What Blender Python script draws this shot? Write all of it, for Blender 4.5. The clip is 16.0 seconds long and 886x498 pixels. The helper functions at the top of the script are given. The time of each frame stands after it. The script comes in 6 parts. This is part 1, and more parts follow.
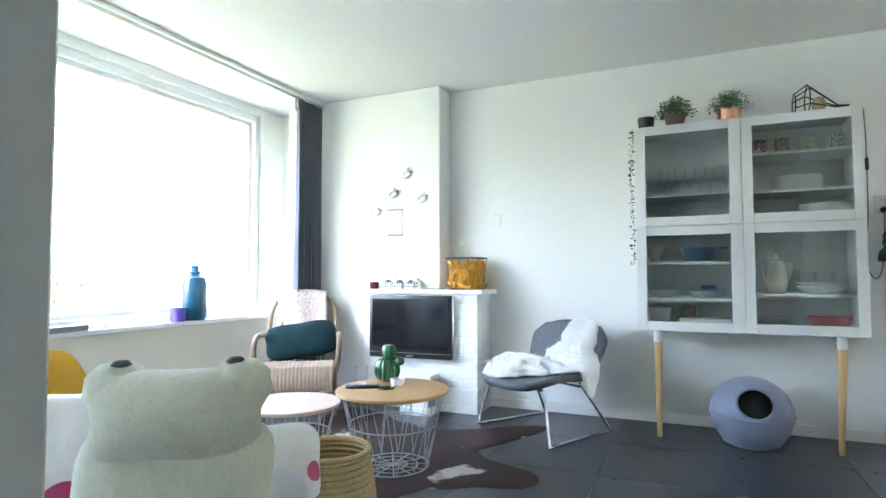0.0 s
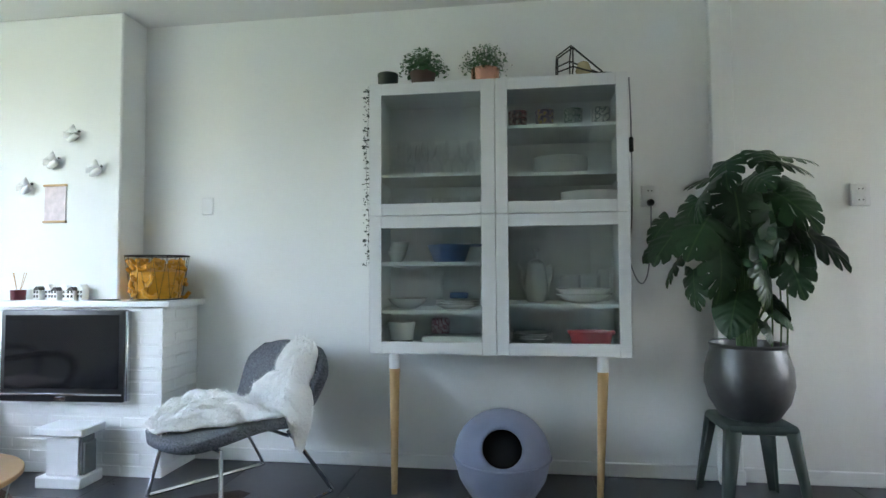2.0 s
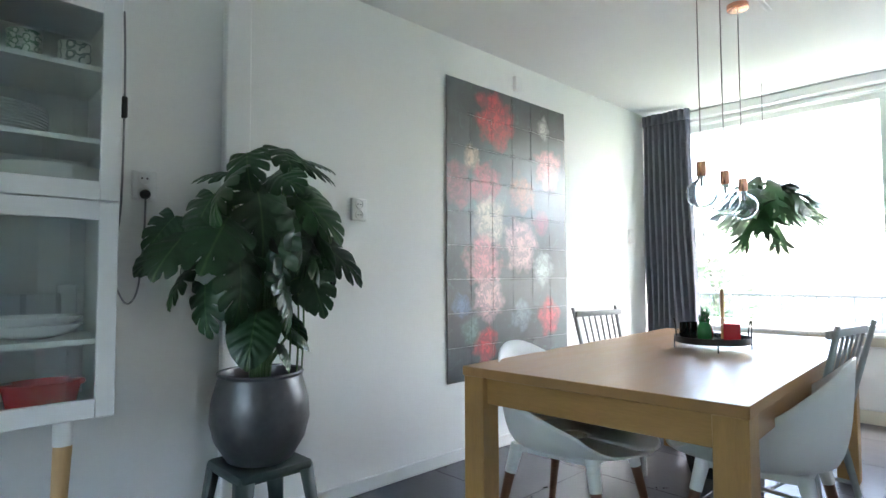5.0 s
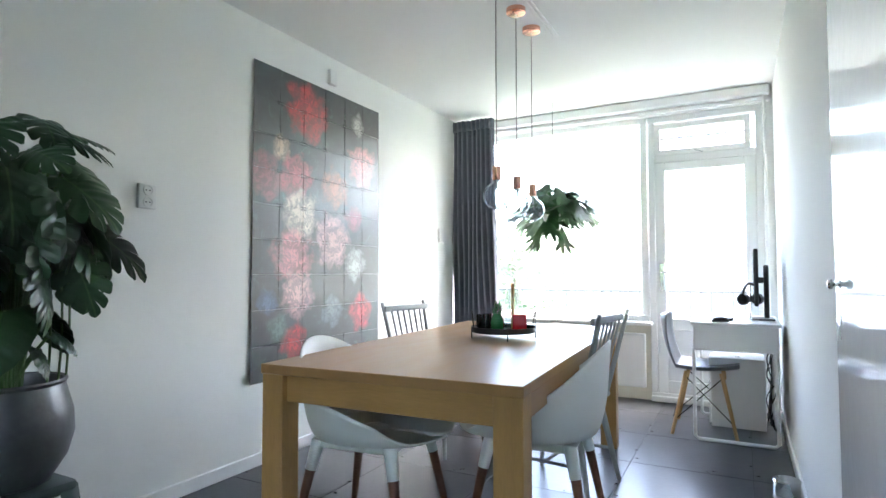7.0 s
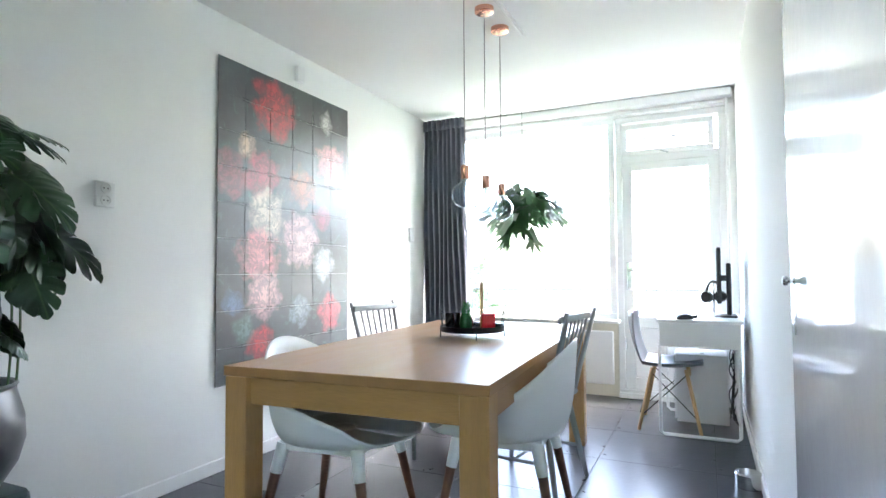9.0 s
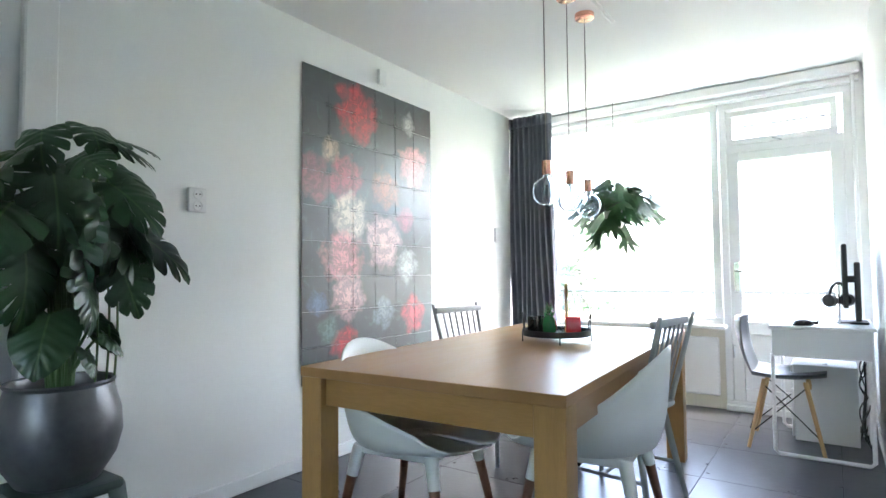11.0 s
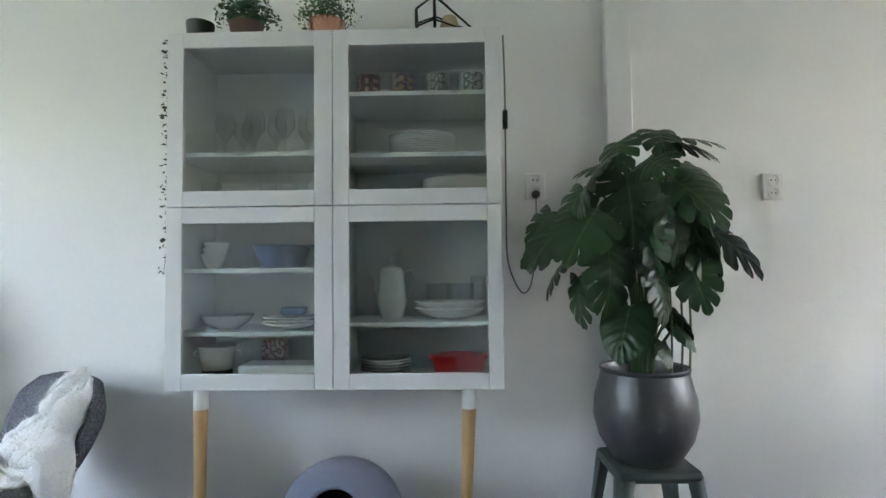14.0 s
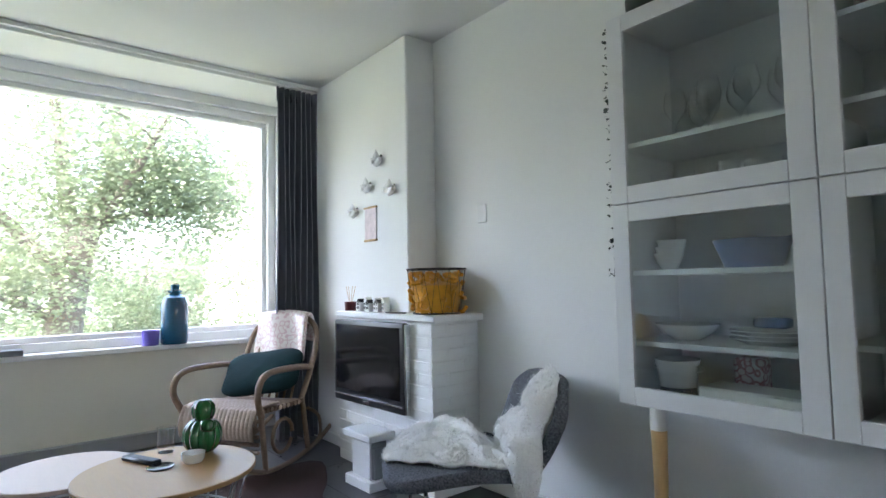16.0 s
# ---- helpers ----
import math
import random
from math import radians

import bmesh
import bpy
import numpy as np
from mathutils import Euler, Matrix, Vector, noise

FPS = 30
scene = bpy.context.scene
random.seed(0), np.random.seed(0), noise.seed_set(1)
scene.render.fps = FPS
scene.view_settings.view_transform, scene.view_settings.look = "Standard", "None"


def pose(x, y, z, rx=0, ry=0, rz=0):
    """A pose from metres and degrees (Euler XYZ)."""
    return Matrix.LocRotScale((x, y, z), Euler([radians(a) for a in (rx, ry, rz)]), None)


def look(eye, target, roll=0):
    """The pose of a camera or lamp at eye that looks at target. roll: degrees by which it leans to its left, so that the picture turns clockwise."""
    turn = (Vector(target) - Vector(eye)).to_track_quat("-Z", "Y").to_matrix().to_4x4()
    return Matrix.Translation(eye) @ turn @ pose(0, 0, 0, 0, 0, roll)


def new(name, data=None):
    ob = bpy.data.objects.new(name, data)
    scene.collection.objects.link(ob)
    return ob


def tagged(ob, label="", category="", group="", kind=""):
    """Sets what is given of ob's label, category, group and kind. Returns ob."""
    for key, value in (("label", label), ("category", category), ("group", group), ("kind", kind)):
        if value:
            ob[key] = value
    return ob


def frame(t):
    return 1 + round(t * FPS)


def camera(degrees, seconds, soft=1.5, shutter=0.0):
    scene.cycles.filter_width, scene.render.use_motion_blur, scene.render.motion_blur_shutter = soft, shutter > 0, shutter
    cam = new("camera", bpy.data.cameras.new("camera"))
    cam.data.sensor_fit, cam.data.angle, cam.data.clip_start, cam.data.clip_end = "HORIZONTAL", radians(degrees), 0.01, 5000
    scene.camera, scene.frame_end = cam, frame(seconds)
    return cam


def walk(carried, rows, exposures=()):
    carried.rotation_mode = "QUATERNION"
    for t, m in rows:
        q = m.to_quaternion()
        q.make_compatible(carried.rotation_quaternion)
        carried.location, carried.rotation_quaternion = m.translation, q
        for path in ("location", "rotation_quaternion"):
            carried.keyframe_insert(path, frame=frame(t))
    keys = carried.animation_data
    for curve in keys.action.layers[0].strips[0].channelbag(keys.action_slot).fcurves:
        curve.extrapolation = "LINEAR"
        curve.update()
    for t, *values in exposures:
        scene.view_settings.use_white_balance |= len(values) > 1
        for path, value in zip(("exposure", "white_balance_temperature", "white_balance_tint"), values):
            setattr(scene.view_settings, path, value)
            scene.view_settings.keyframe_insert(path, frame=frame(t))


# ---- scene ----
cam = camera(77.2, 16.0)
PATH = [
    (0, (-0.298, -3.706, 1.007), (-1.107, -1.88, 1.1), -0.2),
    (0.5, (-0.224, -3.408, 1.004), (-0.883, -1.523, 1.102), -0.2),
    (1, (-0.121, -3.116, 1.054), (-0.584, -1.173, 1.142), -0.2),
    (1.5, (0.053, -2.769, 1.1), (-0.301, -0.802, 1.165), -0.3),
    (2, (0.106, -2.557, 1.038), (-0.166, -0.577, 1.121), -0.3),
    (2.5, (0.123, -2.334, 1.011), (-0.004, -0.341, 1.118), -0.3),
    (3, (0.148, -2.097, 1.015), (0.232, -0.101, 1.115), -0.4),
    (3.5, (0.211, -1.96, 1.028), (0.56, 0.006, 1.143), -0.4),
    (4, (0.193, -1.898, 1.045), (0.992, -0.068, 1.167), -0.7),
    (4.5, (0.154, -1.883, 1.037), (1.33, -0.27, 1.165), -1.2),
    (5, (0.149, -1.919, 1.073), (1.525, -0.471, 1.168), -0.3),
    (5.2, (0.108, -1.886, 1.042), (1.58, -0.536, 1.153), -1.1),
    (7.3, (0.198, -1.977, 1.06), (1.972, -1.056, 1.141), 0.1),
    (7.5, (0.2, -1.973, 1.06), (1.982, -1.069, 1.141), 0.1),
    (8, (0.202, -1.973, 1.056), (1.999, -1.099, 1.138), 0.1),
    (10.3, (0.272, -2.007, 1.056), (2.078, -1.153, 1.141), -0.5),
    (10.5, (0.304, -1.999, 1.064), (2.083, -1.088, 1.152), -0.3),
    (11, (0.324, -2.003, 1.053), (1.958, -0.854, 1.145), -0.5),
    (11.5, (0.353, -2.024, 1.046), (1.773, -0.618, 1.14), -0.6),
    (12, (0.383, -2.029, 1.027), (1.533, -0.396, 1.131), -0.7),
    (12.5, (0.418, -2.042, 1.016), (1.265, -0.234, 1.126), -0.8),
    (13, (0.434, -2.042, 1.025), (0.959, -0.115, 1.13), -0.7),
    (13.5, (0.485, -2.04, 0.999), (0.7, -0.056, 1.137), -0.9),
    (14, (0.438, -1.947, 1.066), (0.388, 0.051, 1.148), -0.6),
    (14.5, (0.48, -1.827, 1.058), (0.049, 0.123, 1.168), -0.8),
    (15, (0.493, -1.726, 1.066), (-0.324, 0.095, 1.183), -0.9),
    (15.5, (0.517, -1.682, 1.069), (-0.717, -0.113, 1.182), -1.2),
    (16, (0.483, -1.599, 1.058), (-1.072, -0.348, 1.18), -1.1),
]
walk(cam, [(t, look(eye, target, roll)) for t, eye, target, roll in PATH],
     [(0, 5.76, 6550, 12), (1, 5.33, 6550, 11), (2, 5.1, 6600, 11), (3, 5.4, 6650, 12), (4, 5.1, 6450, 11), (4.5, 5.16, 6300, 11), (7.5, 5.17, 6230, 12), (8.2, 5.33, 6230, 12), (10.3, 5.55, 6250, 13), (11, 5.33, 6250, 12), (12, 5.15, 6350, 11), (12.5, 5.15, 6400, 11), (13, 5.3, 6500, 11), (13.5, 5.03, 6500, 12), (14, 5.3, 6800, 14), (15, 5.16, 6850, 15), (15.5, 5.02, 6800, 15), (16, 4.68, 6650, 16)])

# ---- world and light ----
world = bpy.data.worlds.new("world")
scene.world = world
world.use_nodes = True
wn = world.node_tree
sky = wn.nodes.new("ShaderNodeTexSky")
sky.sky_type = "NISHITA"
sky.sun_disc = False
sky.sun_elevation = radians(58)
sky.sun_rotation = radians(150)
sky.air_density, sky.dust_density, sky.ozone_density = 1.0, 6.0, 1.0
bg = wn.nodes["Background"]
wn.links.new(sky.outputs[0], bg.inputs[0])
bg.inputs[1].default_value = 0.15
sun = new("sun", bpy.data.lights.new("sun", "SUN"))
sun.data.energy, sun.data.angle, sun.data.color = 0.55, radians(20), (1.0, 0.96, 0.9)
sun.matrix_world = look((5.1, -8.8, 16.4), (0, 0, 0))

# ---- materials ----
def mat(name, color, rough=0.6, metal=0.0, vary=0.08, scale=6.0, fine=0.0, fine_scale=120.0, bump=0.0, bump_scale=60.0, island=False, per_object=0.0, sheen=0.0, coat=0.0, stretch=None):
    m = bpy.data.materials.new(name)
    m.use_nodes = True
    nt = m.node_tree
    b = nt.nodes["Principled BSDF"]
    N, L = nt.nodes.new, nt.links.new
    tc = N("ShaderNodeTexCoord")
    src = tc.outputs["Object"]
    if stretch:
        mp = N("ShaderNodeMapping")
        mp.inputs["Scale"].default_value = stretch
        L(src, mp.inputs[0])
        src = mp.outputs[0]
    n1 = N("ShaderNodeTexNoise")
    n1.inputs["Scale"].default_value, n1.inputs["Detail"].default_value = scale, 5
    L(src, n1.inputs["Vector"])
    n2 = N("ShaderNodeTexNoise")
    n2.inputs["Scale"].default_value, n2.inputs["Detail"].default_value = fine_scale, 3
    L(src, n2.inputs["Vector"])
    add = N("ShaderNodeMath"); add.operation = "MULTIPLY_ADD"
    L(n1.outputs[0], add.inputs[0]); add.inputs[1].default_value = 2 * vary; add.inputs[2].default_value = 1 - vary
    add2 = N("ShaderNodeMath"); add2.operation = "MULTIPLY_ADD"
    L(n2.outputs[0], add2.inputs[0]); add2.inputs[1].default_value = 2 * fine; add2.inputs[2].default_value = -fine
    tot = N("ShaderNodeMath"); tot.operation = "ADD"
    L(add.outputs[0], tot.inputs[0]); L(add2.outputs[0], tot.inputs[1])
    out = tot.outputs[0]
    if per_object or island:
        info = N("ShaderNodeNewGeometry") if island else N("ShaderNodeObjectInfo")
        mo = N("ShaderNodeMath"); mo.operation = "MULTIPLY_ADD"
        L(info.outputs["Random Per Island" if island else "Random"], mo.inputs[0])
        amount = per_object or 0.15
        mo.inputs[1].default_value, mo.inputs[2].default_value = 2 * amount, 1 - amount
        mm = N("ShaderNodeMath"); mm.operation = "MULTIPLY"
        L(out, mm.inputs[0]); L(mo.outputs[0], mm.inputs[1])
        out = mm.outputs[0]
    mix = N("ShaderNodeVectorMath"); mix.operation = "SCALE"
    mix.inputs[0].default_value = color
    L(out, mix.inputs["Scale"])
    L(mix.outputs[0], b.inputs["Base Color"])
    r = N("ShaderNodeMath"); r.operation = "MULTIPLY_ADD"; r.use_clamp = True
    L(n1.outputs[0], r.inputs[0]); r.inputs[1].default_value = 0.16; r.inputs[2].default_value = max(rough - 0.08, 0.02)
    L(r.outputs[0], b.inputs["Roughness"])
    b.inputs["Metallic"].default_value = metal
    b.inputs["Sheen Weight"].default_value = sheen
    b.inputs["Coat Weight"].default_value = coat
    if bump:
        n3 = N("ShaderNodeTexNoise")
        n3.inputs["Scale"].default_value, n3.inputs["Detail"].default_value = bump_scale, 4
        L(src, n3.inputs["Vector"])
        bp = N("ShaderNodeBump")
        bp.inputs["Strength"].default_value, bp.inputs["Distance"].default_value = bump, 0.01
        L(n3.outputs[0], bp.inputs["Height"]); L(bp.outputs[0], b.inputs["Normal"])
    return m


def pane_mat(name, tint=(0.96, 0.98, 0.97), gloss=1.0):
    m = bpy.data.materials.new(name)
    m.use_nodes = True
    nt = m.node_tree
    nt.nodes.remove(nt.nodes["Principled BSDF"])
    out = nt.nodes["Material Output"]
    tr, gl, mx, fr = (nt.nodes.new(k) for k in ("ShaderNodeBsdfTransparent", "ShaderNodeBsdfGlossy", "ShaderNodeMixShader", "ShaderNodeLayerWeight"))
    tr.inputs[0].default_value = (*tint, 1)
    gl.inputs["Roughness"].default_value = 0.02
    fr.inputs["Blend"].default_value = 0.5
    pw = nt.nodes.new("ShaderNodeMath"); pw.operation = "POWER"; pw.inputs[1].default_value = 5
    ma = nt.nodes.new("ShaderNodeMath"); ma.operation = "MULTIPLY_ADD"; ma.inputs[1].default_value, ma.inputs[2].default_value = 0.9, 0.04
    nt.links.new(fr.outputs["Facing"], pw.inputs[0]); nt.links.new(pw.outputs[0], ma.inputs[0])
    mul = nt.nodes.new("ShaderNodeMath"); mul.operation = "MULTIPLY"; mul.inputs[1].default_value = gloss
    nt.links.new(ma.outputs[0], mul.inputs[0])
    nt.links.new(mul.outputs[0], mx.inputs[0]); nt.links.new(tr.outputs[0], mx.inputs[1]); nt.links.new(gl.outputs[0], mx.inputs[2])
    nt.links.new(mx.outputs[0], out.inputs[0])
    return m


M_WALL = mat("wall_paint", (0.85, 0.86, 0.84), 0.75, vary=0.02, scale=1.5, fine=0.015, fine_scale=90, bump=0.12, bump_scale=160)
M_CEIL = mat("ceiling_paint", (0.79, 0.795, 0.79), 0.85, vary=0.02, scale=1.2, bump=0.06, bump_scale=120)
M_TRIM = mat("white_gloss_paint", (0.82, 0.83, 0.82), 0.3, vary=0.02, scale=3, bump=0.03, bump_scale=30)
M_DOOR = mat("door_paint", (0.82, 0.83, 0.84), 0.13, vary=0.02, scale=2, bump=0.12, bump_scale=9, coat=0.7)
M_CREAM = mat("cream_panel", (0.72, 0.69, 0.58), 0.55, vary=0.03, scale=3, bump=0.04)
M_FLOOR = mat("dark_slate_tile", (0.043, 0.044, 0.050), 0.30, vary=0.25, scale=5, fine=0.15, fine_scale=70, bump=0.06, bump_scale=45, per_object=0.06)
M_GROUT = mat("dark_joint", (0.018, 0.018, 0.02), 0.9, vary=0.2)
M_BRICK = mat("white_painted_brick", (0.80, 0.81, 0.80), 0.6, vary=0.03, scale=14, bump=0.3, bump_scale=40, per_object=0.015)
M_OAK = mat("oak", (0.40, 0.220, 0.088), 0.33, vary=0.12, scale=2.2, fine=0.06, fine_scale=16, stretch=(1, 7, 7), per_object=0.05)
M_OAKY = mat("oak_cross", (0.45, 0.255, 0.092), 0.36, vary=0.16, scale=3, fine=0.14, fine_scale=22, bump=0.08, bump_scale=40, stretch=(9, 1, 9))
M_OAKZ = mat("oak_upright", (0.46, 0.262, 0.095), 0.36, vary=0.16, scale=3, fine=0.14, fine_scale=22, bump=0.08, bump_scale=40, stretch=(9, 9, 1))
M_BEECH = mat("pale_beech", (0.52, 0.33, 0.15), 0.45, vary=0.1, scale=4, fine=0.1, fine_scale=25, stretch=(8, 8, 1))
M_WALNUT = mat("brown_wood_leg", (0.16, 0.075, 0.04), 0.4, vary=0.18, scale=4, fine=0.12, fine_scale=25, stretch=(8, 8, 1))
M_CABWHITE = mat("white_lacquer", (0.80, 0.81, 0.81), 0.35, vary=0.012, scale=3)
M_WHITEPL = mat("white_plastic", (0.80, 0.81, 0.80), 0.35, vary=0.02, scale=5)
M_CERAMIC = mat("white_ceramic", (0.82, 0.82, 0.80), 0.16, vary=0.02, scale=8, coat=0.3)
M_PANE = pane_mat("window_glass", (0.97, 0.985, 0.98), 0.6)
M_CABGLASS = pane_mat("cabinet_glass", (0.96, 0.985, 0.97), 1.7)
M_BULB = bpy.data.materials.new("bulb_glass")
M_BULB.use_nodes = True
bgl = M_BULB.node_tree.nodes.new("ShaderNodeBsdfGlass")
bgl.inputs["Color"].default_value, bgl.inputs["IOR"].default_value, bgl.inputs["Roughness"].default_value = (0.93, 0.96, 0.98, 1), 1.45, 0.0
M_BULB.node_tree.links.new(bgl.outputs[0], M_BULB.node_tree.nodes["Material Output"].inputs[0])
M_GLASSWARE = pane_mat("clear_glassware", (0.985, 0.99, 0.99), 3.2)
M_CURTAIN = mat("grey_blue_curtain", (0.12, 0.13, 0.165), 0.9, vary=0.08, scale=3, fine=0.15, fine_scale=300, bump=0.15, bump_scale=250, sheen=0.2)
M_FELT = mat("grey_blue_felt", (0.20, 0.225, 0.31), 0.95, vary=0.1, scale=9, fine=0.18, fine_scale=220, bump=0.4, bump_scale=160, sheen=0.3)
M_BLACK = mat("black_plastic", (0.012, 0.012, 0.013), 0.35, vary=0.1)
# near-black colour that stands for the shade within the cat pod
M_PODSHADE = mat("painted_pod_shade", (0.006, 0.006, 0.007), 0.9, vary=0.1)
M_SCREEN = mat("black_screen", (0.008, 0.008, 0.009), 0.08, vary=0.1)
M_CHROME = mat("chrome", (0.75, 0.76, 0.78), 0.12, 1.0, vary=0.03)
M_STEELW = mat("pale_wire", (0.42, 0.46, 0.46), 0.4, 0.4, vary=0.05)
M_WIREBLK = mat("black_wire", (0.015, 0.015, 0.016), 0.45, 0.5, vary=0.1)
M_COPPER = mat("brushed_copper", (0.80, 0.42, 0.30), 0.25, 1.0, vary=0.06)
M_LEAF = mat("dark_green_leaf", (0.021, 0.058, 0.022), 0.36, vary=0.3, scale=5, fine=0.15, fine_scale=40, bump=0.2, bump_scale=30, per_object=0.22)
M_LEAF2 = mat("mid_green_leaf", (0.05, 0.13, 0.05), 0.5, vary=0.3, scale=12, island=True, per_object=0.3)
M_STEM = mat("green_stem", (0.05, 0.10, 0.03), 0.5, vary=0.2)
M_SOIL = mat("potting_soil", (0.02, 0.014, 0.01), 0.95, vary=0.4, scale=40, bump=0.8, bump_scale=60)
M_POT = mat("dark_bronze_glaze", (0.115, 0.115, 0.118), 0.38, 0.5, vary=0.3, scale=5, fine=0.2, fine_scale=30, bump=0.15, bump_scale=20)
M_STOOL = mat("dark_green_metal", (0.045, 0.062, 0.054), 0.45, vary=0.12, scale=6)
M_GREYFAB = mat("grey_tweed", (0.12, 0.125, 0.14), 0.95, vary=0.15, scale=8, fine=1.4, fine_scale=130, bump=0.5, bump_scale=180)
M_FUR = mat("white_sheepskin", (0.90, 0.89, 0.87), 0.95, vary=0.03, scale=10, fine=0.08, fine_scale=120, bump=0.8, bump_scale=70, sheen=0.6)
M_GREYCH = mat("grey_painted_wood", (0.36, 0.38, 0.38), 0.45, vary=0.06, scale=5)
M_GREYSH = mat("grey_plastic_shell", (0.17, 0.18, 0.19), 0.4, vary=0.05)
M_RATTAN = mat("rattan", (0.21, 0.14, 0.095), 0.55, vary=0.25, scale=14, fine=0.3, fine_scale=70, bump=0.4, bump_scale=60)
M_TEAL = mat("dark_teal_velvet", (0.005, 0.024, 0.027), 0.8, vary=0.35, scale=9, sheen=0.03, bump=0.2, bump_scale=30)
M_TEAL.node_tree.nodes["Principled BSDF"].inputs["Specular IOR Level"].default_value = 0.12
M_RED = mat("red_enamel", (0.42, 0.02, 0.02), 0.25, vary=0.08)
M_REDGLASS = mat("red_candle_glass", (0.5, 0.008, 0.015), 0.12, vary=0.05, coat=0.4)
M_BLUEBOWL = mat("blue_enamel", (0.06, 0.11, 0.24), 0.35, vary=0.1)
M_BLUEVASE = mat("blue_glaze", (0.012, 0.095, 0.17), 0.25, vary=0.25, scale=8, coat=0.4)
M_PURPLE = mat("violet_glass", (0.13, 0.10, 0.42), 0.2, vary=0.1)
M_CACTUS = mat("green_glazed_cactus", (0.012, 0.11, 0.03), 0.14, vary=0.25, scale=14, coat=0.6)
M_YARN = mat("mustard_yarn", (0.70, 0.33, 0.02), 0.95, vary=0.2, scale=30, bump=0.7, bump_scale=90, sheen=0.4)
M_STRAW = mat("straw_weave", (0.42, 0.30, 0.14), 0.8, vary=0.2, scale=10, fine=0.3, fine_scale=60, bump=0.5, bump_scale=80)
M_TERRA = mat("brown_clay", (0.13, 0.085, 0.065), 0.75, vary=0.2, scale=12)
M_BURG = mat("burgundy_glass", (0.11, 0.012, 0.02), 0.3, vary=0.1)
M_SOFA = mat("pale_grey_upholstery", (0.52, 0.53, 0.55), 0.95, vary=0.05, scale=6, fine=0.12, fine_scale=220, bump=0.3, bump_scale=200)
M_PLUSH = mat("cream_plush", (0.74, 0.73, 0.59), 0.95, vary=0.08, scale=8, fine=0.1, fine_scale=120, bump=0.6, bump_scale=90, sheen=0.5)
M_MUSTARD = mat("mustard_fabric", (0.62, 0.33, 0.03), 0.9, vary=0.1, scale=9, bump=0.3, bump_scale=150)
M_RUG = mat("brown_cowhide", (0.030, 0.012, 0.009), 0.6, vary=0.7, scale=4, fine=0.25, fine_scale=90, bump=0.35, bump_scale=120)

for m_, v_ in ((M_FLOOR, 0.55), (M_RUG, 0.3), (M_LEAF, 0.5), (M_WALL, 0.15), (M_CEIL, 0.15)):
    m_.node_tree.nodes["Principled BSDF"].inputs["Specular IOR Level"].default_value = v_

# ---- mesh helpers ----
def box(bm, x0, y0, z0, x1, y1, z1, bev=0.0, m=None, seg=1):
    vs = [bm.verts.new(p) for p in ((x0, y0, z0), (x1, y0, z0), (x1, y1, z0), (x0, y1, z0), (x0, y0, z1), (x1, y0, z1), (x1, y1, z1), (x0, y1, z1))]
    fs = [bm.faces.new([vs[i] for i in q]) for q in ((3, 2, 1, 0), (4, 5, 6, 7), (0, 1, 5, 4), (1, 2, 6, 5), (2, 3, 7, 6), (3, 0, 4, 7))]
    if bev:
        es = list({e for f in fs for e in f.edges})
        out = bmesh.ops.bevel(bm, geom=es, offset=bev, segments=seg, affect="EDGES", profile=0.5)
        vs = list({v for f in out["faces"] for v in f.verts} | {v for v in vs if v.is_valid})
    if m is not None:
        bmesh.ops.transform(bm, matrix=m, verts=[v for v in vs if v.is_valid])
    return bm


def B():
    return bmesh.new()


def boxm(*a, **k):
    return box(B(), *a, **k)


def ring_frame(d):
    d = d.normalized()
    a = Vector((0, 0, 1)) if abs(d.z) < 0.9 else Vector((1, 0, 0))
    u = d.cross(a).normalized()
    return u, d.cross(u).normalized()


def tube(bm, pts, r, n=8, closed=False, r1=None):
    pts = [Vector(p) for p in pts]
    rings = []
    k = len(pts)
    u = v = None
    for i, p in enumerate(pts):
        a = pts[i - 1] if (i or closed) else p
        b = pts[(i + 1) % k] if (i < k - 1 or closed) else p
        d = (b - a)
        d = d.normalized() if d.length > 1e-9 else Vector((0, 0, 1))
        if u is None:
            u, v = ring_frame(d)
        else:
            u = (u - d * u.dot(d)).normalized()
            v = d.cross(u).normalized()
        rr = r if r1 is None else r + (r1 - r) * i / max(k - 1, 1)
        rings.append([bm.verts.new(p + u * rr * math.cos(2 * math.pi * j / n) + v * rr * math.sin(2 * math.pi * j / n)) for j in range(n)])
    m = k if closed else k - 1
    for i in range(m):
        A, C = rings[i], rings[(i + 1) % k]
        for j in range(n):
            bm.faces.new((A[j], A[(j + 1) % n], C[(j + 1) % n], C[j]))
    if not closed:
        bm.faces.new(rings[0][::-1]); bm.faces.new(rings[-1])
    return bm


def lathe(bm, prof, n=32, c=(0, 0, 0), sx=1.0, sy=1.0):
    """A turned form from (radius, height) pairs; radius 0 closes an end."""
    rows = []
    for r, z in prof:
        if r < 1e-6:
            rows.append([bm.verts.new((c[0], c[1], c[2] + z))])
        else:
            rows.append([bm.verts.new((c[0] + sx * r * math.cos(2 * math.pi * j / n), c[1] + sy * r * math.sin(2 * math.pi * j / n), c[2] + z)) for j in range(n)])
    for A, C in zip(rows, rows[1:]):
        for j in range(n):
            a, b, d, e = A[j % len(A)], A[(j + 1) % len(A)], C[(j + 1) % len(C)], C[j % len(C)]
            f = [x for i, x in enumerate((a, b, d, e)) if x not in (a, b, d, e)[:i]]
            if len(f) > 2:
                bm.faces.new(f)
    return bm


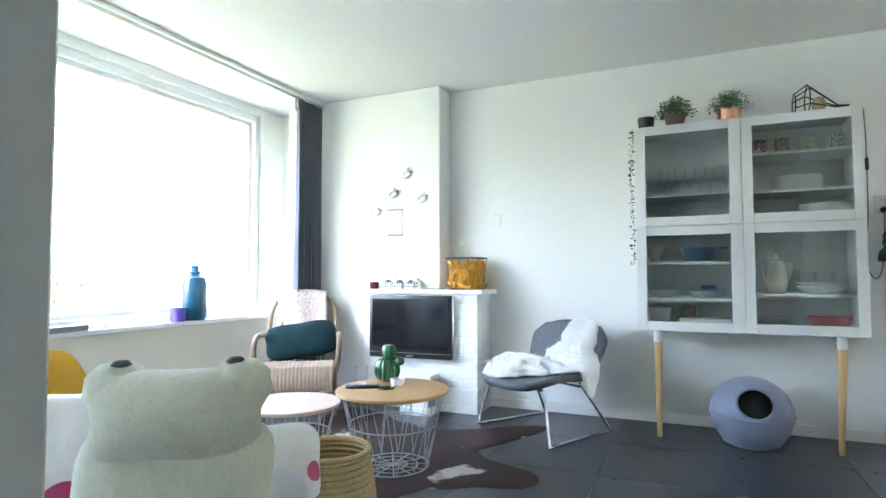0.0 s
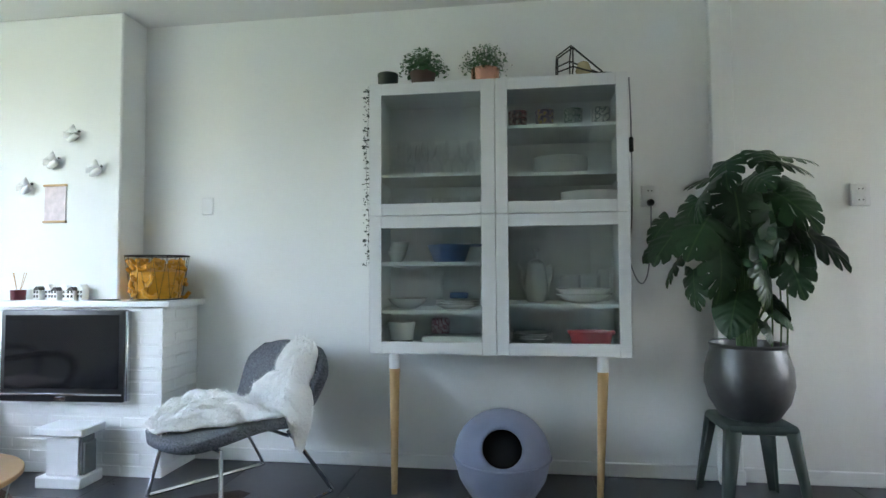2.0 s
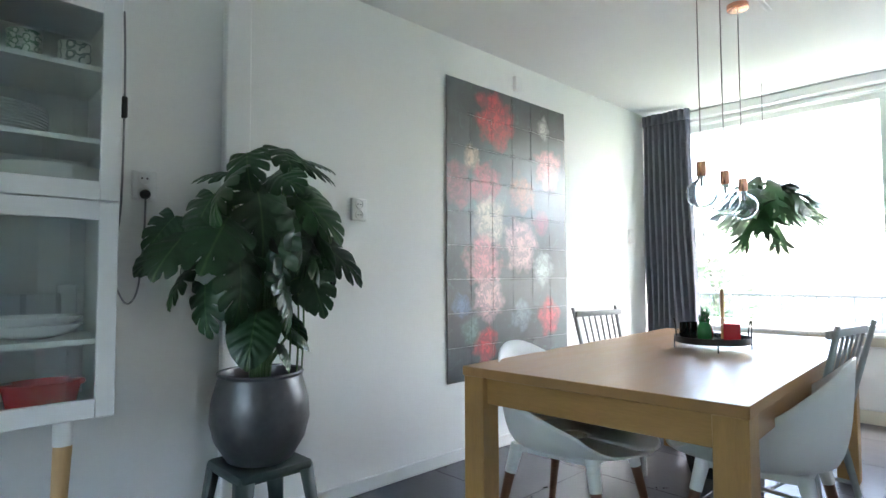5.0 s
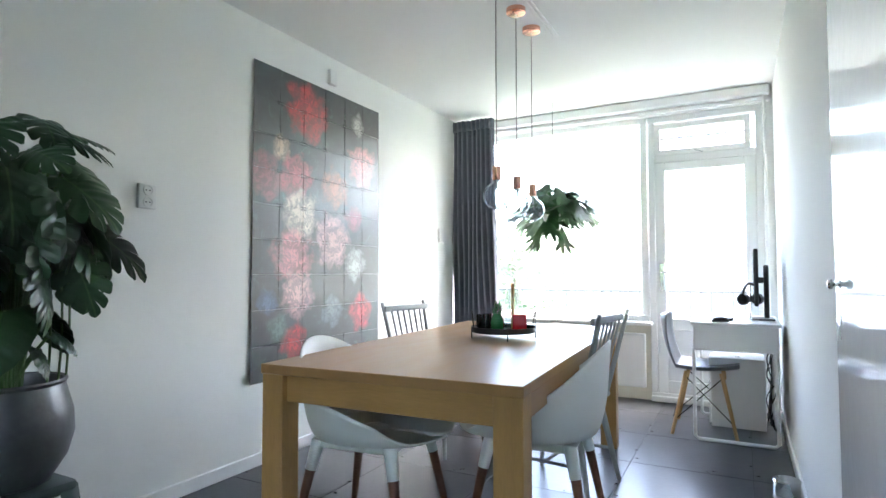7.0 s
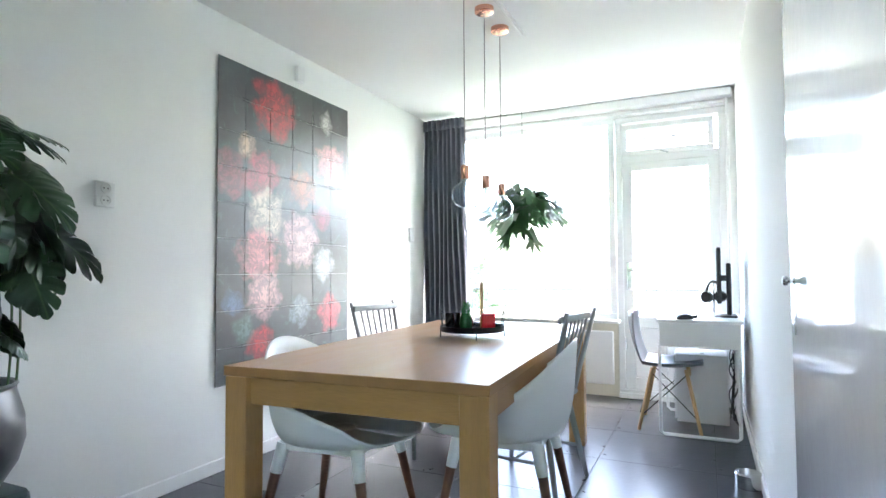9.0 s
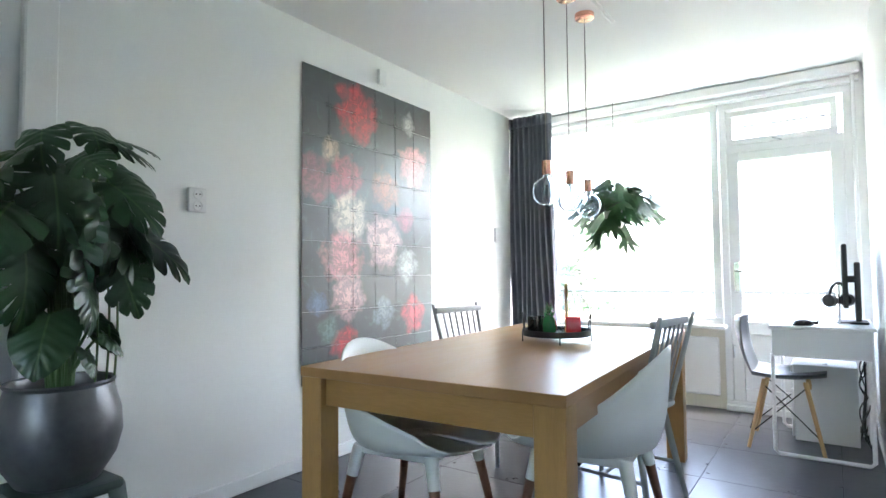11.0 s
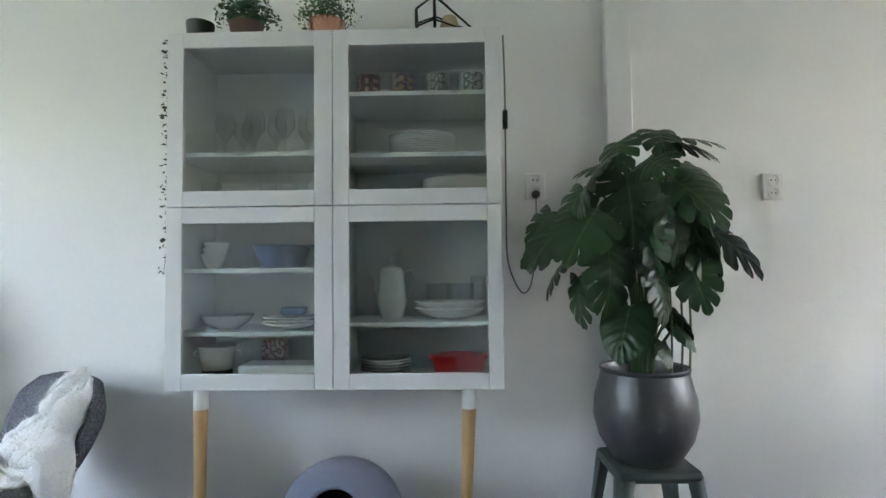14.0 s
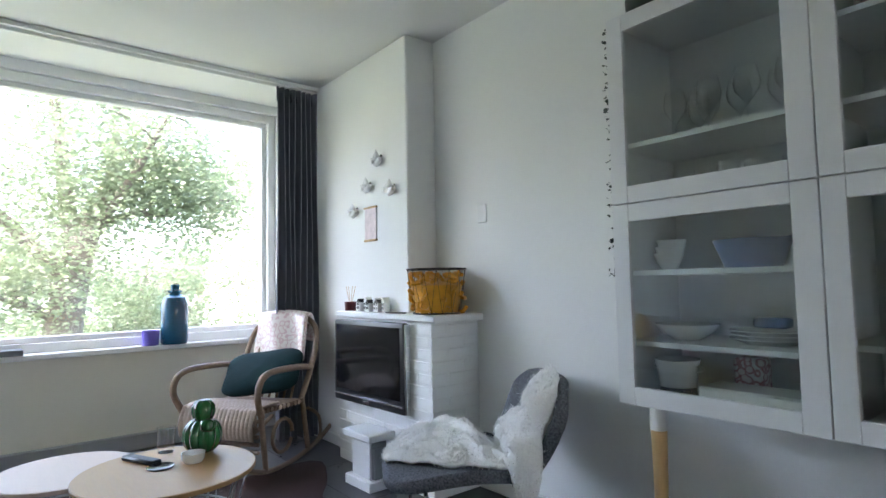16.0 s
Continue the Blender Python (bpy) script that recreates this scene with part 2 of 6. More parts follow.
def sheet(bm, fn, nu, nv, wrap=False):
    g = [[bm.verts.new(fn(i / nu, j / nv)) for j in range(nv + 1)] for i in range(nu + (0 if wrap else 1))]
    for i in range(nu):
        for j in range(nv):
            k = (i + 1) % len(g)
            bm.faces.new((g[i][j], g[k][j], g[k][j + 1], g[i][j + 1]))
    return bm


def curve_pts(pts, n=8):
    """A smooth line through points."""
    P = [Vector(p) for p in pts]
    out = []
    for i in range(len(P) - 1):
        p0, p1, p2, p3 = P[max(i - 1, 0)], P[i], P[i + 1], P[min(i + 2, len(P) - 1)]
        for k in range(n):
            t = k / n
            out.append(0.5 * ((2 * p1) + (p2 - p0) * t + (2 * p0 - 5 * p1 + 4 * p2 - p3) * t * t + (3 * p1 - p0 - 3 * p2 + p3) * t ** 3))
    return out + [P[-1]]


def obj(name, bm, material, smooth=None):
    bmesh.ops.recalc_face_normals(bm, faces=bm.faces)
    me = bpy.data.meshes.new(name)
    bm.to_mesh(me)
    bm.free()
    me.materials.append(material)
    if smooth is not False:
        me.shade_smooth()
        me.set_sharp_from_angle(angle=radians(smooth or 38))
    return new(name, me)


def part(name, bm, material, parent, label="", smooth=None, solid=0.0):
    ob = obj(name, bm, material, smooth)
    ob.parent = parent
    if solid:
        md = ob.modifiers.new("thickness", "SOLIDIFY")
        md.thickness, md.offset = solid, 0
    return tagged(ob, label)


def thing(name, label, category, at=(0, 0, 0), rz=0, group=""):
    e = new(name)
    e.empty_display_size = 0.1
    e.matrix_basis = pose(*at, 0, 0, rz)
    return tagged(e, label, category, group)


def single(name, bm, material, label, category, at=(0, 0, 0), rz=0, group="", smooth=None, solid=0.0):
    ob = obj(name, bm, material, smooth)
    ob.matrix_basis = pose(*at, 0, 0, rz)
    if solid:
        md = ob.modifiers.new("thickness", "SOLIDIFY")
        md.thickness, md.offset = solid, 0
    return tagged(ob, label, category, group)


def struct(name, bm, material, label, category, smooth=False):
    return tagged(obj(name, bm, material, smooth), label, category, "", "structure")


def piece(name, me, parent, m):
    ob = new(name, me)
    ob.parent = parent
    ob.matrix_basis = m
    return ob


def box_mesh(name, sx, sy, sz, bev, material, jitter=0.0):
    bm = boxm(-sx / 2, -sy / 2, -sz / 2, sx / 2, sy / 2, sz / 2, bev)
    if jitter:
        for v in bm.verts:
            v.co += Vector([random.uniform(-jitter, jitter) for _ in range(3)])
    bmesh.ops.recalc_face_normals(bm, faces=bm.faces)
    me = bpy.data.meshes.new(name)
    bm.to_mesh(me); bm.free()
    me.materials.append(material)
    return me


# ---- plan of the rooms ----
XW, XE, YN, YS, YD, XC, H = -3.74, 5.07, 0.395, -3.45, -2.21, 0.85, 2.485
XD0, XD1 = -0.772, 0.45   # doorway in the south wall of the sitting room
T = 0.12

# floor slab, ceiling
struct("floor", boxm(XW - 0.3, YS - 1.7, -0.15, XE + 0.3, YN + 0.3, -0.006), M_GROUT, "dark slate tiled floor with thin joints", "floor")
struct("ceiling", boxm(XW - 0.3, YS - 1.7, H, XE + 0.3, YN + 0.3, H + 0.15), M_CEIL, "plain white painted ceiling", "ceiling")
# north wall
struct("wall_north", boxm(XW - 0.3, YN, 0, XE + 0.3, YN + 0.25, H), M_WALL, "long white plastered wall behind the cabinet", "wall")
struct("wall_pilaster", boxm(1.065, YN - 0.045, 0, 1.175, YN, H, 0.006), M_WALL, "narrow white wall pilaster between the rooms", "wall")
struct("wall_chimney", boxm(-3.52, 0.19, 0, -2.05, YN, H, 0.008), M_WALL, "white plastered chimney breast", "wall")
# south walls
struct("wall_south_dining", boxm(XC, YD - T, 0, XE + 0.3, YD, H), M_WALL, "white plastered wall of the dining end", "wall")
struct("wall_return", boxm(XC, YS - T, 0, XC + T, YD - T, H), M_WALL, "short white return wall", "wall")
struct("wall_south_left", boxm(XW - 0.3, YS - T, 0, XD0, YS, H), M_WALL, "white wall beside the doorway", "wall")
struct("wall_south_right", boxm(XD1, YS - T, 0, XC, YS, H), M_WALL, "white wall beside the doorway", "wall")
struct("wall_over_doorway", boxm(XD0, YS - T, 2.12, XD1, YS, H), M_WALL, "white wall over the doorway", "wall")
struct("wall_hall_west", boxm(-1.3, YS - 1.7, 0, -1.2, YS - T, H), M_WALL, "plain white hall wall", "wall")
struct("wall_hall_east", boxm(XC, YS - 1.7, 0, XC + T, YS - T, H), M_WALL, "plain white hall wall", "wall")
struct("wall_hall_south", boxm(-1.3, YS - 1.7, 0, XC, YS - 1.58, H), M_WALL, "plain white hall wall", "wall")
# doorway lining with its latch plate
dj = struct("door_frame_1", boxm(XD0, YS - T - 0.01, 0, XD0 + 0.03, YS + 0.012, 2.12, 0.004), M_TRIM, "white painted door lining", "door frame")
part("strike_plate", boxm(XD0 + 0.03, YS - 0.10, 1.02, XD0 + 0.036, YS - 0.052, 1.05, 0.001), M_BLACK, dj, "dark metal strike plate")
part("bolt_hole", boxm(XD0 + 0.03, YS - 0.10, 0.94, XD0 + 0.034, YS - 0.062, 0.955, 0.001), M_BLACK, dj)
struct("door_frame_2", boxm(XD1 - 0.03, YS - T - 0.01, 0, XD1, YS + 0.012, 2.12, 0.004), M_TRIM, "white painted door lining", "door frame")

# west window wall
WY0, WY1, WZ0, WZ1 = -3.30, 0.06, 0.735, 2.36
struct("wall_west_low", boxm(XW - 0.22, YS, 0, XW, YN, 0.64), M_CREAM, "low cream panelled wall under the window", "wall")
struct("wall_west_top", boxm(XW - 0.22, YS, 2.42, XW, YN, H), M_WALL, "white wall over the window", "wall")
struct("wall_west_north", boxm(XW - 0.22, WY1 + 0.06, 0.64, XW, YN, 2.42), M_WALL, "white wall beside the window", "wall")
struct("wall_west_south", boxm(XW - 0.22, YS, 0.64, XW, WY0 - 0.06, 2.42), M_WALL, "white wall beside the window", "wall")

# ---- west window: frame, pane, sill, curtain track ----
def frame_bars(name, parent, x, y0, y1, z0, z1, w, d, material):
    """Four bars round an opening in a wall of constant x."""
    part(name, boxm(x - d / 2, y0, z0, x + d / 2, y1, z0 + w, 0.004), material, parent)
    part(name, boxm(x - d / 2, y0, z1 - w, x + d / 2, y1, z1, 0.004), material, parent)
    part(name, boxm(x - d / 2, y0, z0 + w, x + d / 2, y0 + w, z1 - w, 0.004), material, parent)
    part(name, boxm(x - d / 2, y1 - w, z0 + w, x + d / 2, y1, z1 - w, 0.004), material, parent)


def pane(parent, x, y0, y1, z0, z1):
    ob = part("pane", boxm(x - 0.004, y0, z0, x + 0.004, y1, z1), M_PANE, parent, "clear glass pane", smooth=False)
    ob.visible_shadow = False
    return ob


w1 = tagged(new("window_1"), "wide white framed window with one large pane", "window", "", "structure")
frame_bars("window_frame", w1, XW - 0.10, WY0 - 0.06, WY1 + 0.06, 0.675, 2.42, 0.06, 0.12, M_TRIM)
frame_bars("inner_frame", w1, XW - 0.11, WY0, WY1, WZ0, WZ1, 0.035, 0.06, M_TRIM)
pane(w1, XW - 0.11, WY0 + 0.035, WY1 - 0.035, WZ0 + 0.035, WZ1 - 0.035)
part("window_sill", boxm(XW - 0.16, WY0 - 0.1, 0.64, XW + 0.06, WY1 + 0.12, 0.675, 0.006), M_TRIM, w1, "grey-white window sill")
struct("curtain_track", box(boxm(-3.22, -3.4, H - 0.04, -3.19, 0.185, H, 0.004), -3.16, -3.4, H - 0.03, -3.14, 0.185, H, 0.003), M_TRIM, "white double curtain track fixed to the ceiling", "curtain track")
struct("plinth_west", boxm(XW, YS, 0, XW + 0.05, 0.1, 0.10, 0.004), mat("grey_plinth", (0.32, 0.32, 0.32), 0.6), "grey plinth under the window", "baseboard")


def curtain(name, label, x, y0, y1, z0, z1, folds, deep, seed, flare=0.0):
    rnd = random.Random(seed)
    ph = [rnd.uniform(0, 6.3) for _ in range(4)]

    def fn(u, v):
        y = y0 + (y1 - y0) * u
        k = 1 - v
        amp = deep * (0.55 + 0.45 * k)
        s = math.sin(2 * math.pi * folds * u + ph[0] + 0.6 * math.sin(5 * u + ph[1] + 1.2 * k))
        yy = y + flare * k * k * (u - 1) + 0.012 * math.sin(7 * v + 9 * u + ph[2]) * k
        return (x + amp * s + 0.01 * math.sin(13 * u + ph[3] + 3 * v), yy, z0 + (z1 - z0) * v)
    c = thing(name, label, "curtain")
    part("fabric", sheet(B(), fn, int(folds * 12), 26), M_CURTAIN, c, solid=0.004, smooth=80)

    def head(u, v):
        a = fn(u, 1)
        return (x + (a[0] - x) * 0.8 - 0.012, a[1], z1 - 0.085 + 0.09 * v)
    part("pleat_tape", sheet(B(), head, int(folds * 12), 2), M_CURTAIN, c, solid=0.01, smooth=80)
    return c


curtain("curtain", "dark grey-blue curtain gathered beside the sitting room window", -3.185, -0.115, 0.18, 0.02, H - 0.045, 7, 0.05, 3)

# ---- east window and balcony door ----
struct("wall_east_top", boxm(XE, YD, 2.36, XE + 0.22, YN, H), M_WALL, "white wall over the window and balcony door", "wall")
struct("wall_east_north", boxm(XE, 0.30, 0, XE + 0.22, YN, 2.36), M_WALL, "white wall beside the window", "wall")
struct("wall_east_south", boxm(XE, YD, 0, XE + 0.22, -2.14, 2.36), M_WALL, "white wall beside the balcony door", "wall")
struct("wall_east_low", boxm(XE + 0.03, -1.30, 0, XE + 0.2, 0.30, 0.645), M_CREAM, "low panelled wall under the window", "wall")
w2 = tagged(new("window_2"), "large white framed window of the dining end", "window", "", "structure")
frame_bars("window_frame", w2, XE + 0.08, -1.29, 0.30, 0.645, 2.37, 0.055, 0.12, M_TRIM)
pane(w2, XE + 0.09, -1.235, 0.245, 0.70, 2.315)
part("window_sill", boxm(XE - 0.08, -1.32, 0.62, XE + 0.02, 0.32, 0.65, 0.006), M_TRIM, w2)
part("lower_panel", boxm(XE + 0.0, -1.26, 0.10, XE + 0.03, -0.62, 0.55, 0.01), M_TRIM, w2, "white recessed panel with a bevelled edge")
part("lower_panel", boxm(XE + 0.0, -0.56, 0.10, XE + 0.03, 0.24, 0.55, 0.01), M_TRIM, w2)
part("blind_case", boxm(XE - 0.10, YD + 0.02, 2.405, XE - 0.02, 0.33, H - 0.003, 0.012), M_TRIM, w2, "white roller blind case under the ceiling")
part("blind_rail", boxm(XE - 0.05, YD + 0.02, 2.365, XE - 0.0, 0.33, 2.398, 0.006), M_TRIM, w2)
d2 = tagged(new("door_2"), "white balcony door with a tall pane and a transom light", "door", "", "structure")
frame_bars("door_frame", d2, XE + 0.08, -2.14, -1.30, 0.02, 2.36, 0.05, 0.12, M_TRIM)
frame_bars("transom_frame", d2, XE + 0.07, -2.06, -1.35, 2.03, 2.295, 0.045, 0.08, M_TRIM)
part("transom_bar", boxm(XE + 0.03, -2.09, 1.97, XE + 0.13, -1.35, 2.03, 0.004), M_TRIM, d2)
pane(d2, XE + 0.07, -2.015, -1.395, 2.075, 2.25)
part("transom_slat", boxm(XE + 0.05, -2.015, 2.165, XE + 0.075, -1.395, 2.18), M_TRIM, d2)
part("leaf_stile", boxm(XE + 0.03, -1.43, 0.07, XE + 0.09, -1.35, 1.97, 0.004), M_TRIM, d2)
part("leaf_stile", boxm(XE + 0.03, -2.09, 0.07, XE + 0.09, -2.01, 1.97, 0.004), M_TRIM, d2)
part("leaf_rail", boxm(XE + 0.03, -2.01, 1.90, XE + 0.09, -1.43, 1.97, 0.004), M_TRIM, d2)
part("leaf_rail", boxm(XE + 0.03, -2.01, 0.58, XE + 0.09, -1.43, 0.68, 0.004), M_TRIM, d2)
part("leaf_rail", boxm(XE + 0.03, -2.01, 0.07, XE + 0.09, -1.43, 0.17, 0.004), M_TRIM, d2)
part("leaf_panel", boxm(XE + 0.05, -2.01, 0.17, XE + 0.075, -1.43, 0.58, 0.003), M_TRIM, d2)
pane(d2, XE + 0.06, -2.01, -1.43, 0.68, 1.90)
hd = part("handle_plate", boxm(XE + 0.022, -1.415, 0.90, XE + 0.03, -1.375, 1.13, 0.003), M_CHROME, d2, "metal handle plate")
part("door_handle", tube(tube(B(), [(XE + 0.03, -1.395, 1.06), (XE - 0.02, -1.395, 1.06)], 0.008), [(XE - 0.02, -1.39, 1.06), (XE - 0.025, -1.50, 1.06)], 0.008), M_CHROME, hd)
part("hinge", tube(B(), [(XE + 0.02, -1.36, 0.40), (XE + 0.02, -1.36, 0.50)], 0.008), M_CHROME, d2)
part("door_sill", boxm(XE - 0.01, -2.14, 0.0, XE + 0.2, -1.30, 0.045, 0.005), M_TRIM, d2)
part("stay", tube(B(), [(XE + 0.02, -1.72, 2.03), (XE + 0.0, -1.66, 2.05)], 0.005), M_STEELW, d2)
struct("pipe", tube(B(), [(XE - 0.05, -2.15, 0.0), (XE - 0.05, -2.15, H)], 0.012), M_TRIM, "white heating pipe in the corner", "pipe", smooth=None)
curtain("curtain", "dark grey-blue curtain gathered beside the dining window", XE - 0.28, -0.02, 0.388, 0.02, H - 0.03, 9, 0.03, 8, flare=0.09)

# ---- dining south door, baseboards ----
d3 = tagged(new("door_3"), "glossy white painted flush door, closed", "door", "", "structure")
part("door_leaf", boxm(0.98, YD, 0.01, 1.85, YD + 0.035, 2.06, 0.003), M_DOOR, d3)
part("door_frame", box(box(boxm(1.85, YD, 0, 1.91, YD + 0.022, 2.12, 0.003), 0.92, YD, 0, 0.98, YD + 0.022, 2.12, 0.003), 0.98, YD, 2.06, 1.85, YD + 0.022, 2.12, 0.003), M_TRIM, d3)
kn = part("door_knob", lathe(B(), [(0.0, 0.038), (0.013, 0.036), (0.018, 0.03), (0.018, 0.023), (0.008, 0.015), (0.007, 0.004), (0.016, 0.003), (0.016, 0), (0, 0)], 20), M_CHROME, d3, "round chrome door knob")
kn.matrix_basis = pose(1.775, YD + 0.035, 1.03, -90) @ Matrix.Scale(0.68, 4)
kh = part("keyhole_plate", boxm(1.767, YD + 0.035, 0.90, 1.782, YD + 0.037, 0.96, 0.0005), M_CHROME, d3)
for nm, a in (("baseboard_north_left", (-2.0, YN - 0.014, 1.065, YN)), ("baseboard_north_right", (1.175, YN - 0.014, XE, YN)), ("baseboard_pilaster", (1.06, YN - 0.058, 1.18, YN - 0.045)),
              ("baseboard_south", (1.91, YD, XE, YD + 0.014)), ("baseboard_chimney", (-3.52, 0.176, -2.75, 0.19)), ("baseboard_return", (XC - 0.014, YS, XC, YD))):
    struct(nm, boxm(a[0], a[1], 0, a[2], a[3], 0.07, 0.004), M_TRIM, "white painted skirting board", "baseboard")

# ---- fireplace with bricks ----
fp = thing("fireplace", "white painted brick fireplace with a flat mantel shelf", "fireplace")
FX0, FX1, FY, FZ = -2.655, -1.71, 0.08, 0.862
part("core", boxm(FX0 + 0.001, FY + 0.0008, 0, FX1 - 0.0008, 0.392, FZ), M_BRICK, fp)
part("mantel", boxm(FX0 - 0.005, FY - 0.02, FZ, FX1 + 0.05, 0.392, FZ + 0.035, 0.006), M_CABWHITE, fp, "white mantel shelf")
bl, bh, j = 0.20, 0.052, 0.009
stretch_me = [box_mesh("brick", bl, 0.02, bh, 0.004, M_BRICK, 0.0015) for _ in range(3)]
half_me = [box_mesh("brick", bl / 2 - j / 2, 0.02, bh, 0.004, M_BRICK, 0.0015) for _ in range(2)]
rb = random.Random(5)
row, z = 0, bh / 2 + 0.004
while z + bh / 2 < FZ:
    for y_face, a0, a1, side in ((FY, FX0, FX1, 0), (FX1, FY, 0.385, 1)):
        a = a0 + (0 if (row + side) % 2 else -(bl + j) / 2)
        while a < a1 - 0.03:
            lo, hi = max(a, a0), min(a + bl, a1)
            if hi - lo > 0.03:
                me = rb.choice(stretch_me) if hi - lo > bl - 0.01 else rb.choice(half_me)
                s = (hi - lo) / (bl if hi - lo > bl - 0.01 else bl / 2 - j / 2)
                c = (lo + hi) / 2
                jig = rb.uniform(-0.0008, 0.001)
                m = pose(c, y_face + 0.008 + jig, z) if side == 0 else pose(y_face - 0.008 - jig, c, z, 0, 0, 90)
                piece("brick", me, fp, m @ Matrix.Diagonal((s, 1, 1, 1)))
            a += bl + j
    z += bh + j
    row += 1

# ---- television on the fireplace ----
tv = thing("television", "black flat television with a silver edge, hung on the fireplace", "television", (-2.228, 0.06, 0.618), 3)
part("bezel", boxm(-0.34, -0.045, -0.235, 0.34, 0.0, 0.235, 0.012, seg=2), M_BLACK, tv)
part("screen", boxm(-0.31, -0.049, -0.165, 0.31, -0.045, 0.21, 0.0005), M_SCREEN, tv, "glossy black screen")
part("side_trim", boxm(0.338, -0.04, -0.23, 0.352, -0.005, 0.23, 0.004), M_CHROME, tv, "silver side trim")
part("chin_line", boxm(-0.33, -0.051, -0.198, 0.33, -0.0455, -0.19, 0.0005), M_CHROME, tv)
part("badge", boxm(-0.03, -0.052, -0.222, 0.03, -0.0455, -0.208, 0.0005), M_CHROME, tv)
part("bracket", boxm(-0.1, 0.0, -0.1, 0.1, 0.03, 0.1, 0.003), M_BLACK, tv)

# ---- glass cabinet ----
cab = thing("glass_cabinet", "white display cabinet with four glass doors on wooden legs", "cabinet", (0, 0, 0))
CB, CT, CD = 0.655, 1.94, 0.39
for x0, x1 in ((-0.6, 0.0), (0.0, 0.6)):
    for z0, z1 in ((CB, 1.304), (1.304, CT)):
        body = B()
        t = 0.016
        box(body, x0 + 0.001, 0.022, z0 + 0.001, x0 + t, CD, z1 - 0.001)
        box(body, x1 - t, 0.022, z0 + 0.001, x1 - 0.001, CD, z1 - 0.001)
        box(body, x0 + t, 0.022, z0 + 0.001, x1 - t, CD, z0 + t)
        box(body, x0 + t, 0.022, z1 - t, x1 - t, CD, z1 - 0.001)
        box(body, x0 + t, CD - 0.006, z0 + t, x1 - t, CD, z1 - t)
        part("body", body, M_CABWHITE, cab, smooth=False)
        jl, jr = (0.060, 0.066) if x0 < -0.1 else (0.057, 0.054)
        fr = B()
        for bx in ((x0 + 0.0015, 0, z0 + 0.0015, x0 + jl, 0.019, z1 - 0.0015), (x1 - jr, 0, z0 + 0.0015, x1 - 0.0015, 0.019, z1 - 0.0015),
                   (x0 + jl, 0.0004, z0 + 0.0015, x1 - jr, 0.0186, z0 + 0.058), (x0 + jl, 0.0004, z1 - 0.058, x1 - jr, 0.0186, z1 - 0.0015)):
            box(fr, *bx, 0.002)
        door = part("door_frame", fr, M_CABWHITE, cab, "white door frame")
        g = part("door_glass", boxm(x0 + 0.055, 0.009, z0 + 0.055, x1 - 0.055, 0.013, z1 - 0.055), M_CABGLASS, door, "clear door glass", smooth=False)
        g.visible_shadow = False
SH = {"a": (-0.6, 0.0, 1.50), "b": (0.0, 0.6, 1.49), "c": (0.0, 0.6, 1.715), "d": (-0.6, 0.0, 0.85), "e": (-0.6, 0.0, 1.078), "f": (0.0, 0.6, 0.88)}
for x0, x1, z in SH.values():
    part("shelf", boxm(x0 + 0.017, 0.035, z - 0.008, x1 - 0.017, CD - 0.008, z + 0.008, 0.001), M_CABWHITE, cab)
for x, y, dx in ((-0.485, 0.04, -0.002), (0.475, 0.04, -0.022)):
    leg = part("leg", tube(B(), [(x + dx, y, 0.0), (x, y, 0.585)], 0.014, 16, r1=0.025), M_BEECH, cab, "tapered pale wooden leg")
    part("leg_cap", tube(B(), [(x, y, 0.584), (x, y, 0.662)], 0.026, 16), M_WHITEPL, leg, "white leg socket")
for x in (-0.575, 0.575):
    for z in (0.75, 1.2, 1.4, 1.85):
        part("hinge", boxm(x - 0.008, 0.022, z - 0.02, x + 0.008, 0.05, z + 0.02, 0.002), M_CHROME, cab)

# ---- poster of square cards ----
pt = bpy.data.materials.new("dark_floral_print")
pt.use_nodes = True
nt = pt.node_tree
bs = nt.nodes["Principled BSDF"]
geo = nt.nodes.new("ShaderNodeNewGeometry")
wob = nt.nodes.new("ShaderNodeTexNoise"); wob.inputs["Scale"].default_value, wob.inputs["Detail"].default_value = 13, 8
nt.links.new(geo.outputs["Position"], wob.inputs["Vector"])
pet = nt.nodes.new("ShaderNodeTexNoise"); pet.inputs["Scale"].default_value, pet.inputs["Detail"].default_value, pet.inputs["Distortion"].default_value = 17, 5, 2.2
nt.links.new(geo.outputs["Position"], pet.inputs["Vector"])
base = nt.nodes.new("ShaderNodeTexNoise"); base.inputs["Scale"].default_value, base.inputs["Detail"].default_value = 3.0, 8
nt.links.new(geo.outputs["Position"], base.inputs["Vector"])
ramp = nt.nodes.new("ShaderNodeValToRGB")
ramp.color_ramp.elements[0].position, ramp.color_ramp.elements[0].color = 0.42, (0.012, 0.013, 0.016, 1)
ramp.color_ramp.elements[1].position, ramp.color_ramp.elements[1].color = 0.78, (0.06, 0.085, 0.095, 1)
nt.links.new(base.outputs[0], ramp.inputs[0])
col = ramp.outputs[0]
PX, PZ = 2.368, 2.25
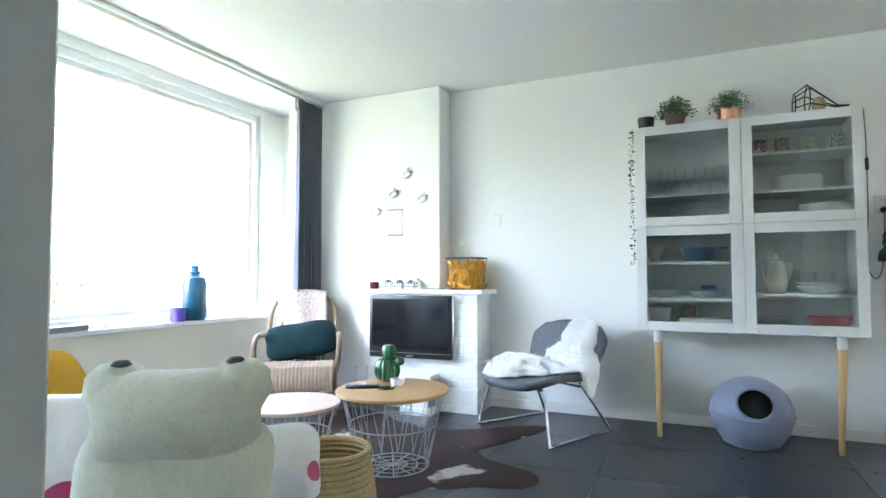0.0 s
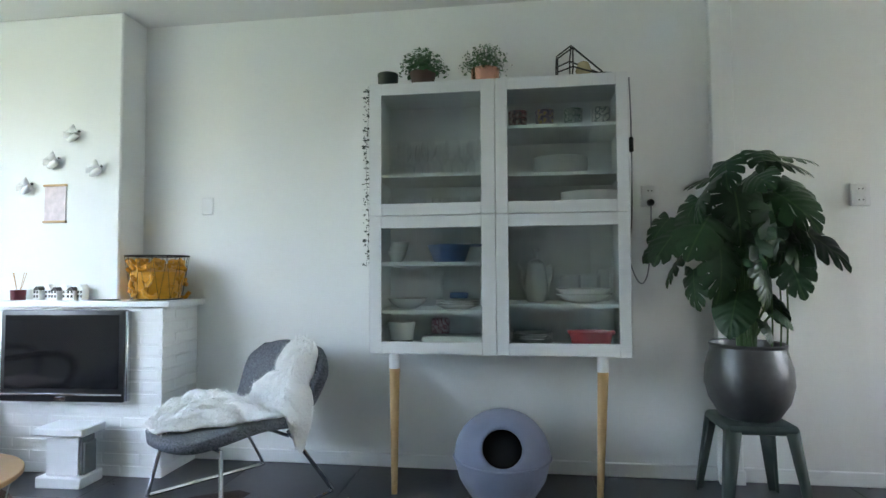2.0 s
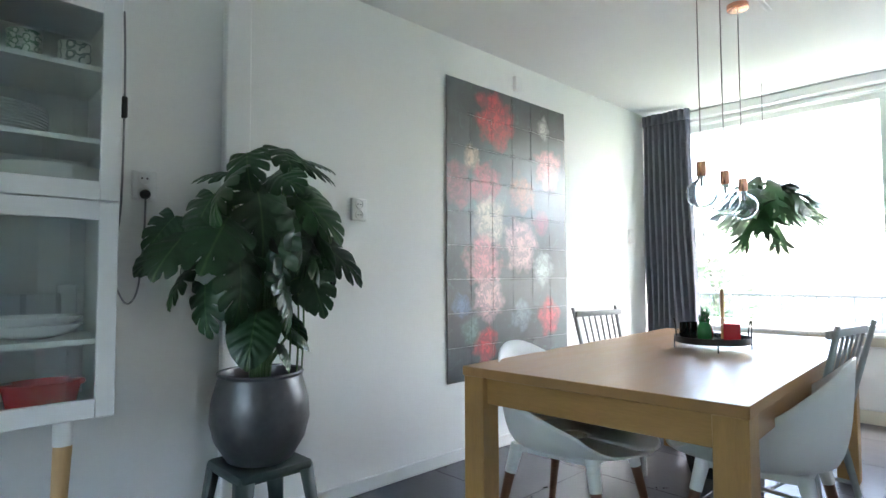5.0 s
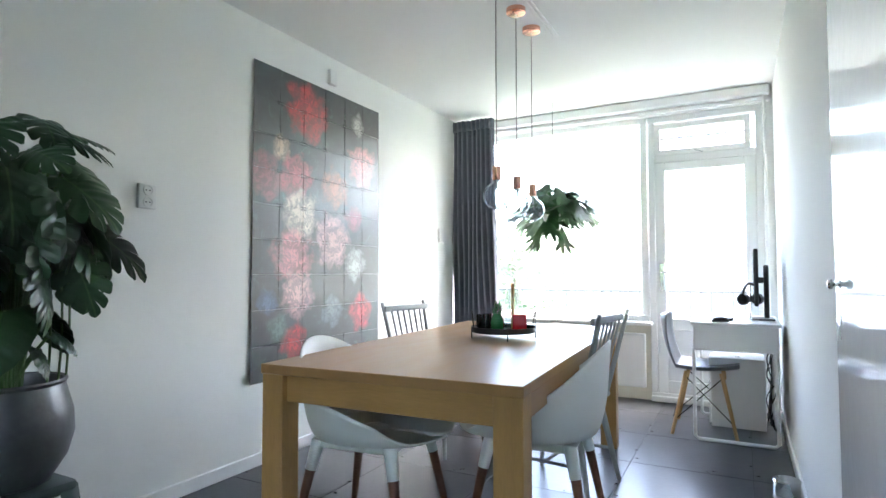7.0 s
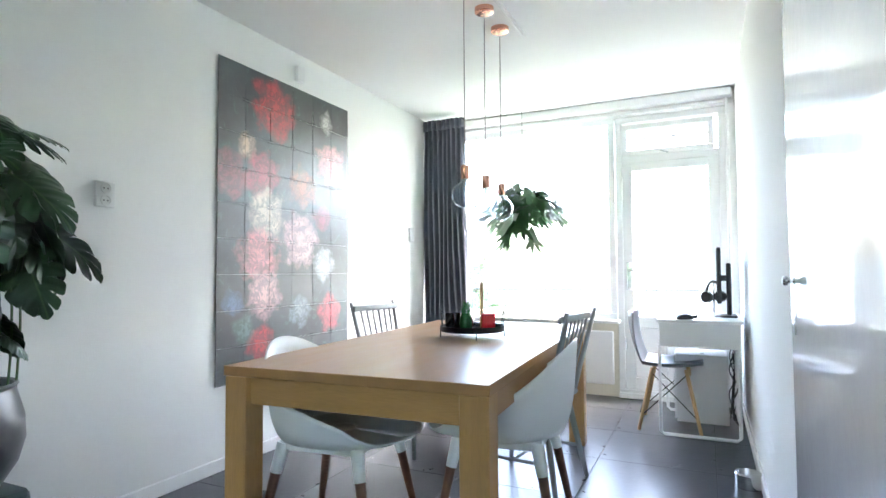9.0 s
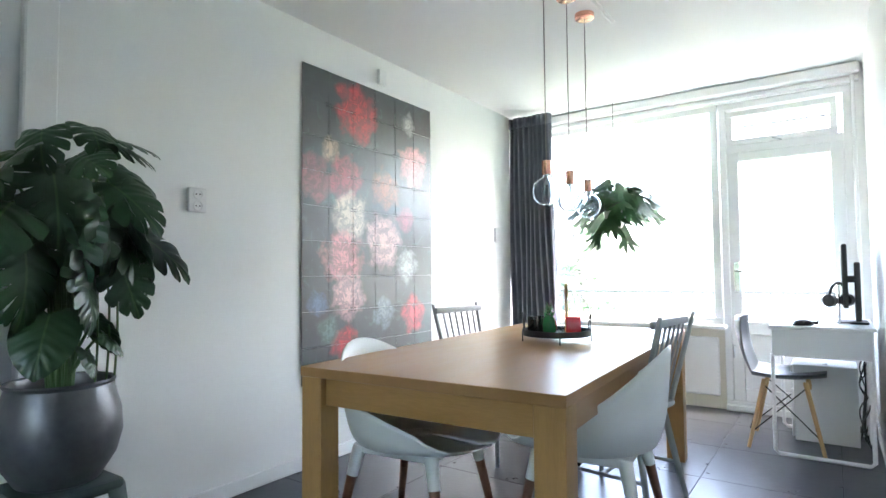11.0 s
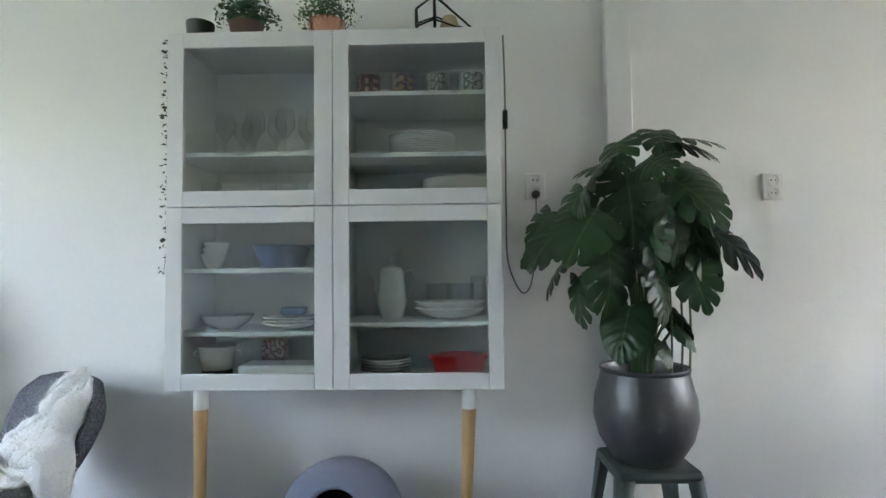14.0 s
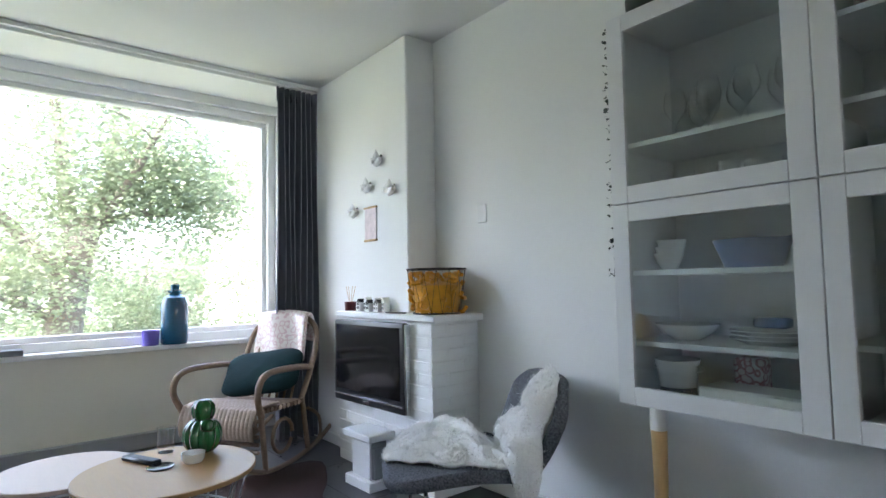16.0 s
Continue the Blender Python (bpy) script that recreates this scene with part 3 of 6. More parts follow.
FLOWERS = ((2.2, 1.0, 0.95, (0.55, 0.02, 0.03)), (1.05, 2.3, 0.42, (0.55, 0.40, 0.28)), (0.5, 3.2, 0.75, (0.28, 0.07, 0.09)), (1.7, 3.1, 0.8, (0.42, 0.06, 0.09)), (5.0, 2.2, 0.8, (0.62, 0.22, 0.2)),
           (3.5, 3.2, 0.7, (0.35, 0.12, 0.06)), (1.9, 4.2, 0.85, (0.6, 0.52, 0.42)), (3.4, 4.9, 0.95, (0.66, 0.42, 0.42)), (1.6, 5.45, 0.9, (0.68, 0.25, 0.26)), (4.5, 4.1, 0.5, (0.3, 0.06, 0.09)),
           (1.8, 6.6, 0.75, (0.7, 0.42, 0.42)), (4.6, 5.7, 0.6, (0.4, 0.45, 0.45)), (4.95, 7.35, 0.7, (0.62, 0.05, 0.08)), (1.65, 8.05, 0.6, (0.6, 0.03, 0.04)), (1.0, 7.6, 0.45, (0.12, 0.2, 0.17)),
           (4.7, 0.75, 0.4, (0.45, 0.45, 0.42)), (1.5, 0.4, 0.3, (0.4, 0.03, 0.04)), (3.4, 7.2, 0.55, (0.18, 0.24, 0.27)), (0.6, 6.8, 0.4, (0.1, 0.16, 0.3)))
sprig = nt.nodes.new("ShaderNodeTexNoise"); sprig.inputs["Scale"].default_value, sprig.inputs["Detail"].default_value, sprig.inputs["Distortion"].default_value = 7, 6, 4.0
nt.links.new(geo.outputs["Position"], sprig.inputs["Vector"])
sr = nt.nodes.new("ShaderNodeMapRange"); sr.inputs["From Min"].default_value, sr.inputs["From Max"].default_value, sr.inputs["To Max"].default_value = 0.60, 0.74, 0.55
nt.links.new(sprig.outputs[0], sr.inputs["Value"])
sx = nt.nodes.new("ShaderNodeMix"); sx.data_type = "RGBA"
nt.links.new(sr.outputs[0], sx.inputs["Factor"]); nt.links.new(col, sx.inputs["A"]); sx.inputs["B"].default_value = (0.10, 0.17, 0.16, 1)
col = sx.outputs["Result"]
for cx, cr, rad, rgb in FLOWERS:
    vm = nt.nodes.new("ShaderNodeVectorMath"); vm.operation = "DISTANCE"
    nt.links.new(geo.outputs["Position"], vm.inputs[0])
    vm.inputs[1].default_value = (PX + cx * 0.2, YN - 0.012, PZ - cr * 0.2)
    ad = nt.nodes.new("ShaderNodeMath"); ad.operation = "MULTIPLY_ADD"
    nt.links.new(wob.outputs[0], ad.inputs[0]); ad.inputs[1].default_value = 0.30 * rad
    nt.links.new(vm.outputs["Value"], ad.inputs[2])
    mr = nt.nodes.new("ShaderNodeMapRange")
    mr.inputs["From Min"].default_value, mr.inputs["From Max"].default_value = 0.355 * rad, 0.25 * rad
    nt.links.new(ad.outputs[0], mr.inputs["Value"])
    # petal rings, broken up by the noise
    ph = nt.nodes.new("ShaderNodeMath"); ph.operation = "MULTIPLY_ADD"
    nt.links.new(pet.outputs[0], ph.inputs[0]); ph.inputs[1].default_value = 14.0
    k1 = nt.nodes.new("ShaderNodeMath"); k1.operation = "MULTIPLY"; k1.inputs[1].default_value = 70.0 / (0.4 + rad)
    nt.links.new(vm.outputs["Value"], k1.inputs[0]); nt.links.new(k1.outputs[0], ph.inputs[2])
    sn = nt.nodes.new("ShaderNodeMath"); sn.operation = "SINE"; nt.links.new(ph.outputs[0], sn.inputs[0])
    shade = nt.nodes.new("ShaderNodeMath"); shade.operation = "MULTIPLY_ADD"
    nt.links.new(sn.outputs[0], shade.inputs[0]); shade.inputs[1].default_value, shade.inputs[2].default_value = 0.34, 0.86
    sc = nt.nodes.new("ShaderNodeVectorMath"); sc.operation = "SCALE"
    sc.inputs[0].default_value = [c * 0.95 + 0.02 for c in rgb]
    nt.links.new(shade.outputs[0], sc.inputs["Scale"])
    mx = nt.nodes.new("ShaderNodeMix"); mx.data_type = "RGBA"
    mr.inputs["To Max"].default_value = 0.88
    nt.links.new(mr.outputs[0], mx.inputs["Factor"]); nt.links.new(col, mx.inputs["A"]); nt.links.new(sc.outputs[0], mx.inputs["B"])
    col = mx.outputs["Result"]
nt.links.new(col, bs.inputs["Base Color"])
bs.inputs["Roughness"].default_value = 0.5
bs.inputs["Coat Weight"].default_value = 1.0
bs.inputs["Coat Roughness"].default_value = 0.42
poster = thing("wall_poster", "dark floral still-life wall print made of square cards", "wall art")
card = box_mesh("card", 0.1988, 0.003, 0.1988, 0.0003, pt)
rp = random.Random(2)
for i in range(6):
    for k in range(9):
        piece("card", card, poster, pose(PX + 0.1 + i * 0.2, YN - 0.01 + rp.uniform(-0.0005, 0.0005), PZ - 0.1 - k * 0.2, rp.uniform(-1.0, 1.0), 0, rp.uniform(-0.7, 0.7)))
clips = B()
for i in range(1, 6):
    for k in range(1, 9):
        for dx in (-0.014, 0.014):
            for dz in (-0.008, 0.008):
                cx, cz = PX + i * 0.2 + dx, PZ - k * 0.2 + dz
                box(clips, cx - 0.007, YN - 0.015, cz - 0.0025, cx + 0.007, YN - 0.0125, cz + 0.0025)
tagged(part("clip", clips, M_BLACK, poster, "small black joining clips", smooth=False), kind="stuff")

# ---- dining table ----
tb = thing("dining_table", "solid oak dining table with square legs", "table", (1.715, -0.905, 0), 3.2)
TL, TW, TH = 2.0, 1.0, 0.725
part("tabletop", boxm(0, -TW / 2, TH - 0.035, TL, TW / 2, TH, 0.002), M_OAK, tb, "glued oak board top")
for y in (-TW / 2 + 0.03, TW / 2 - 0.052):
    part("apron", boxm(0.09, y, TH - 0.135, TL - 0.09, y + 0.022, TH - 0.035, 0.001), M_OAK, tb)
for x in (0.03, TL - 0.052):
    part("apron", boxm(x, -TW / 2 + 0.09, TH - 0.135, x + 0.022, TW / 2 - 0.09, TH - 0.035, 0.001), M_OAKY, tb)
for x in (0.004, TL - 0.098):
    for y in (-TW / 2 + 0.004, TW / 2 - 0.098):
        part("leg", boxm(x, y, 0, x + 0.094, y + 0.094, TH - 0.035, 0.003), M_OAKZ, tb)

# ---- litter pod ----
pod = thing("cat_pod", "rounded grey-blue felt cat pod with a dark round opening", "cat bed", (0.018, 0.06, 0), 2)
pod.scale = (0.92, 0.92, 0.92)
prof = [(0.0, 0.0), (0.12, 0.0), (0.165, 0.02), (0.215, 0.10), (0.238, 0.185), (0.24, 0.20)]
part("base", lathe(B(), prof + [(0.228, 0.20), (0.0, 0.19)], 48), M_FELT, pod)
R, ZC = 0.237, 0.205
dome = B()
hole_dir = Vector((0, -math.cos(radians(27)), math.sin(radians(27))))
gu, gv = Vector((1, 0, 0)), hole_dir.cross(Vector((1, 0, 0))).normalized()


def dome_fn(u, v):
    th = 0.41 + (math.pi * 0.5 + 0.55 - 0.41) * v
    a = 2 * math.pi * u
    d = hole_dir * math.cos(th) + (gu * math.cos(a) + gv * math.sin(a)) * math.sin(th)
    z = max(d.z, -0.02)
    return (d.x * R, d.y * R, ZC + z * 0.225)


part("dome", sheet(dome, dome_fn, 48, 22, wrap=True), M_FELT, pod, solid=0.008, smooth=60)
part("seam", tube(B(), [(0.243 * math.cos(a * math.pi / 24), 0.243 * math.sin(a * math.pi / 24), 0.203) for a in range(48)], 0.005, 6, True), M_FELT, pod)
# near-black body added in the hollow; the shade behind the opening is its colour
part("inside", lathe(B(), [(0, 0.40), (0.12, 0.37), (0.20, 0.28), (0.222, 0.2), (0.19, 0.1), (0.1, 0.03), (0, 0.03)], 32), M_PODSHADE, pod, "near-black filler painted as the shade inside")
bpy.data.objects["inside"].scale = (0.93, 0.93, 0.93)

# ---- plant stool, pot ----
PLX, PLY = 1.115, 0.11
st = thing("plant_stool", "dark green metal stool under the plant pot", "stool", (PLX, PLY, 0), 1)
SHT = 0.385
part("seat", boxm(-0.147, -0.147, SHT - 0.045, 0.147, 0.147, SHT, 0.02, seg=2), M_STOOL, st)
for sx in (-1, 1):
    for sy in (-1, 1):
        leg = B()
        top, bot = Vector((sx * 0.14, sy * 0.14, SHT - 0.015)), Vector((sx * 0.18, sy * 0.18, 0))
        for (ox, oy) in ((0, -1), (-1, 0)):
            vs = []
            for p, w in ((bot, 0.03), (top, 0.055)):
                vs += [p, p + Vector((sx * ox * w, sy * oy * w, 0))]
            leg.faces.new([leg.verts.new(v) for v in (vs[0], vs[1], vs[3], vs[2])])
        bmesh.ops.remove_doubles(leg, verts=leg.verts, dist=1e-4)
        part("leg", leg, M_STOOL, st, solid=0.006)
pot = thing("plant_pot", "round dark bronze glazed plant pot on a stool", "plant pot", (PLX, PLY, SHT))
PS = 0.89
part("bowl", lathe(B(), [(r * PS, z * PS) for r, z in [(0.0, 0.0), (0.12, 0.0), (0.135, 0.008), (0.185, 0.09), (0.205, 0.17), (0.2, 0.25), (0.178, 0.33), (0.172, 0.352), (0.18, 0.365), (0.176, 0.372), (0.165, 0.366), (0.158, 0.33), (0.16, 0.31), (0, 0.31)]], 48), M_POT, pot)
part("soil", lathe(B(), [(0.159 * PS, 0.312 * PS), (0.1 * PS, 0.325 * PS), (0, 0.328 * PS)], 24), M_SOIL, pot)

# ---- monstera ----
def monstera_leaf(name, lobes, split, droop, seed):
    """A unit leaf along +y from its stalk, lying flat, with slits between its lobes."""
    rnd = random.Random(seed)
    bm = B()

    def at(side, f, r):
        """A point on the ray that leaves the midrib at f, r of the way to the edge."""
        phi = radians(124) * (1 - f) ** 1.15
        reach = 0.42 + 0.30 * f - 0.45 * f * f
        x, y = math.sin(phi) * reach * r, 0.02 + 0.72 * f + math.cos(phi) * reach * r
        ripple = 0.018 * math.sin(f * lobes * 6.283) * r
        return bm.verts.new((side * x, y, -droop * y * abs(y) - 0.38 * x * x + 0.08 * x - 0.05 * r ** 3 + ripple))
    for side in (-1, 1):
        for k in range(lobes):
            gap = rnd.uniform(0.10, 0.24) if split else 0.0
            start = rnd.uniform(0.42, 0.62)
            prev = None
            for r in (0.0, 0.2, 0.38, 0.52, 0.66, 0.82, 0.94, 1.0):
                cut = gap * min(1.0, max(0.0, (r - start) / 0.25)) ** 0.6
                if split and r > 0.9:
                    cut += 0.12 if r < 1 else 0.4
                row = []
                for q in (0.0, 0.25, 0.5, 0.75, 1.0):
                    w = 0.5 + (q - 0.5) * (1 - cut)
                    f = min(1.0, (k + w) / lobes)
                    if k == lobes - 1 and q > 0.5:
                        f = min(1.0, (k + 0.5 + (q - 0.5)) / lobes)
                    row.append(at(side, f, r))
                if prev:
                    for c in range(4):
                        bm.faces.new((prev[c], prev[c + 1], row[c + 1], row[c]))
                prev = row
    bmesh.ops.remove_doubles(bm, verts=bm.verts, dist=1e-4)
    bmesh.ops.recalc_face_normals(bm, faces=bm.faces)
    me = bpy.data.meshes.new(name)
    bm.to_mesh(me); bm.free()
    me.materials.append(M_LEAF)
    me.shade_smooth()
    return me


lt = M_LEAF.node_tree
lco, lxyz, lab, lmr, lmx = (lt.nodes.new(k) for k in ("ShaderNodeTexCoord", "ShaderNodeSeparateXYZ", "ShaderNodeMath", "ShaderNodeMapRange", "ShaderNodeMix"))
lab.operation, lmx.data_type = "ABSOLUTE", "RGBA"
lt.links.new(lco.outputs["Object"], lxyz.inputs[0]); lt.links.new(lxyz.outputs["X"], lab.inputs[0]); lt.links.new(lab.outputs[0], lmr.inputs["Value"])
lmr.inputs["From Min"].default_value, lmr.inputs["From Max"].default_value, lmr.inputs["To Min"].default_value, lmr.inputs["To Max"].default_value = 0.006, 0.024, 0.8, 0.0
lbs = lt.nodes["Principled BSDF"]
lt.links.new(lmr.outputs[0], lmx.inputs["Factor"]); lt.links.new(lbs.inputs["Base Color"].links[0].from_socket, lmx.inputs["A"]); lmx.inputs["B"].default_value = (0.06, 0.12, 0.045, 1)
lt.links.new(lmx.outputs["Result"], lbs.inputs["Base Color"])
# side veins as relief
lva, lvs, lvb = (lt.nodes.new(k) for k in ("ShaderNodeMath", "ShaderNodeMath", "ShaderNodeBump"))
lva.operation, lvs.operation = "MULTIPLY_ADD", "SINE"
lvm = lt.nodes.new("ShaderNodeMath"); lvm.operation = "MULTIPLY"; lvm.inputs[1].default_value = 42
lt.links.new(lab.outputs[0], lva.inputs[0]); lva.inputs[1].default_value = -0.55; lt.links.new(lxyz.outputs["Y"], lva.inputs[2])
lt.links.new(lva.outputs[0], lvm.inputs[0]); lt.links.new(lvm.outputs[0], lvs.inputs[0]); lt.links.new(lvs.outputs[0], lvb.inputs["Height"])
lvb.inputs["Strength"].default_value, lvb.inputs["Distance"].default_value = 0.16, 0.005
lt.links.new(lvb.outputs[0], lbs.inputs["Normal"])

LEAVES = [monstera_leaf("leaf", 5, True, 0.30, 1), monstera_leaf("leaf", 6, True, 0.42, 2), monstera_leaf("leaf", 5, True, 0.2, 3), monstera_leaf("leaf", 6, False, 0.22, 4)]


def leaf_pose(at, yaw, pitch, roll, size):
    return Matrix.Translation(at) @ Euler((0, 0, radians(yaw))).to_matrix().to_4x4() @ Euler((radians(pitch), 0, 0)).to_matrix().to_4x4() @ Euler((0, radians(roll), 0)).to_matrix().to_4x4() @ Matrix.Diagonal((size, size, size, 1))


mon = thing("monstera_plant", "large dark green monstera with split leaves in a bronze pot", "plant", (PLX, PLY, 0.645))
# stalk end beside the pot's axis (x, y, z), heading (180 is into the room), tilt, roll, size, kind
SPREAD = [(0.02, -0.10, 0.84, 175, -25, 5, 0.24, 0), (0.12, -0.08, 0.90, 215, -12, -18, 0.24, 1), (0.22, -0.04, 0.84, 248, -32, -12, 0.28, 0), (-0.14, -0.08, 0.80, 130, -22, 18, 0.25, 1),
          (-0.16, -0.14, 0.66, 150, -52, 8, 0.28, 0), (0.06, -0.18, 0.70, 190, -50, -4, 0.28, 1), (0.20, -0.14, 0.66, 225, -50, -8, 0.30, 0), (-0.26, -0.08, 0.62, 108, -35, 10, 0.24, 2),
          (0.28, -0.06, 0.60, 250, -50, 0, 0.28, 0), (-0.02, 0.06, 0.86, 50, -15, 10, 0.22, 0), (0.16, 0.08, 0.80, 300, -20, 0, 0.24, 1), (0.20, -0.02, 0.94, 262, -18, -10, 0.22, 2),
          (-0.26, -0.06, 0.46, 105, -68, 15, 0.20, 2), (-0.06, -0.15, 0.30, 158, -68, 10, 0.23, 3), (0.06, -0.11, 0.17, 190, -55, 0, 0.11, 3), (0.13, -0.07, 0.27, 250, -45, 0, 0.15, 3),
          (0.24, 0.02, 0.46, 262, -52, 0, 0.22, 2), (-0.14, 0.05, 0.66, 75, -40, 10, 0.24, 1), (0.04, -0.15, 0.54, 185, -64, 0, 0.26, 0), (-0.06, -0.14, 0.78, 145, -42, 0, 0.26, 1),
          (0.14, -0.12, 0.76, 215, -42, -5, 0.28, 0), (-0.20, -0.12, 0.74, 125, -40, 5, 0.24, 0), (0.0, -0.16, 0.62, 170, -60, 0, 0.26, 0), (0.15, -0.16, 0.56, 210, -60, 0, 0.26, 1), (0.26, -0.02, 0.72, 255, -42, -6, 0.26, 1),
          (-0.28, 0.02, 0.56, 88, -28, 0, 0.22, 3), (-0.10, -0.12, 0.58, 140, -66, 0, 0.24, 1), (0.10, 0.0, 0.66, 280, -50, 0, 0.24, 0), (0.14, -0.10, 0.22, 235, -40, 0, 0.12, 3), (-0.02, 0.02, 0.7, 20, -40, 0, 0.24, 1),
          (0.04, -0.20, 0.62, 178, -66, 8, 0.24, 0), (-0.14, -0.18, 0.52, 165, -70, -6, 0.24, 1), (0.16, -0.18, 0.46, 205, -66, 6, 0.22, 0), (-0.22, -0.10, 0.40, 140, -74, 0, 0.20, 2),
          (0.10, -0.06, 0.96, 190, -30, -10, 0.20, 0), (-0.06, -0.06, 0.92, 150, -32, 14, 0.20, 1), (0.24, -0.12, 0.56, 225, -60, 0, 0.24, 1), (-0.30, -0.04, 0.66, 100, -46, 0, 0.20, 0), (0.0, -0.2, 0.42, 185, -72, 0, 0.2, 1)]
rm_ = random.Random(17)
for x, y, z, yaw, pitch, roll, size, k in SPREAD:
    x = x * 0.78 if x > 0.08 else x
    z = z * 0.96 if z > 0.5 else z
    piece("leaf", LEAVES[k], mon, leaf_pose((x - 0.03, y, z), yaw + rm_.uniform(-38, 38), pitch + rm_.uniform(-14, 22), roll + rm_.uniform(-34, 34), size * rm_.uniform(0.72, 0.96)))
    part("stem", tube(B(), curve_pts([(x * 0.12, y * 0.12, 0), (x * 0.25, y * 0.3, z * 0.5), (x * 0.7, y * 0.7, z * 0.93), (x - 0.03, y, z)], 4), 0.007, 6, r1=0.0035), M_STEM, mon)
for k, (x, y) in enumerate(((0.05, -0.11), (0.09, -0.09), (0.13, -0.05), (-0.03, -0.1))):
    part("air_root", tube(B(), curve_pts([(0.02, -0.02, 0.5), (x, y, 0.42), (x * 1.15, y * 1.1, 0.2 + 0.03 * k), (x * 1.1, y * 1.0, 0.03)], 5), 0.004, 5), M_STEM, mon)

# ---- sockets and wall plates ----
def wall_plate(name, label, cat, x, z, w, h, double=True, depth=0.02, wall=YN, sockets=True):
    s = thing(name, label, cat, (x, wall, z))
    part("plate", boxm(-w / 2, -depth, -h / 2, w / 2, 0, h / 2, 0.004), M_WHITEPL, s)
    if sockets:
        for k in ((-1, 1) if double else (0,)):
            c = part("outlet", lathe(B(), [(0.024, 0.0), (0.024, 0.004), (0.020, 0.004), (0.018, -0.002), (0, -0.002)], 20), M_WHITEPL, s)
            c.matrix_basis = pose(0, -depth, k * h * 0.24, 90)
            for dx in (-0.009, 0.009):
                hole = part("pin_hole", lathe(B(), [(0.0035, 0.0), (0.0035, 0.0015), (0, 0.0015)], 8), M_BLACK, c)
                hole.matrix_basis = pose(dx, 0, -0.0012)
    return s


wall_plate("wall_socket", "double white wall socket with a plugged-in grey cord", "socket", 0.77, 1.42, 0.085, 0.11)
wall_plate("wall_socket", "double white wall socket on a plain wall", "socket", 1.753, 1.405, 0.088, 0.112)
wall_plate("wall_switch", "small white wall switch", "switch", -1.655, 1.42, 0.07, 0.1, sockets=False, depth=0.008)
wall_plate("wall_switch", "small white wall switch near the curtain", "switch", 4.54, 1.39, 0.075, 0.12, sockets=False)
wall_plate("junction_box", "small white box high on the wall", "junction box", 3.03, 2.345, 0.07, 0.1, sockets=False, depth=0.03)
cord = thing("power_cord", "dark grey cord hanging from the cabinet to a socket", "cord")
part("cable", tube(B(), curve_pts([(0.615, 0.06, 1.93), (0.618, 0.05, 1.75), (0.618, 0.05, 1.5), (0.62, 0.08, 1.28), (0.64, 0.25, 1.1), (0.70, 0.33, 0.98), (0.745, 0.355, 1.02), (0.765, 0.36, 1.2), (0.77, 0.36, 1.37)], 8), 0.0035, 6), M_GREYSH, cord)
part("plug", lathe(B(), [(0, 0.03), (0.012, 0.028), (0.018, 0.015), (0.018, 0), (0, 0)], 16), M_BLACK, cord).matrix_basis = pose(0.77, YN - 0.021, 1.385, 90)
part("inline_switch", boxm(0.609, 0.04, 1.58, 0.627, 0.06, 1.65, 0.004), M_BLACK, cord, "black inline switch")

# ---- cabinet contents ----
def dish(name, label, cat, x, z, prof, material, y=0.2, group="", n=32, sx=1.0, sy=1.0):
    return single(name, lathe(B(), prof, n, sx=sx, sy=sy), material, label, cat, (x, y, z), group=group)


def plate_prof(r, h=0.018):
    return [(0, 0.004), (r * 0.55, 0.004), (r * 0.6, 0), (r * 0.66, 0.004), (r, h), (r, h + 0.003), (r * 0.68, 0.008), (0, 0.007)]


def bowl_prof(r, h):
    return [(0, 0), (r * 0.45, 0), (r * 0.5, 0.005), (r * 0.8, h * 0.45), (r, h), (r - 0.003, h), (r * 0.76, h * 0.47), (r * 0.4, 0.012), (0, 0.01)]


def stack(x, y, z, count, r, label, dz=0.009, h=0.016):
    for k in range(count):
        dish("plate", label, "plate", x + random.uniform(-0.003, 0.003), z + k * dz, plate_prof(r, h), M_CERAMIC, y, "stacked plates")


TOPB, TOPA = 1.50, 1.509
WINE = [(0.032, 0.001), (0.005, 0.006), (0.004, 0.075), (0.012, 0.085), (0.034, 0.115), (0.038, 0.14), (0.03, 0.19)]
TUMBLER = [(0, 0.001), (0.03, 0.002), (0.034, 0.1)]
for k, (x, y) in enumerate(((-0.47, 0.2), (-0.39, 0.27), (-0.34, 0.17), (-0.28, 0.25), (-0.22, 0.16), (-0.16, 0.26), (-0.11, 0.18), (-0.07, 0.28), (-0.44, 0.31))):
    single("wine_glass", lathe(B(), WINE, 20), M_GLASSWARE, "clear stemmed wine glass in the cabinet", "wine glass", (x, y, SH["a"][2] + 0.009), group="wine glasses")
for k, (x, y) in enumerate(((-0.51, 0.16), (-0.44, 0.18), (-0.40, 0.25), (-0.29, 0.17), (-0.22, 0.2), (-0.27, 0.27), (-0.12, 0.22))):
    single("tumbler", lathe(B(), TUMBLER, 18), M_GLASSWARE, "clear glass tumbler in the cabinet", "glass", (x, y, 1.317), group="tumblers")


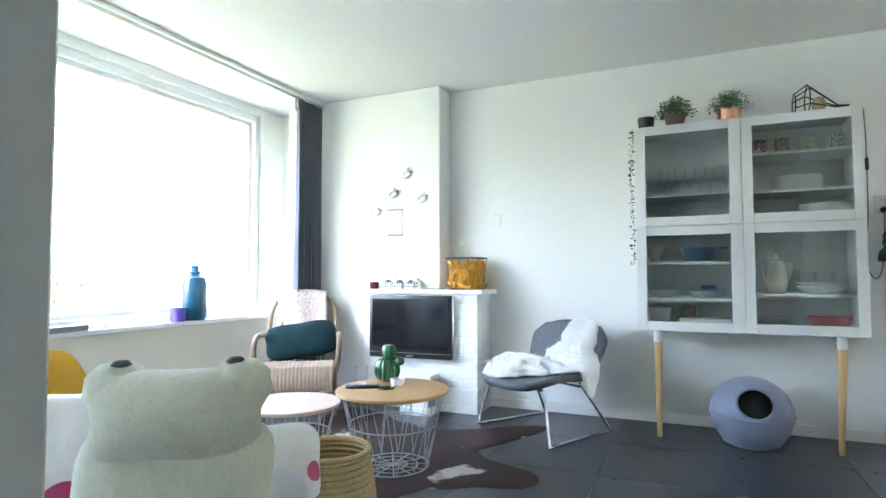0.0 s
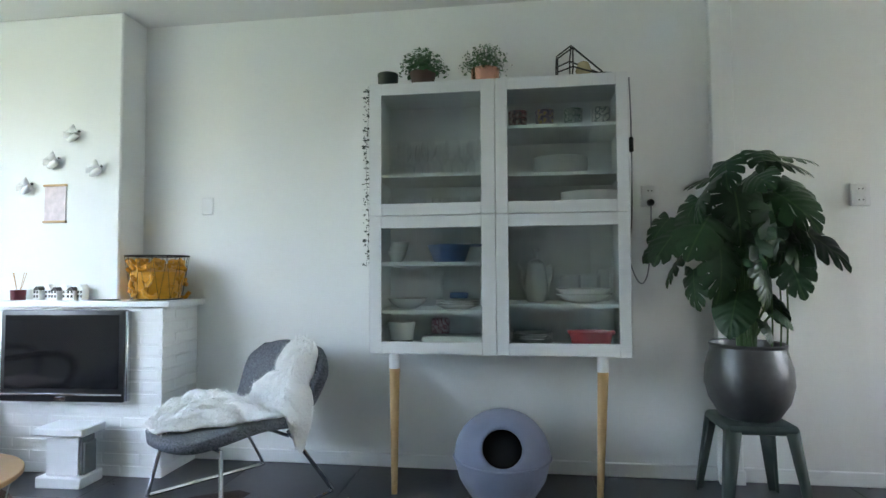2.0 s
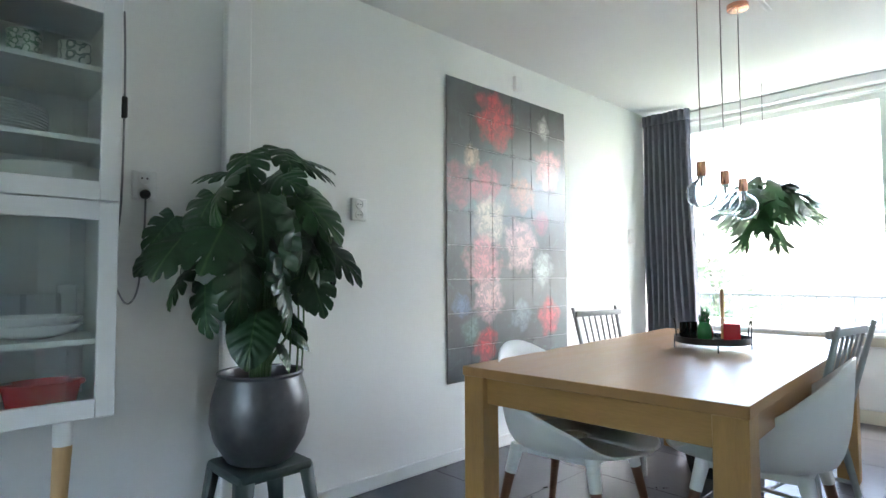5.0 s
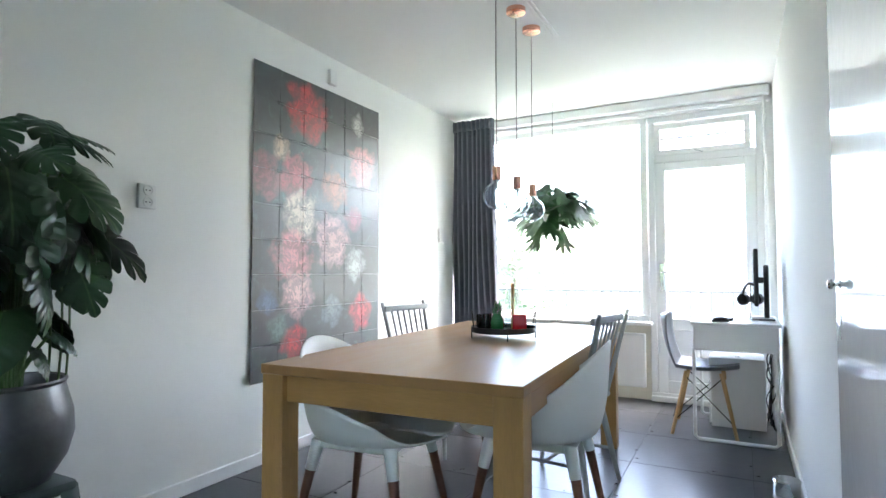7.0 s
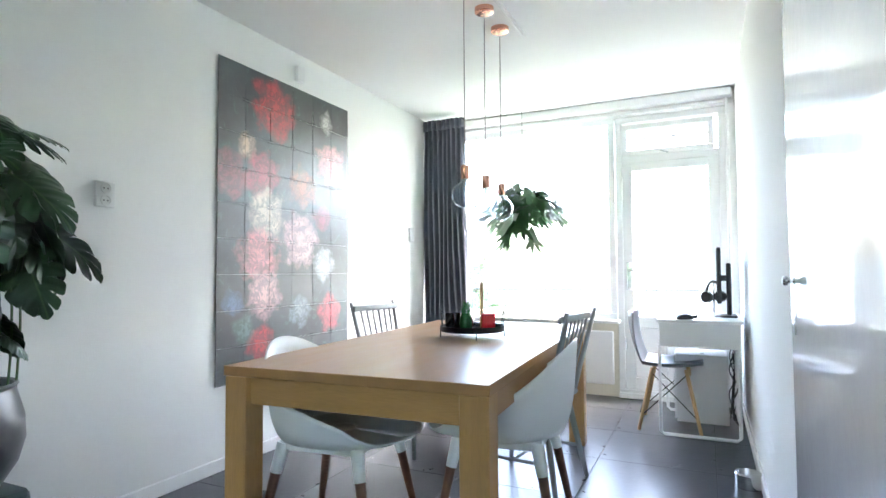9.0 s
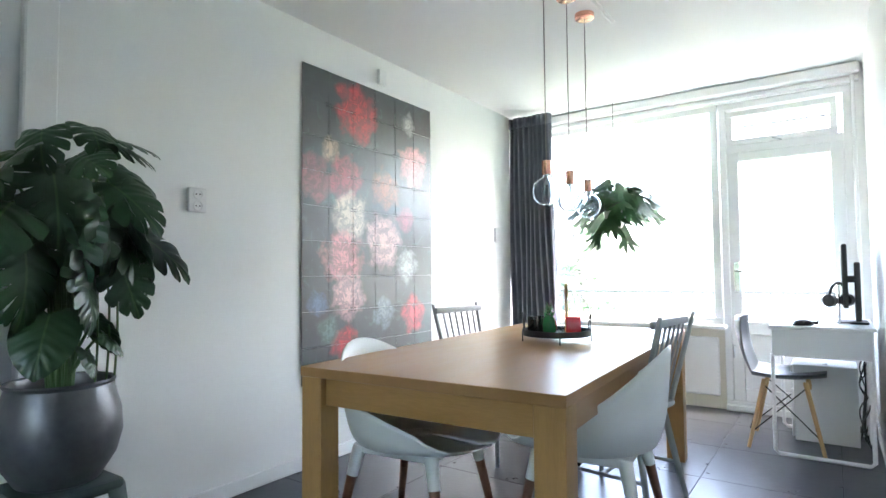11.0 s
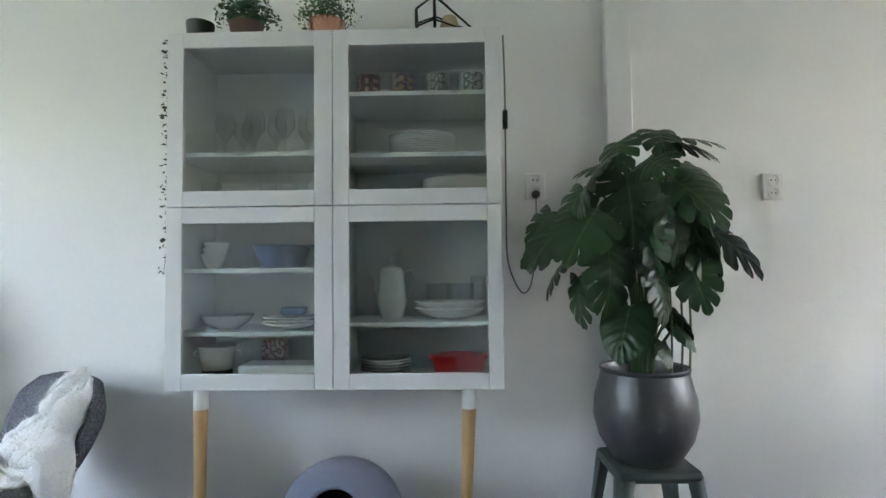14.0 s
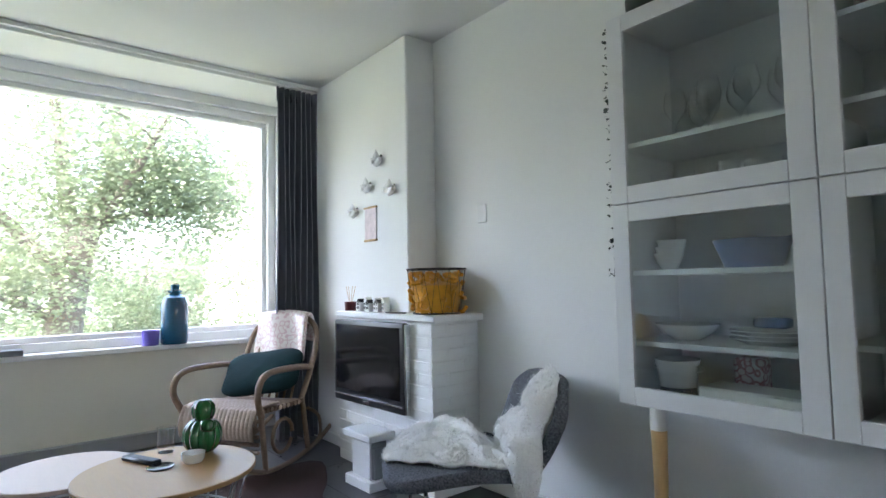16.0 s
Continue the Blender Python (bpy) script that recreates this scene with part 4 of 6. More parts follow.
def cup_mat(name, a, b, c, s):
    m = mat(name, a, 0.3)
    nt = m.node_tree
    bsdf = nt.nodes["Principled BSDF"]
    vo = nt.nodes.new("ShaderNodeTexVoronoi"); vo.inputs["Scale"].default_value = s
    tcx = nt.nodes.new("ShaderNodeTexCoord")
    nt.links.new(tcx.outputs["Object"], vo.inputs["Vector"])
    rr = nt.nodes.new("ShaderNodeValToRGB"); rr.color_ramp.interpolation = "CONSTANT"
    rr.color_ramp.elements[0].color = (*a, 1)
    rr.color_ramp.elements[1].position, rr.color_ramp.elements[1].color = 0.42, (*b, 1)
    e = rr.color_ramp.elements.new(0.62); e.color = (*c, 1)
    nt.links.new(vo.outputs["Distance"], rr.inputs[0]); nt.links.new(rr.outputs[0], bsdf.inputs["Base Color"])
    return m


CUPS = ((0.105, "dark red patterned", cup_mat("red_pattern", (0.5, 0.42, 0.4), (0.2, 0.03, 0.05), (0.06, 0.02, 0.05), 60)), (0.235, "yellow and violet patterned", cup_mat("yellow_pattern", (0.55, 0.4, 0.12), (0.4, 0.3, 0.4), (0.14, 0.1, 0.16), 55)),
        (0.37, "green and white patterned", cup_mat("green_pattern", (0.6, 0.6, 0.56), (0.12, 0.2, 0.14), (0.5, 0.5, 0.48), 60)), (0.50, "white and grey patterned", cup_mat("grey_pattern", (0.62, 0.62, 0.6), (0.16, 0.2, 0.2), (0.55, 0.55, 0.55), 40)))
for x, words, m in CUPS:
    for k in range(2):
        single("cup", lathe(B(), [(0, 0.0), (0.034, 0.0), (0.04, 0.01), (0.047, 0.06), (0.046, 0.062), (0.038, 0.012), (0, 0.008)], 24), m, words + " cup stacked in the cabinet", "cup", (x, 0.16, SH["c"][2] + 0.009 + k * 0.032), group="patterned cups")
stack(0.31, 0.2, SH["b"][2] + 0.009, 9, 0.13, "white dinner plate in a stack")
stack(0.165, 0.17, 1.317, 5, 0.11, "white side plate in a stack", 0.007)
for k in range(3):
    dish("serving_bowl", "white oval serving bowl in a stack", "bowl", 0.45, 1.317 + 0.016 * k, bowl_prof(0.125, 0.065), M_CERAMIC, 0.17, "serving bowls", sx=1.15)
for k in range(3):
    dish("small_bowl", "small white bowl in a leaning stack", "bowl", -0.50 + 0.006 * k, SH["e"][2] + 0.009 + 0.022 * k, bowl_prof(0.048, 0.055), M_CERAMIC, 0.17, "small bowls")
bb = thing("blue_bowl", "blue enamel bowl with a side handle", "bowl", (-0.24, 0.19, SH["e"][2] + 0.009))
part("bowl", lathe(B(), [(0, 0), (0.075, 0), (0.08, 0.006), (0.11, 0.085), (0.107, 0.086), (0.076, 0.01), (0, 0.008)], 28), M_BLUEBOWL, bb)
part("handle", boxm(0.1, -0.02, 0.076, 0.165, 0.02, 0.09, 0.005), M_BLUEBOWL, bb)
dish("salad_bowl", "wide white bowl on a cabinet shelf", "bowl", -0.45, SH["d"][2] + 0.009, bowl_prof(0.1, 0.05), M_CERAMIC, 0.18)
stack(-0.20, 0.19, SH["d"][2] + 0.009, 3, 0.11, "white plate in a small stack", 0.012)
single("folded_napkin", boxm(-0.045, -0.03, 0, 0.045, 0.03, 0.03, 0.006), M_BLUEBOWL, "small blue box on the plates", "box", (-0.19, 0.18, SH["d"][2] + 0.058))
bl_ = thing("blender_jug", "white pot with two handles on a black base", "pot", (-0.475, 0.15, 0.672))
part("base", lathe(B(), [(0, 0), (0.06, 0), (0.055, 0.035), (0, 0.035)], 24), M_BLACK, bl_, "black base")
part("pot", lathe(B(), [(0, 0.036), (0.056, 0.036), (0.068, 0.12), (0.065, 0.12), (0.053, 0.042), (0, 0.042)], 28), M_CERAMIC, bl_)
part("rim", tube(B(), [(0.068 * math.cos(a * math.pi / 12), 0.068 * math.sin(a * math.pi / 12), 0.121) for a in range(24)], 0.003, 6, True), M_CERAMIC, bl_)
for sgn in (-1, 1):
    part("handle", tube(B(), curve_pts([(sgn * 0.065, 0, 0.105), (sgn * 0.085, 0, 0.1), (sgn * 0.085, 0, 0.088), (sgn * 0.062, 0, 0.085)], 4), 0.004, 6), M_CERAMIC, bl_)
single("tea_towel", boxm(-0.045, -0.04, 0, 0.045, 0.04, 0.13, 0.01), cup_mat("pink_weave", (0.6, 0.5, 0.5), (0.35, 0.12, 0.14), (0.6, 0.55, 0.55), 40), "pink and white patterned carton", "carton", (-0.30, 0.29, 0.672))
single("serving_tray", boxm(-0.145, -0.07, 0, 0.145, 0.07, 0.062, 0.008), M_CERAMIC, "long white serving dish", "dish", (-0.215, 0.12, 0.672))
cp = thing("coffee_pot", "tall white porcelain coffee pot with a spout", "coffee pot", (0.185, 0.2, SH["f"][2] + 0.009))
cp.scale = (0.86, 0.86, 1.0)
part("body", lathe(B(), [(0, 0), (0.044, 0), (0.05, 0.006), (0.067, 0.05), (0.066, 0.09), (0.056, 0.15), (0.052, 0.178), (0.054, 0.182), (0, 0.182)], 28), M_CERAMIC, cp)
part("lid", lathe(B(), [(0.05, 0.182), (0.044, 0.195), (0.02, 0.205), (0.010, 0.210), (0.015, 0.222), (0.012, 0.232), (0, 0.234)], 24), M_CERAMIC, cp)
part("spout", tube(B(), curve_pts([(-0.055, 0, 0.06), (-0.075, 0, 0.11), (-0.085, 0, 0.16), (-0.1, 0, 0.19)], 5), 0.014, 10, r1=0.007), M_CERAMIC, cp)
part("handle", tube(B(), curve_pts([(0.045, 0, 0.17), (0.09, 0, 0.18), (0.09, 0, 0.12), (0.06, 0, 0.06)], 6), 0.006, 8), M_CERAMIC, cp)
single("glass_bottle", lathe(B(), [(0, 0.001), (0.03, 0.001), (0.034, 0.01), (0.034, 0.16), (0.012, 0.2), (0.012, 0.25), (0.02, 0.255), (0.02, 0.27)], 20), M_GLASSWARE, "clear glass bottle behind the coffee pot", "bottle", (0.19, 0.31, SH["f"][2] + 0.009))
for k in range(2):
    dish("oval_platter", "white oval platter in a stack", "platter", 0.41, SH["f"][2] + 0.009 + 0.024 * k, [(0, 0.0), (0.05, 0.0), (0.09, 0.014), (0.122, 0.04), (0.120, 0.043), (0.086, 0.019), (0.045, 0.006), (0, 0.005)], M_CERAMIC, 0.17, "oval platters", sx=1.1, sy=0.8)
for x, r, h in ((0.36, 0.05, 0.13), (0.45, 0.055, 0.13), (0.52, 0.03, 0.16)):
    single("glass_jar", lathe(B(), [(0, 0.001), (r, 0.001), (r, h)], 24), M_GLASSWARE, "clear glass jar at the back of a shelf", "jar", (x, 0.31, SH["f"][2] + 0.009), group="glass jars")
stack(0.165, 0.17, 0.672, 6, 0.095, "white saucer in a stack", 0.011)
rd = thing("red_dish", "red enamel oven dish with handles", "oven dish", (0.44, 0.17, 0.672))
rd.scale = (1.05, 1.05, 1.35)
part("dish", lathe(B(), [(0, 0), (0.075, 0), (0.09, 0.06), (0.087, 0.062), (0.072, 0.006), (0, 0.006)], 32, sx=1.1, sy=0.8), M_RED, rd)
for sgn in (-1, 1):
    part("handle", boxm(sgn * 0.085 - 0.02, -0.03, 0.05, sgn * 0.085 + 0.02, 0.03, 0.064, 0.005), M_RED, rd)

# ---- on top of the cabinet ----
def bushy(name, label, x, y, z, potm, r, h, seed, spread, count, size, pr0=0.7):
    rnd = random.Random(seed)
    p = thing(name, label, "plant", (x, y, z))
    part("pot", lathe(B(), [(0, 0), (r * pr0, 0), (r, h), (r * 0.9, h), (r * 0.85, h * 0.85), (0, h * 0.85)], 24), potm, p)
    lv = B()
    for k in range(count):
        a, e = rnd.uniform(0, 6.283), rnd.uniform(0.05, 1.4)
        d = Vector((math.cos(a) * math.cos(e), math.sin(a) * math.cos(e), math.sin(e)))
        q = Vector((0, 0, h * 0.9)) + d * spread * rnd.uniform(0.45, 1.0)
        u, v = ring_frame(d + Vector((rnd.uniform(-.6, .6), rnd.uniform(-.6, .6), rnd.uniform(-.6, .6))))
        s = size * rnd.uniform(0.6, 1.2)
        lv.faces.new([lv.verts.new(q + w) for w in (-u * s, v * s * 0.45, u * s, -v * s * 0.45)])
    part("foliage", lv, M_LEAF2, p, smooth=False)
    sm = B()
    for k in range(12):
        a, e = rnd.uniform(0, 6.283), rnd.uniform(0.2, 1.4)
        d = Vector((math.cos(a) * math.cos(e), math.sin(a) * math.cos(e), math.sin(e)))
        tube(sm, [(0, 0, h * 0.8), Vector((0, 0, h * 0.9)) + d * spread * 0.8], 0.0015, 4)
    part("stems", sm, M_STEM, p)
    return p


single("dark_mug", lathe(B(), [(0, 0), (0.046, 0), (0.052, 0.085), (0.048, 0.085), (0.042, 0.008), (0, 0.008)], 24), mat("dark_green_glaze", (0.04, 0.05, 0.045), 0.4), "dark green cup on the cabinet", "cup", (-0.535, 0.12, 1.94))
bushy("potted_herb", "small leafy green plant in a brown clay pot", -0.36, 0.13, 1.94, M_TERRA, 0.066, 0.085, 11, 0.13, 520, 0.015)
bushy("potted_herb", "small feathery green plant in a copper pot", -0.05, 0.13, 1.94, M_COPPER, 0.07, 0.085, 12, 0.135, 800, 0.010, 0.95)
for x, m, w in ((-0.255, M_CERAMIC, "white"), (-0.215, M_TERRA, "brown"), (-0.17, M_COPPER, "copper")):
    single("tealight_holder", lathe(B(), [(0, 0), (0.02, 0), (0.022, 0.018), (0.018, 0.018), (0.016, 0.01), (0, 0.01)], 16), m, "small " + w + " tealight holder on the cabinet", "candle holder", (x, 0.1, 1.94), group="tealight holders")
gl_ = thing("wire_lamp", "black geometric wire lamp lying on the cabinet", "lamp", (0.42, 0.13, 1.94))
gl_.scale = (1.25, 1.25, 1.25)
ring = [(-0.10, 0.05 * math.cos(a) , 0.055 + 0.052 * math.sin(a)) for a in [k * math.pi / 3 + 0.5 for k in range(6)]]
ring2 = [(-0.045, 0.075 * math.cos(a), 0.075 + 0.072 * math.sin(a)) for a in [k * math.pi / 3 + 0.5 for k in range(6)]]
for k in range(6):
    part("wire", tube(B(), [ring[k], ring[(k + 1) % 6]], 0.003, 5), M_WIREBLK, gl_)
    part("wire", tube(B(), [ring[k], ring2[k]], 0.003, 5), M_WIREBLK, gl_)
    part("wire", tube(B(), [ring2[k], ring2[(k + 1) % 6]], 0.003, 5), M_WIREBLK, gl_)
    part("wire", tube(B(), [ring2[k], (0.09, 0.0, 0.02)], 0.003, 5), M_WIREBLK, gl_)
part("lamp_holder", tube(B(), [(0.06, 0, 0.024), (0.115, 0, 0.017)], 0.016, 12), M_BLACK, gl_, "black lamp holder")
part("bulb", lathe(B(), [(0, -0.035), (0.02, -0.03), (0.03, 0.0), (0.02, 0.03), (0, 0.04)], 16, (0.0, 0, 0.045)), mat("amber_bulb", (0.5, 0.42, 0.25), 0.2), gl_, "amber bulb")
gar = thing("leaf_garland", "dark little leaf garland hanging beside the cabinet", "garland", (-0.622, 0.045, 0))
pts = [(-0.01 * math.sin(z * 9), 0.02 * math.sin(z * 5), z) for z in [1.945 - 0.055 * k for k in range(17)]]
part("string", tube(B(), pts, 0.0008, 4), M_WIREBLK, gar)
rg = random.Random(8)
lv = B()
for k in range(150):
    z = 1.93 - rg.random() ** 1.25 * 0.86
    q = Vector((rg.uniform(-0.018, 0.012), rg.uniform(-0.015, 0.02), z))
    u, v = ring_frame(Vector((rg.uniform(-1, 1), rg.uniform(-1, 1), rg.uniform(-1, 1) + 0.01)))
    s = rg.uniform(0.006, 0.012)
    lv.faces.new([lv.verts.new(q + w) for w in (-u * s, v * s * 0.6, u * s, -v * s * 0.6)])
tagged(part("leaf_cluster", lv, M_STOOL, gar, smooth=False), kind="stuff")

# ---- white tub chairs ----
def tub_chair(label, at, rz):
    c = thing("tub_chair", label, "chair", at, rz, "dining chairs")

    # the seat opens towards +y; the back stands at -y
    def fn(u, v):
        a = -math.pi * 0.98 + 2 * math.pi * 0.98 * u + math.pi / 2 + math.pi
        ca, sa = math.cos(a), math.sin(a)
        back = max(0.0, -sa)
        arm = max(0.0, 1 - abs(sa)) * 0.6
        top = 0.455 + 0.335 * back ** 1.3 + 0.20 * arm * (1 if sa < 0.45 else max(0, 1 - (sa - 0.45) * 3))
        r = 0.05 + 0.21 * math.sin(min(1.0, v * 1.25) * math.pi / 2)
        zz = 0.43 + (top - 0.43) * max(0.0, (v - 0.55) / 0.45) ** 1.25
        flare = 1 + 0.12 * max(0, (v - 0.55) / 0.45)
        front = 0.04 * max(0, sa) * v
        return (r * ca * 1.08 * flare, r * sa * 0.98 * flare + front, zz - 0.02 * max(0, sa) * v)
    part("shell", sheet(sheet(B(), fn, 48, 18), lambda u, v: (0.055 * v * math.cos(2 * math.pi * u), 0.055 * v * math.sin(2 * math.pi * u), 0.43), 24, 1), M_WHITEPL, c, "white moulded plastic shell", solid=0.008, smooth=70)
    fr = B()
    for x in (-0.17, 0.17):
        box(fr, x - 0.016, -0.17, 0.385, x + 0.016, 0.17, 0.418, 0.004)
    for y in (-0.155, 0.155):
        box(fr, -0.154, y - 0.016, 0.386, 0.154, y + 0.016, 0.417, 0.004)
    part("seat_frame", fr, M_WHITEPL, c)
    for sx in (-1, 1):
        for sy in (-1, 1):
            top, mid, bot = (sx * 0.17, sy * 0.155, 0.41), (sx * 0.19, sy * 0.178, 0.30), (sx * 0.235, sy * 0.235, 0.0)
            leg = part("leg", tube(B(), [bot, mid], 0.013, 12, r1=0.02), M_WALNUT, c, "tapered brown wooden leg")
            part("leg_socket", tube(B(), [mid, top], 0.022, 12, r1=0.026), M_WHITEPL, leg)
    return c


tub_chair("white tub chair with brown wooden legs, back to the print", (2.08, -0.64, 0), 187)
tub_chair("white tub chair with brown wooden legs, pushed under the table", (2.41, -1.225, 0), 6)

# ---- grey spindle chairs ----
def spindle_chair(label, at, rz):
    c = thing("spindle_chair", label, "chair", at, rz, "dining chairs")
    seat = boxm(-0.21, -0.20, 0.425, 0.21, 0.21, 0.455, 0.014, seg=2)
    for v in seat.verts:
        v.co.x *= 1 + 0.12 * (v.co.y / 0.21)
    part("seat", seat, M_GREYCH, c)
    for sx in (-1, 1):
        part("post", tube(B(), [(sx * 0.175, -0.18, 0.45), (sx * 0.205, -0.285, 0.87)], 0.014, 10, r1=0.010), M_GREYCH, c)
        for sy in (-1, 1):
            part("leg", tube(B(), [(sx * 0.215, sy * 0.215 - 0.01, 0.0), (sx * 0.15, sy * 0.145, 0.43)], 0.012, 10, r1=0.018), M_GREYCH, c)
        part("stretcher", tube(B(), [(sx * 0.19, -0.19, 0.16), (sx * 0.19, 0.18, 0.16)], 0.009, 8), M_GREYCH, c)
    part("stretcher", tube(B(), [(-0.19, 0.0, 0.16), (0.19, 0.0, 0.16)], 0.009, 8), M_GREYCH, c)
    rail = boxm(-0.215, -0.012, 0.815, 0.215, 0.006, 0.85, 0.005, seg=2)
    for v in rail.verts:
        v.co.y -= 0.262 - 0.3 * v.co.x ** 2
    part("top_rail", rail, M_GREYCH, c)
    for k in range(6):
        x = -0.125 + 0.05 * k
        part("spindle", tube(B(), [(x * 0.95, -0.175, 0.45), (x * 1.12, -0.262, 0.82)], 0.0065, 8), M_GREYCH, c)
    return c


spindle_chair("grey painted spindle-back chair beside the wall", (3.24, -0.30, 0), 172)
spindle_chair("grey painted spindle-back chair on the window side", (2.97, -1.15, 0), -7)

# dark things under the table
bag = boxm(-0.16, -0.12, 0, 0.16, 0.12, 0.27, 0.05, seg=3)
for v in bag.verts:
    v.co += Vector((0.02 * math.sin(9 * v.co.z), 0.015 * math.sin(14 * v.co.x), 0))
single("cloth_bag", bag, mat("black_cloth", (0.01, 0.01, 0.011), 0.9, bump=0.3), "soft black bag on the floor under the table", "bag", (3.3, -0.7, 0), 20)

# ---- tray with its things ----
TRX, TRY, TRZ = 2.85, -0.895, 0.725
tr_ = thing("round_tray", "round black metal tray on thin legs with two handles", "tray", (TRX, TRY, TRZ))
part("dish", lathe(B(), [(0, 0.028), (0.145, 0.028), (0.15, 0.03), (0.152, 0.055), (0.149, 0.055), (0.146, 0.034), (0, 0.033)], 40), M_WIREBLK, tr_)
for k in range(4):
    a = k * math.pi / 2 + 0.5
    part("leg", tube(B(), [(0.15 * math.cos(a), 0.15 * math.sin(a), 0.0), (0.15 * math.cos(a), 0.15 * math.sin(a), 0.05)], 0.003, 6), M_WIREBLK, tr_)
for k in range(2):
    a = k * math.pi + 2.0
    arc = [(0.15 * math.cos(a + 0.33 * math.cos(q)), 0.15 * math.sin(a + 0.33 * math.cos(q)), 0.05 + 0.075 * math.sin(q)) for q in [i * math.pi / 10 for i in range(11)]]
    part("handle", tube(B(), arc, 0.003, 6), M_WIREBLK, tr_)
tr_.scale = (1.09, 1.09, 1.09)


def on_tray(side, deep):
    return (TRX + 0.376 * side + 0.927 * deep, TRY - 0.927 * side + 0.376 * deep, TRZ + 0.0375)


pa = thing("pineapple_candle", "green pineapple-shaped candle on the tray", "candle", on_tray(-0.032, -0.05))
part("body", lathe(B(), [(0, 0), (0.028, 0), (0.035, 0.02), (0.036, 0.045), (0.03, 0.075), (0.02, 0.09), (0, 0.094)], 20), M_CACTUS, pa)
for k in range(20):
    a, t = k * 2.4, k / 20
    lf = B()
    b0 = Vector((0.016 * (1 - 0.6 * t) * math.cos(a), 0.016 * (1 - 0.6 * t) * math.sin(a), 0.084 + 0.05 * t))
    tube(lf, [b0, b0 + Vector((0.016 * (1 - 0.7 * t) * math.cos(a), 0.016 * (1 - 0.7 * t) * math.sin(a), 0.028))], 0.007, 5, r1=0.001)
    part("leaf", lf, M_CACTUS, pa)
rc = thing("red_candle_holder", "square red glass candle holder on the tray", "candle holder", on_tray(0.081, -0.02), 20)
part("glass", boxm(-0.035, -0.035, 0, 0.035, 0.035, 0.085, 0.004), M_REDGLASS, rc)
single("tall_candle", lathe(B(), [(0, 0.005), (0.009, 0.005), (0.0085, 0.235), (0.003, 0.24), (0, 0.24)], 14), mat("orange_wax", (0.55, 0.24, 0.05), 0.5), "tall orange candle standing in the glass carafe", "candle", on_tray(0.048, 0.065))
single("glass_carafe", lathe(B(), [(0, 0.001), (0.044, 0.001), (0.047, 0.02), (0.047, 0.16), (0.04, 0.195), (0.022, 0.24), (0.0165, 0.27), (0.0165, 0.325), (0.018, 0.327)], 28), M_GLASSWARE, "clear glass carafe with a narrow neck on the tray", "carafe", on_tray(0.052, 0.065))
for side, deep in ((-0.115, 0.03), (-0.085, 0.075)):
    mug = thing("dark_cup", "small dark glass cup on the tray", "cup", on_tray(side, deep))
    part("cup", lathe(B(), [(0, 0), (0.02, 0), (0.027, 0.03), (0.026, 0.08), (0.023, 0.08), (0.023, 0.03), (0, 0.006)], 18), M_SCREEN, mug)

# ---- pendant bulbs ----
M_CORD = mat("grey_textile_cord", (0.26, 0.24, 0.24), 0.8)
for x, y, z in ((2.70, -0.925, 1.578), (2.973, -0.928, 1.570), (3.24, -0.922, 1.564)):
    p = thing("pendant_lamp", "copper pendant with a large clear globe bulb, unlit", "pendant lamp", (x, y, 0), group="pendant lamps")
    part("ceiling_cap", lathe(B(), [(0, H - 0.03), (0.045, H - 0.03), (0.052, H - 0.025), (0.052, H - 0.001), (0, H - 0.001)], 28), M_COPPER, p, "round copper ceiling cap")
    part("cord", tube(B(), curve_pts([(0, 0, H - 0.03), (0.004, 0.003, (H + z) / 2), (0, 0, z)], 6), 0.0028, 6), M_CORD, p)
    part("lamp_holder", lathe(B(), [(0, 0.0), (0.021, 0.0), (0.021, -0.062), (0.018, -0.066), (0, -0.066)], 20, (0, 0, z)), M_COPPER, p, "brushed copper lamp holder")
    bulb = part("bulb", lathe(B(), [(0.014, 0), (0.017, -0.012)] + [(0.066 * math.sin(a), -0.082 + 0.066 * math.cos(a)) for a in [0.32 + 0.235 * i for i in range(12)]] + [(0, -0.148)], 28, (0, 0, z - 0.062)), M_BULB, p, "clear glass globe bulb", solid=0.0022)
    part("filament", tube(tube(B(), [(0, 0, z - 0.07), (0, 0, z - 0.11)], 0.006, 8), [(-0.02, 0, z - 0.15), (-0.012, 0, z - 0.11), (0.012, 0, z - 0.11), (0.02, 0, z - 0.15)], 0.001, 4), M_STEELW, bulb)
struct("ceiling_conduit", box(boxm(2.5, -1.035, H - 0.012, 3.42, -1.02, H, 0.003), 2.5, -1.01, H - 0.008, 3.42, -1.00, H, 0.002), M_CEIL, "white painted cable duct on the ceiling", "cable duct")

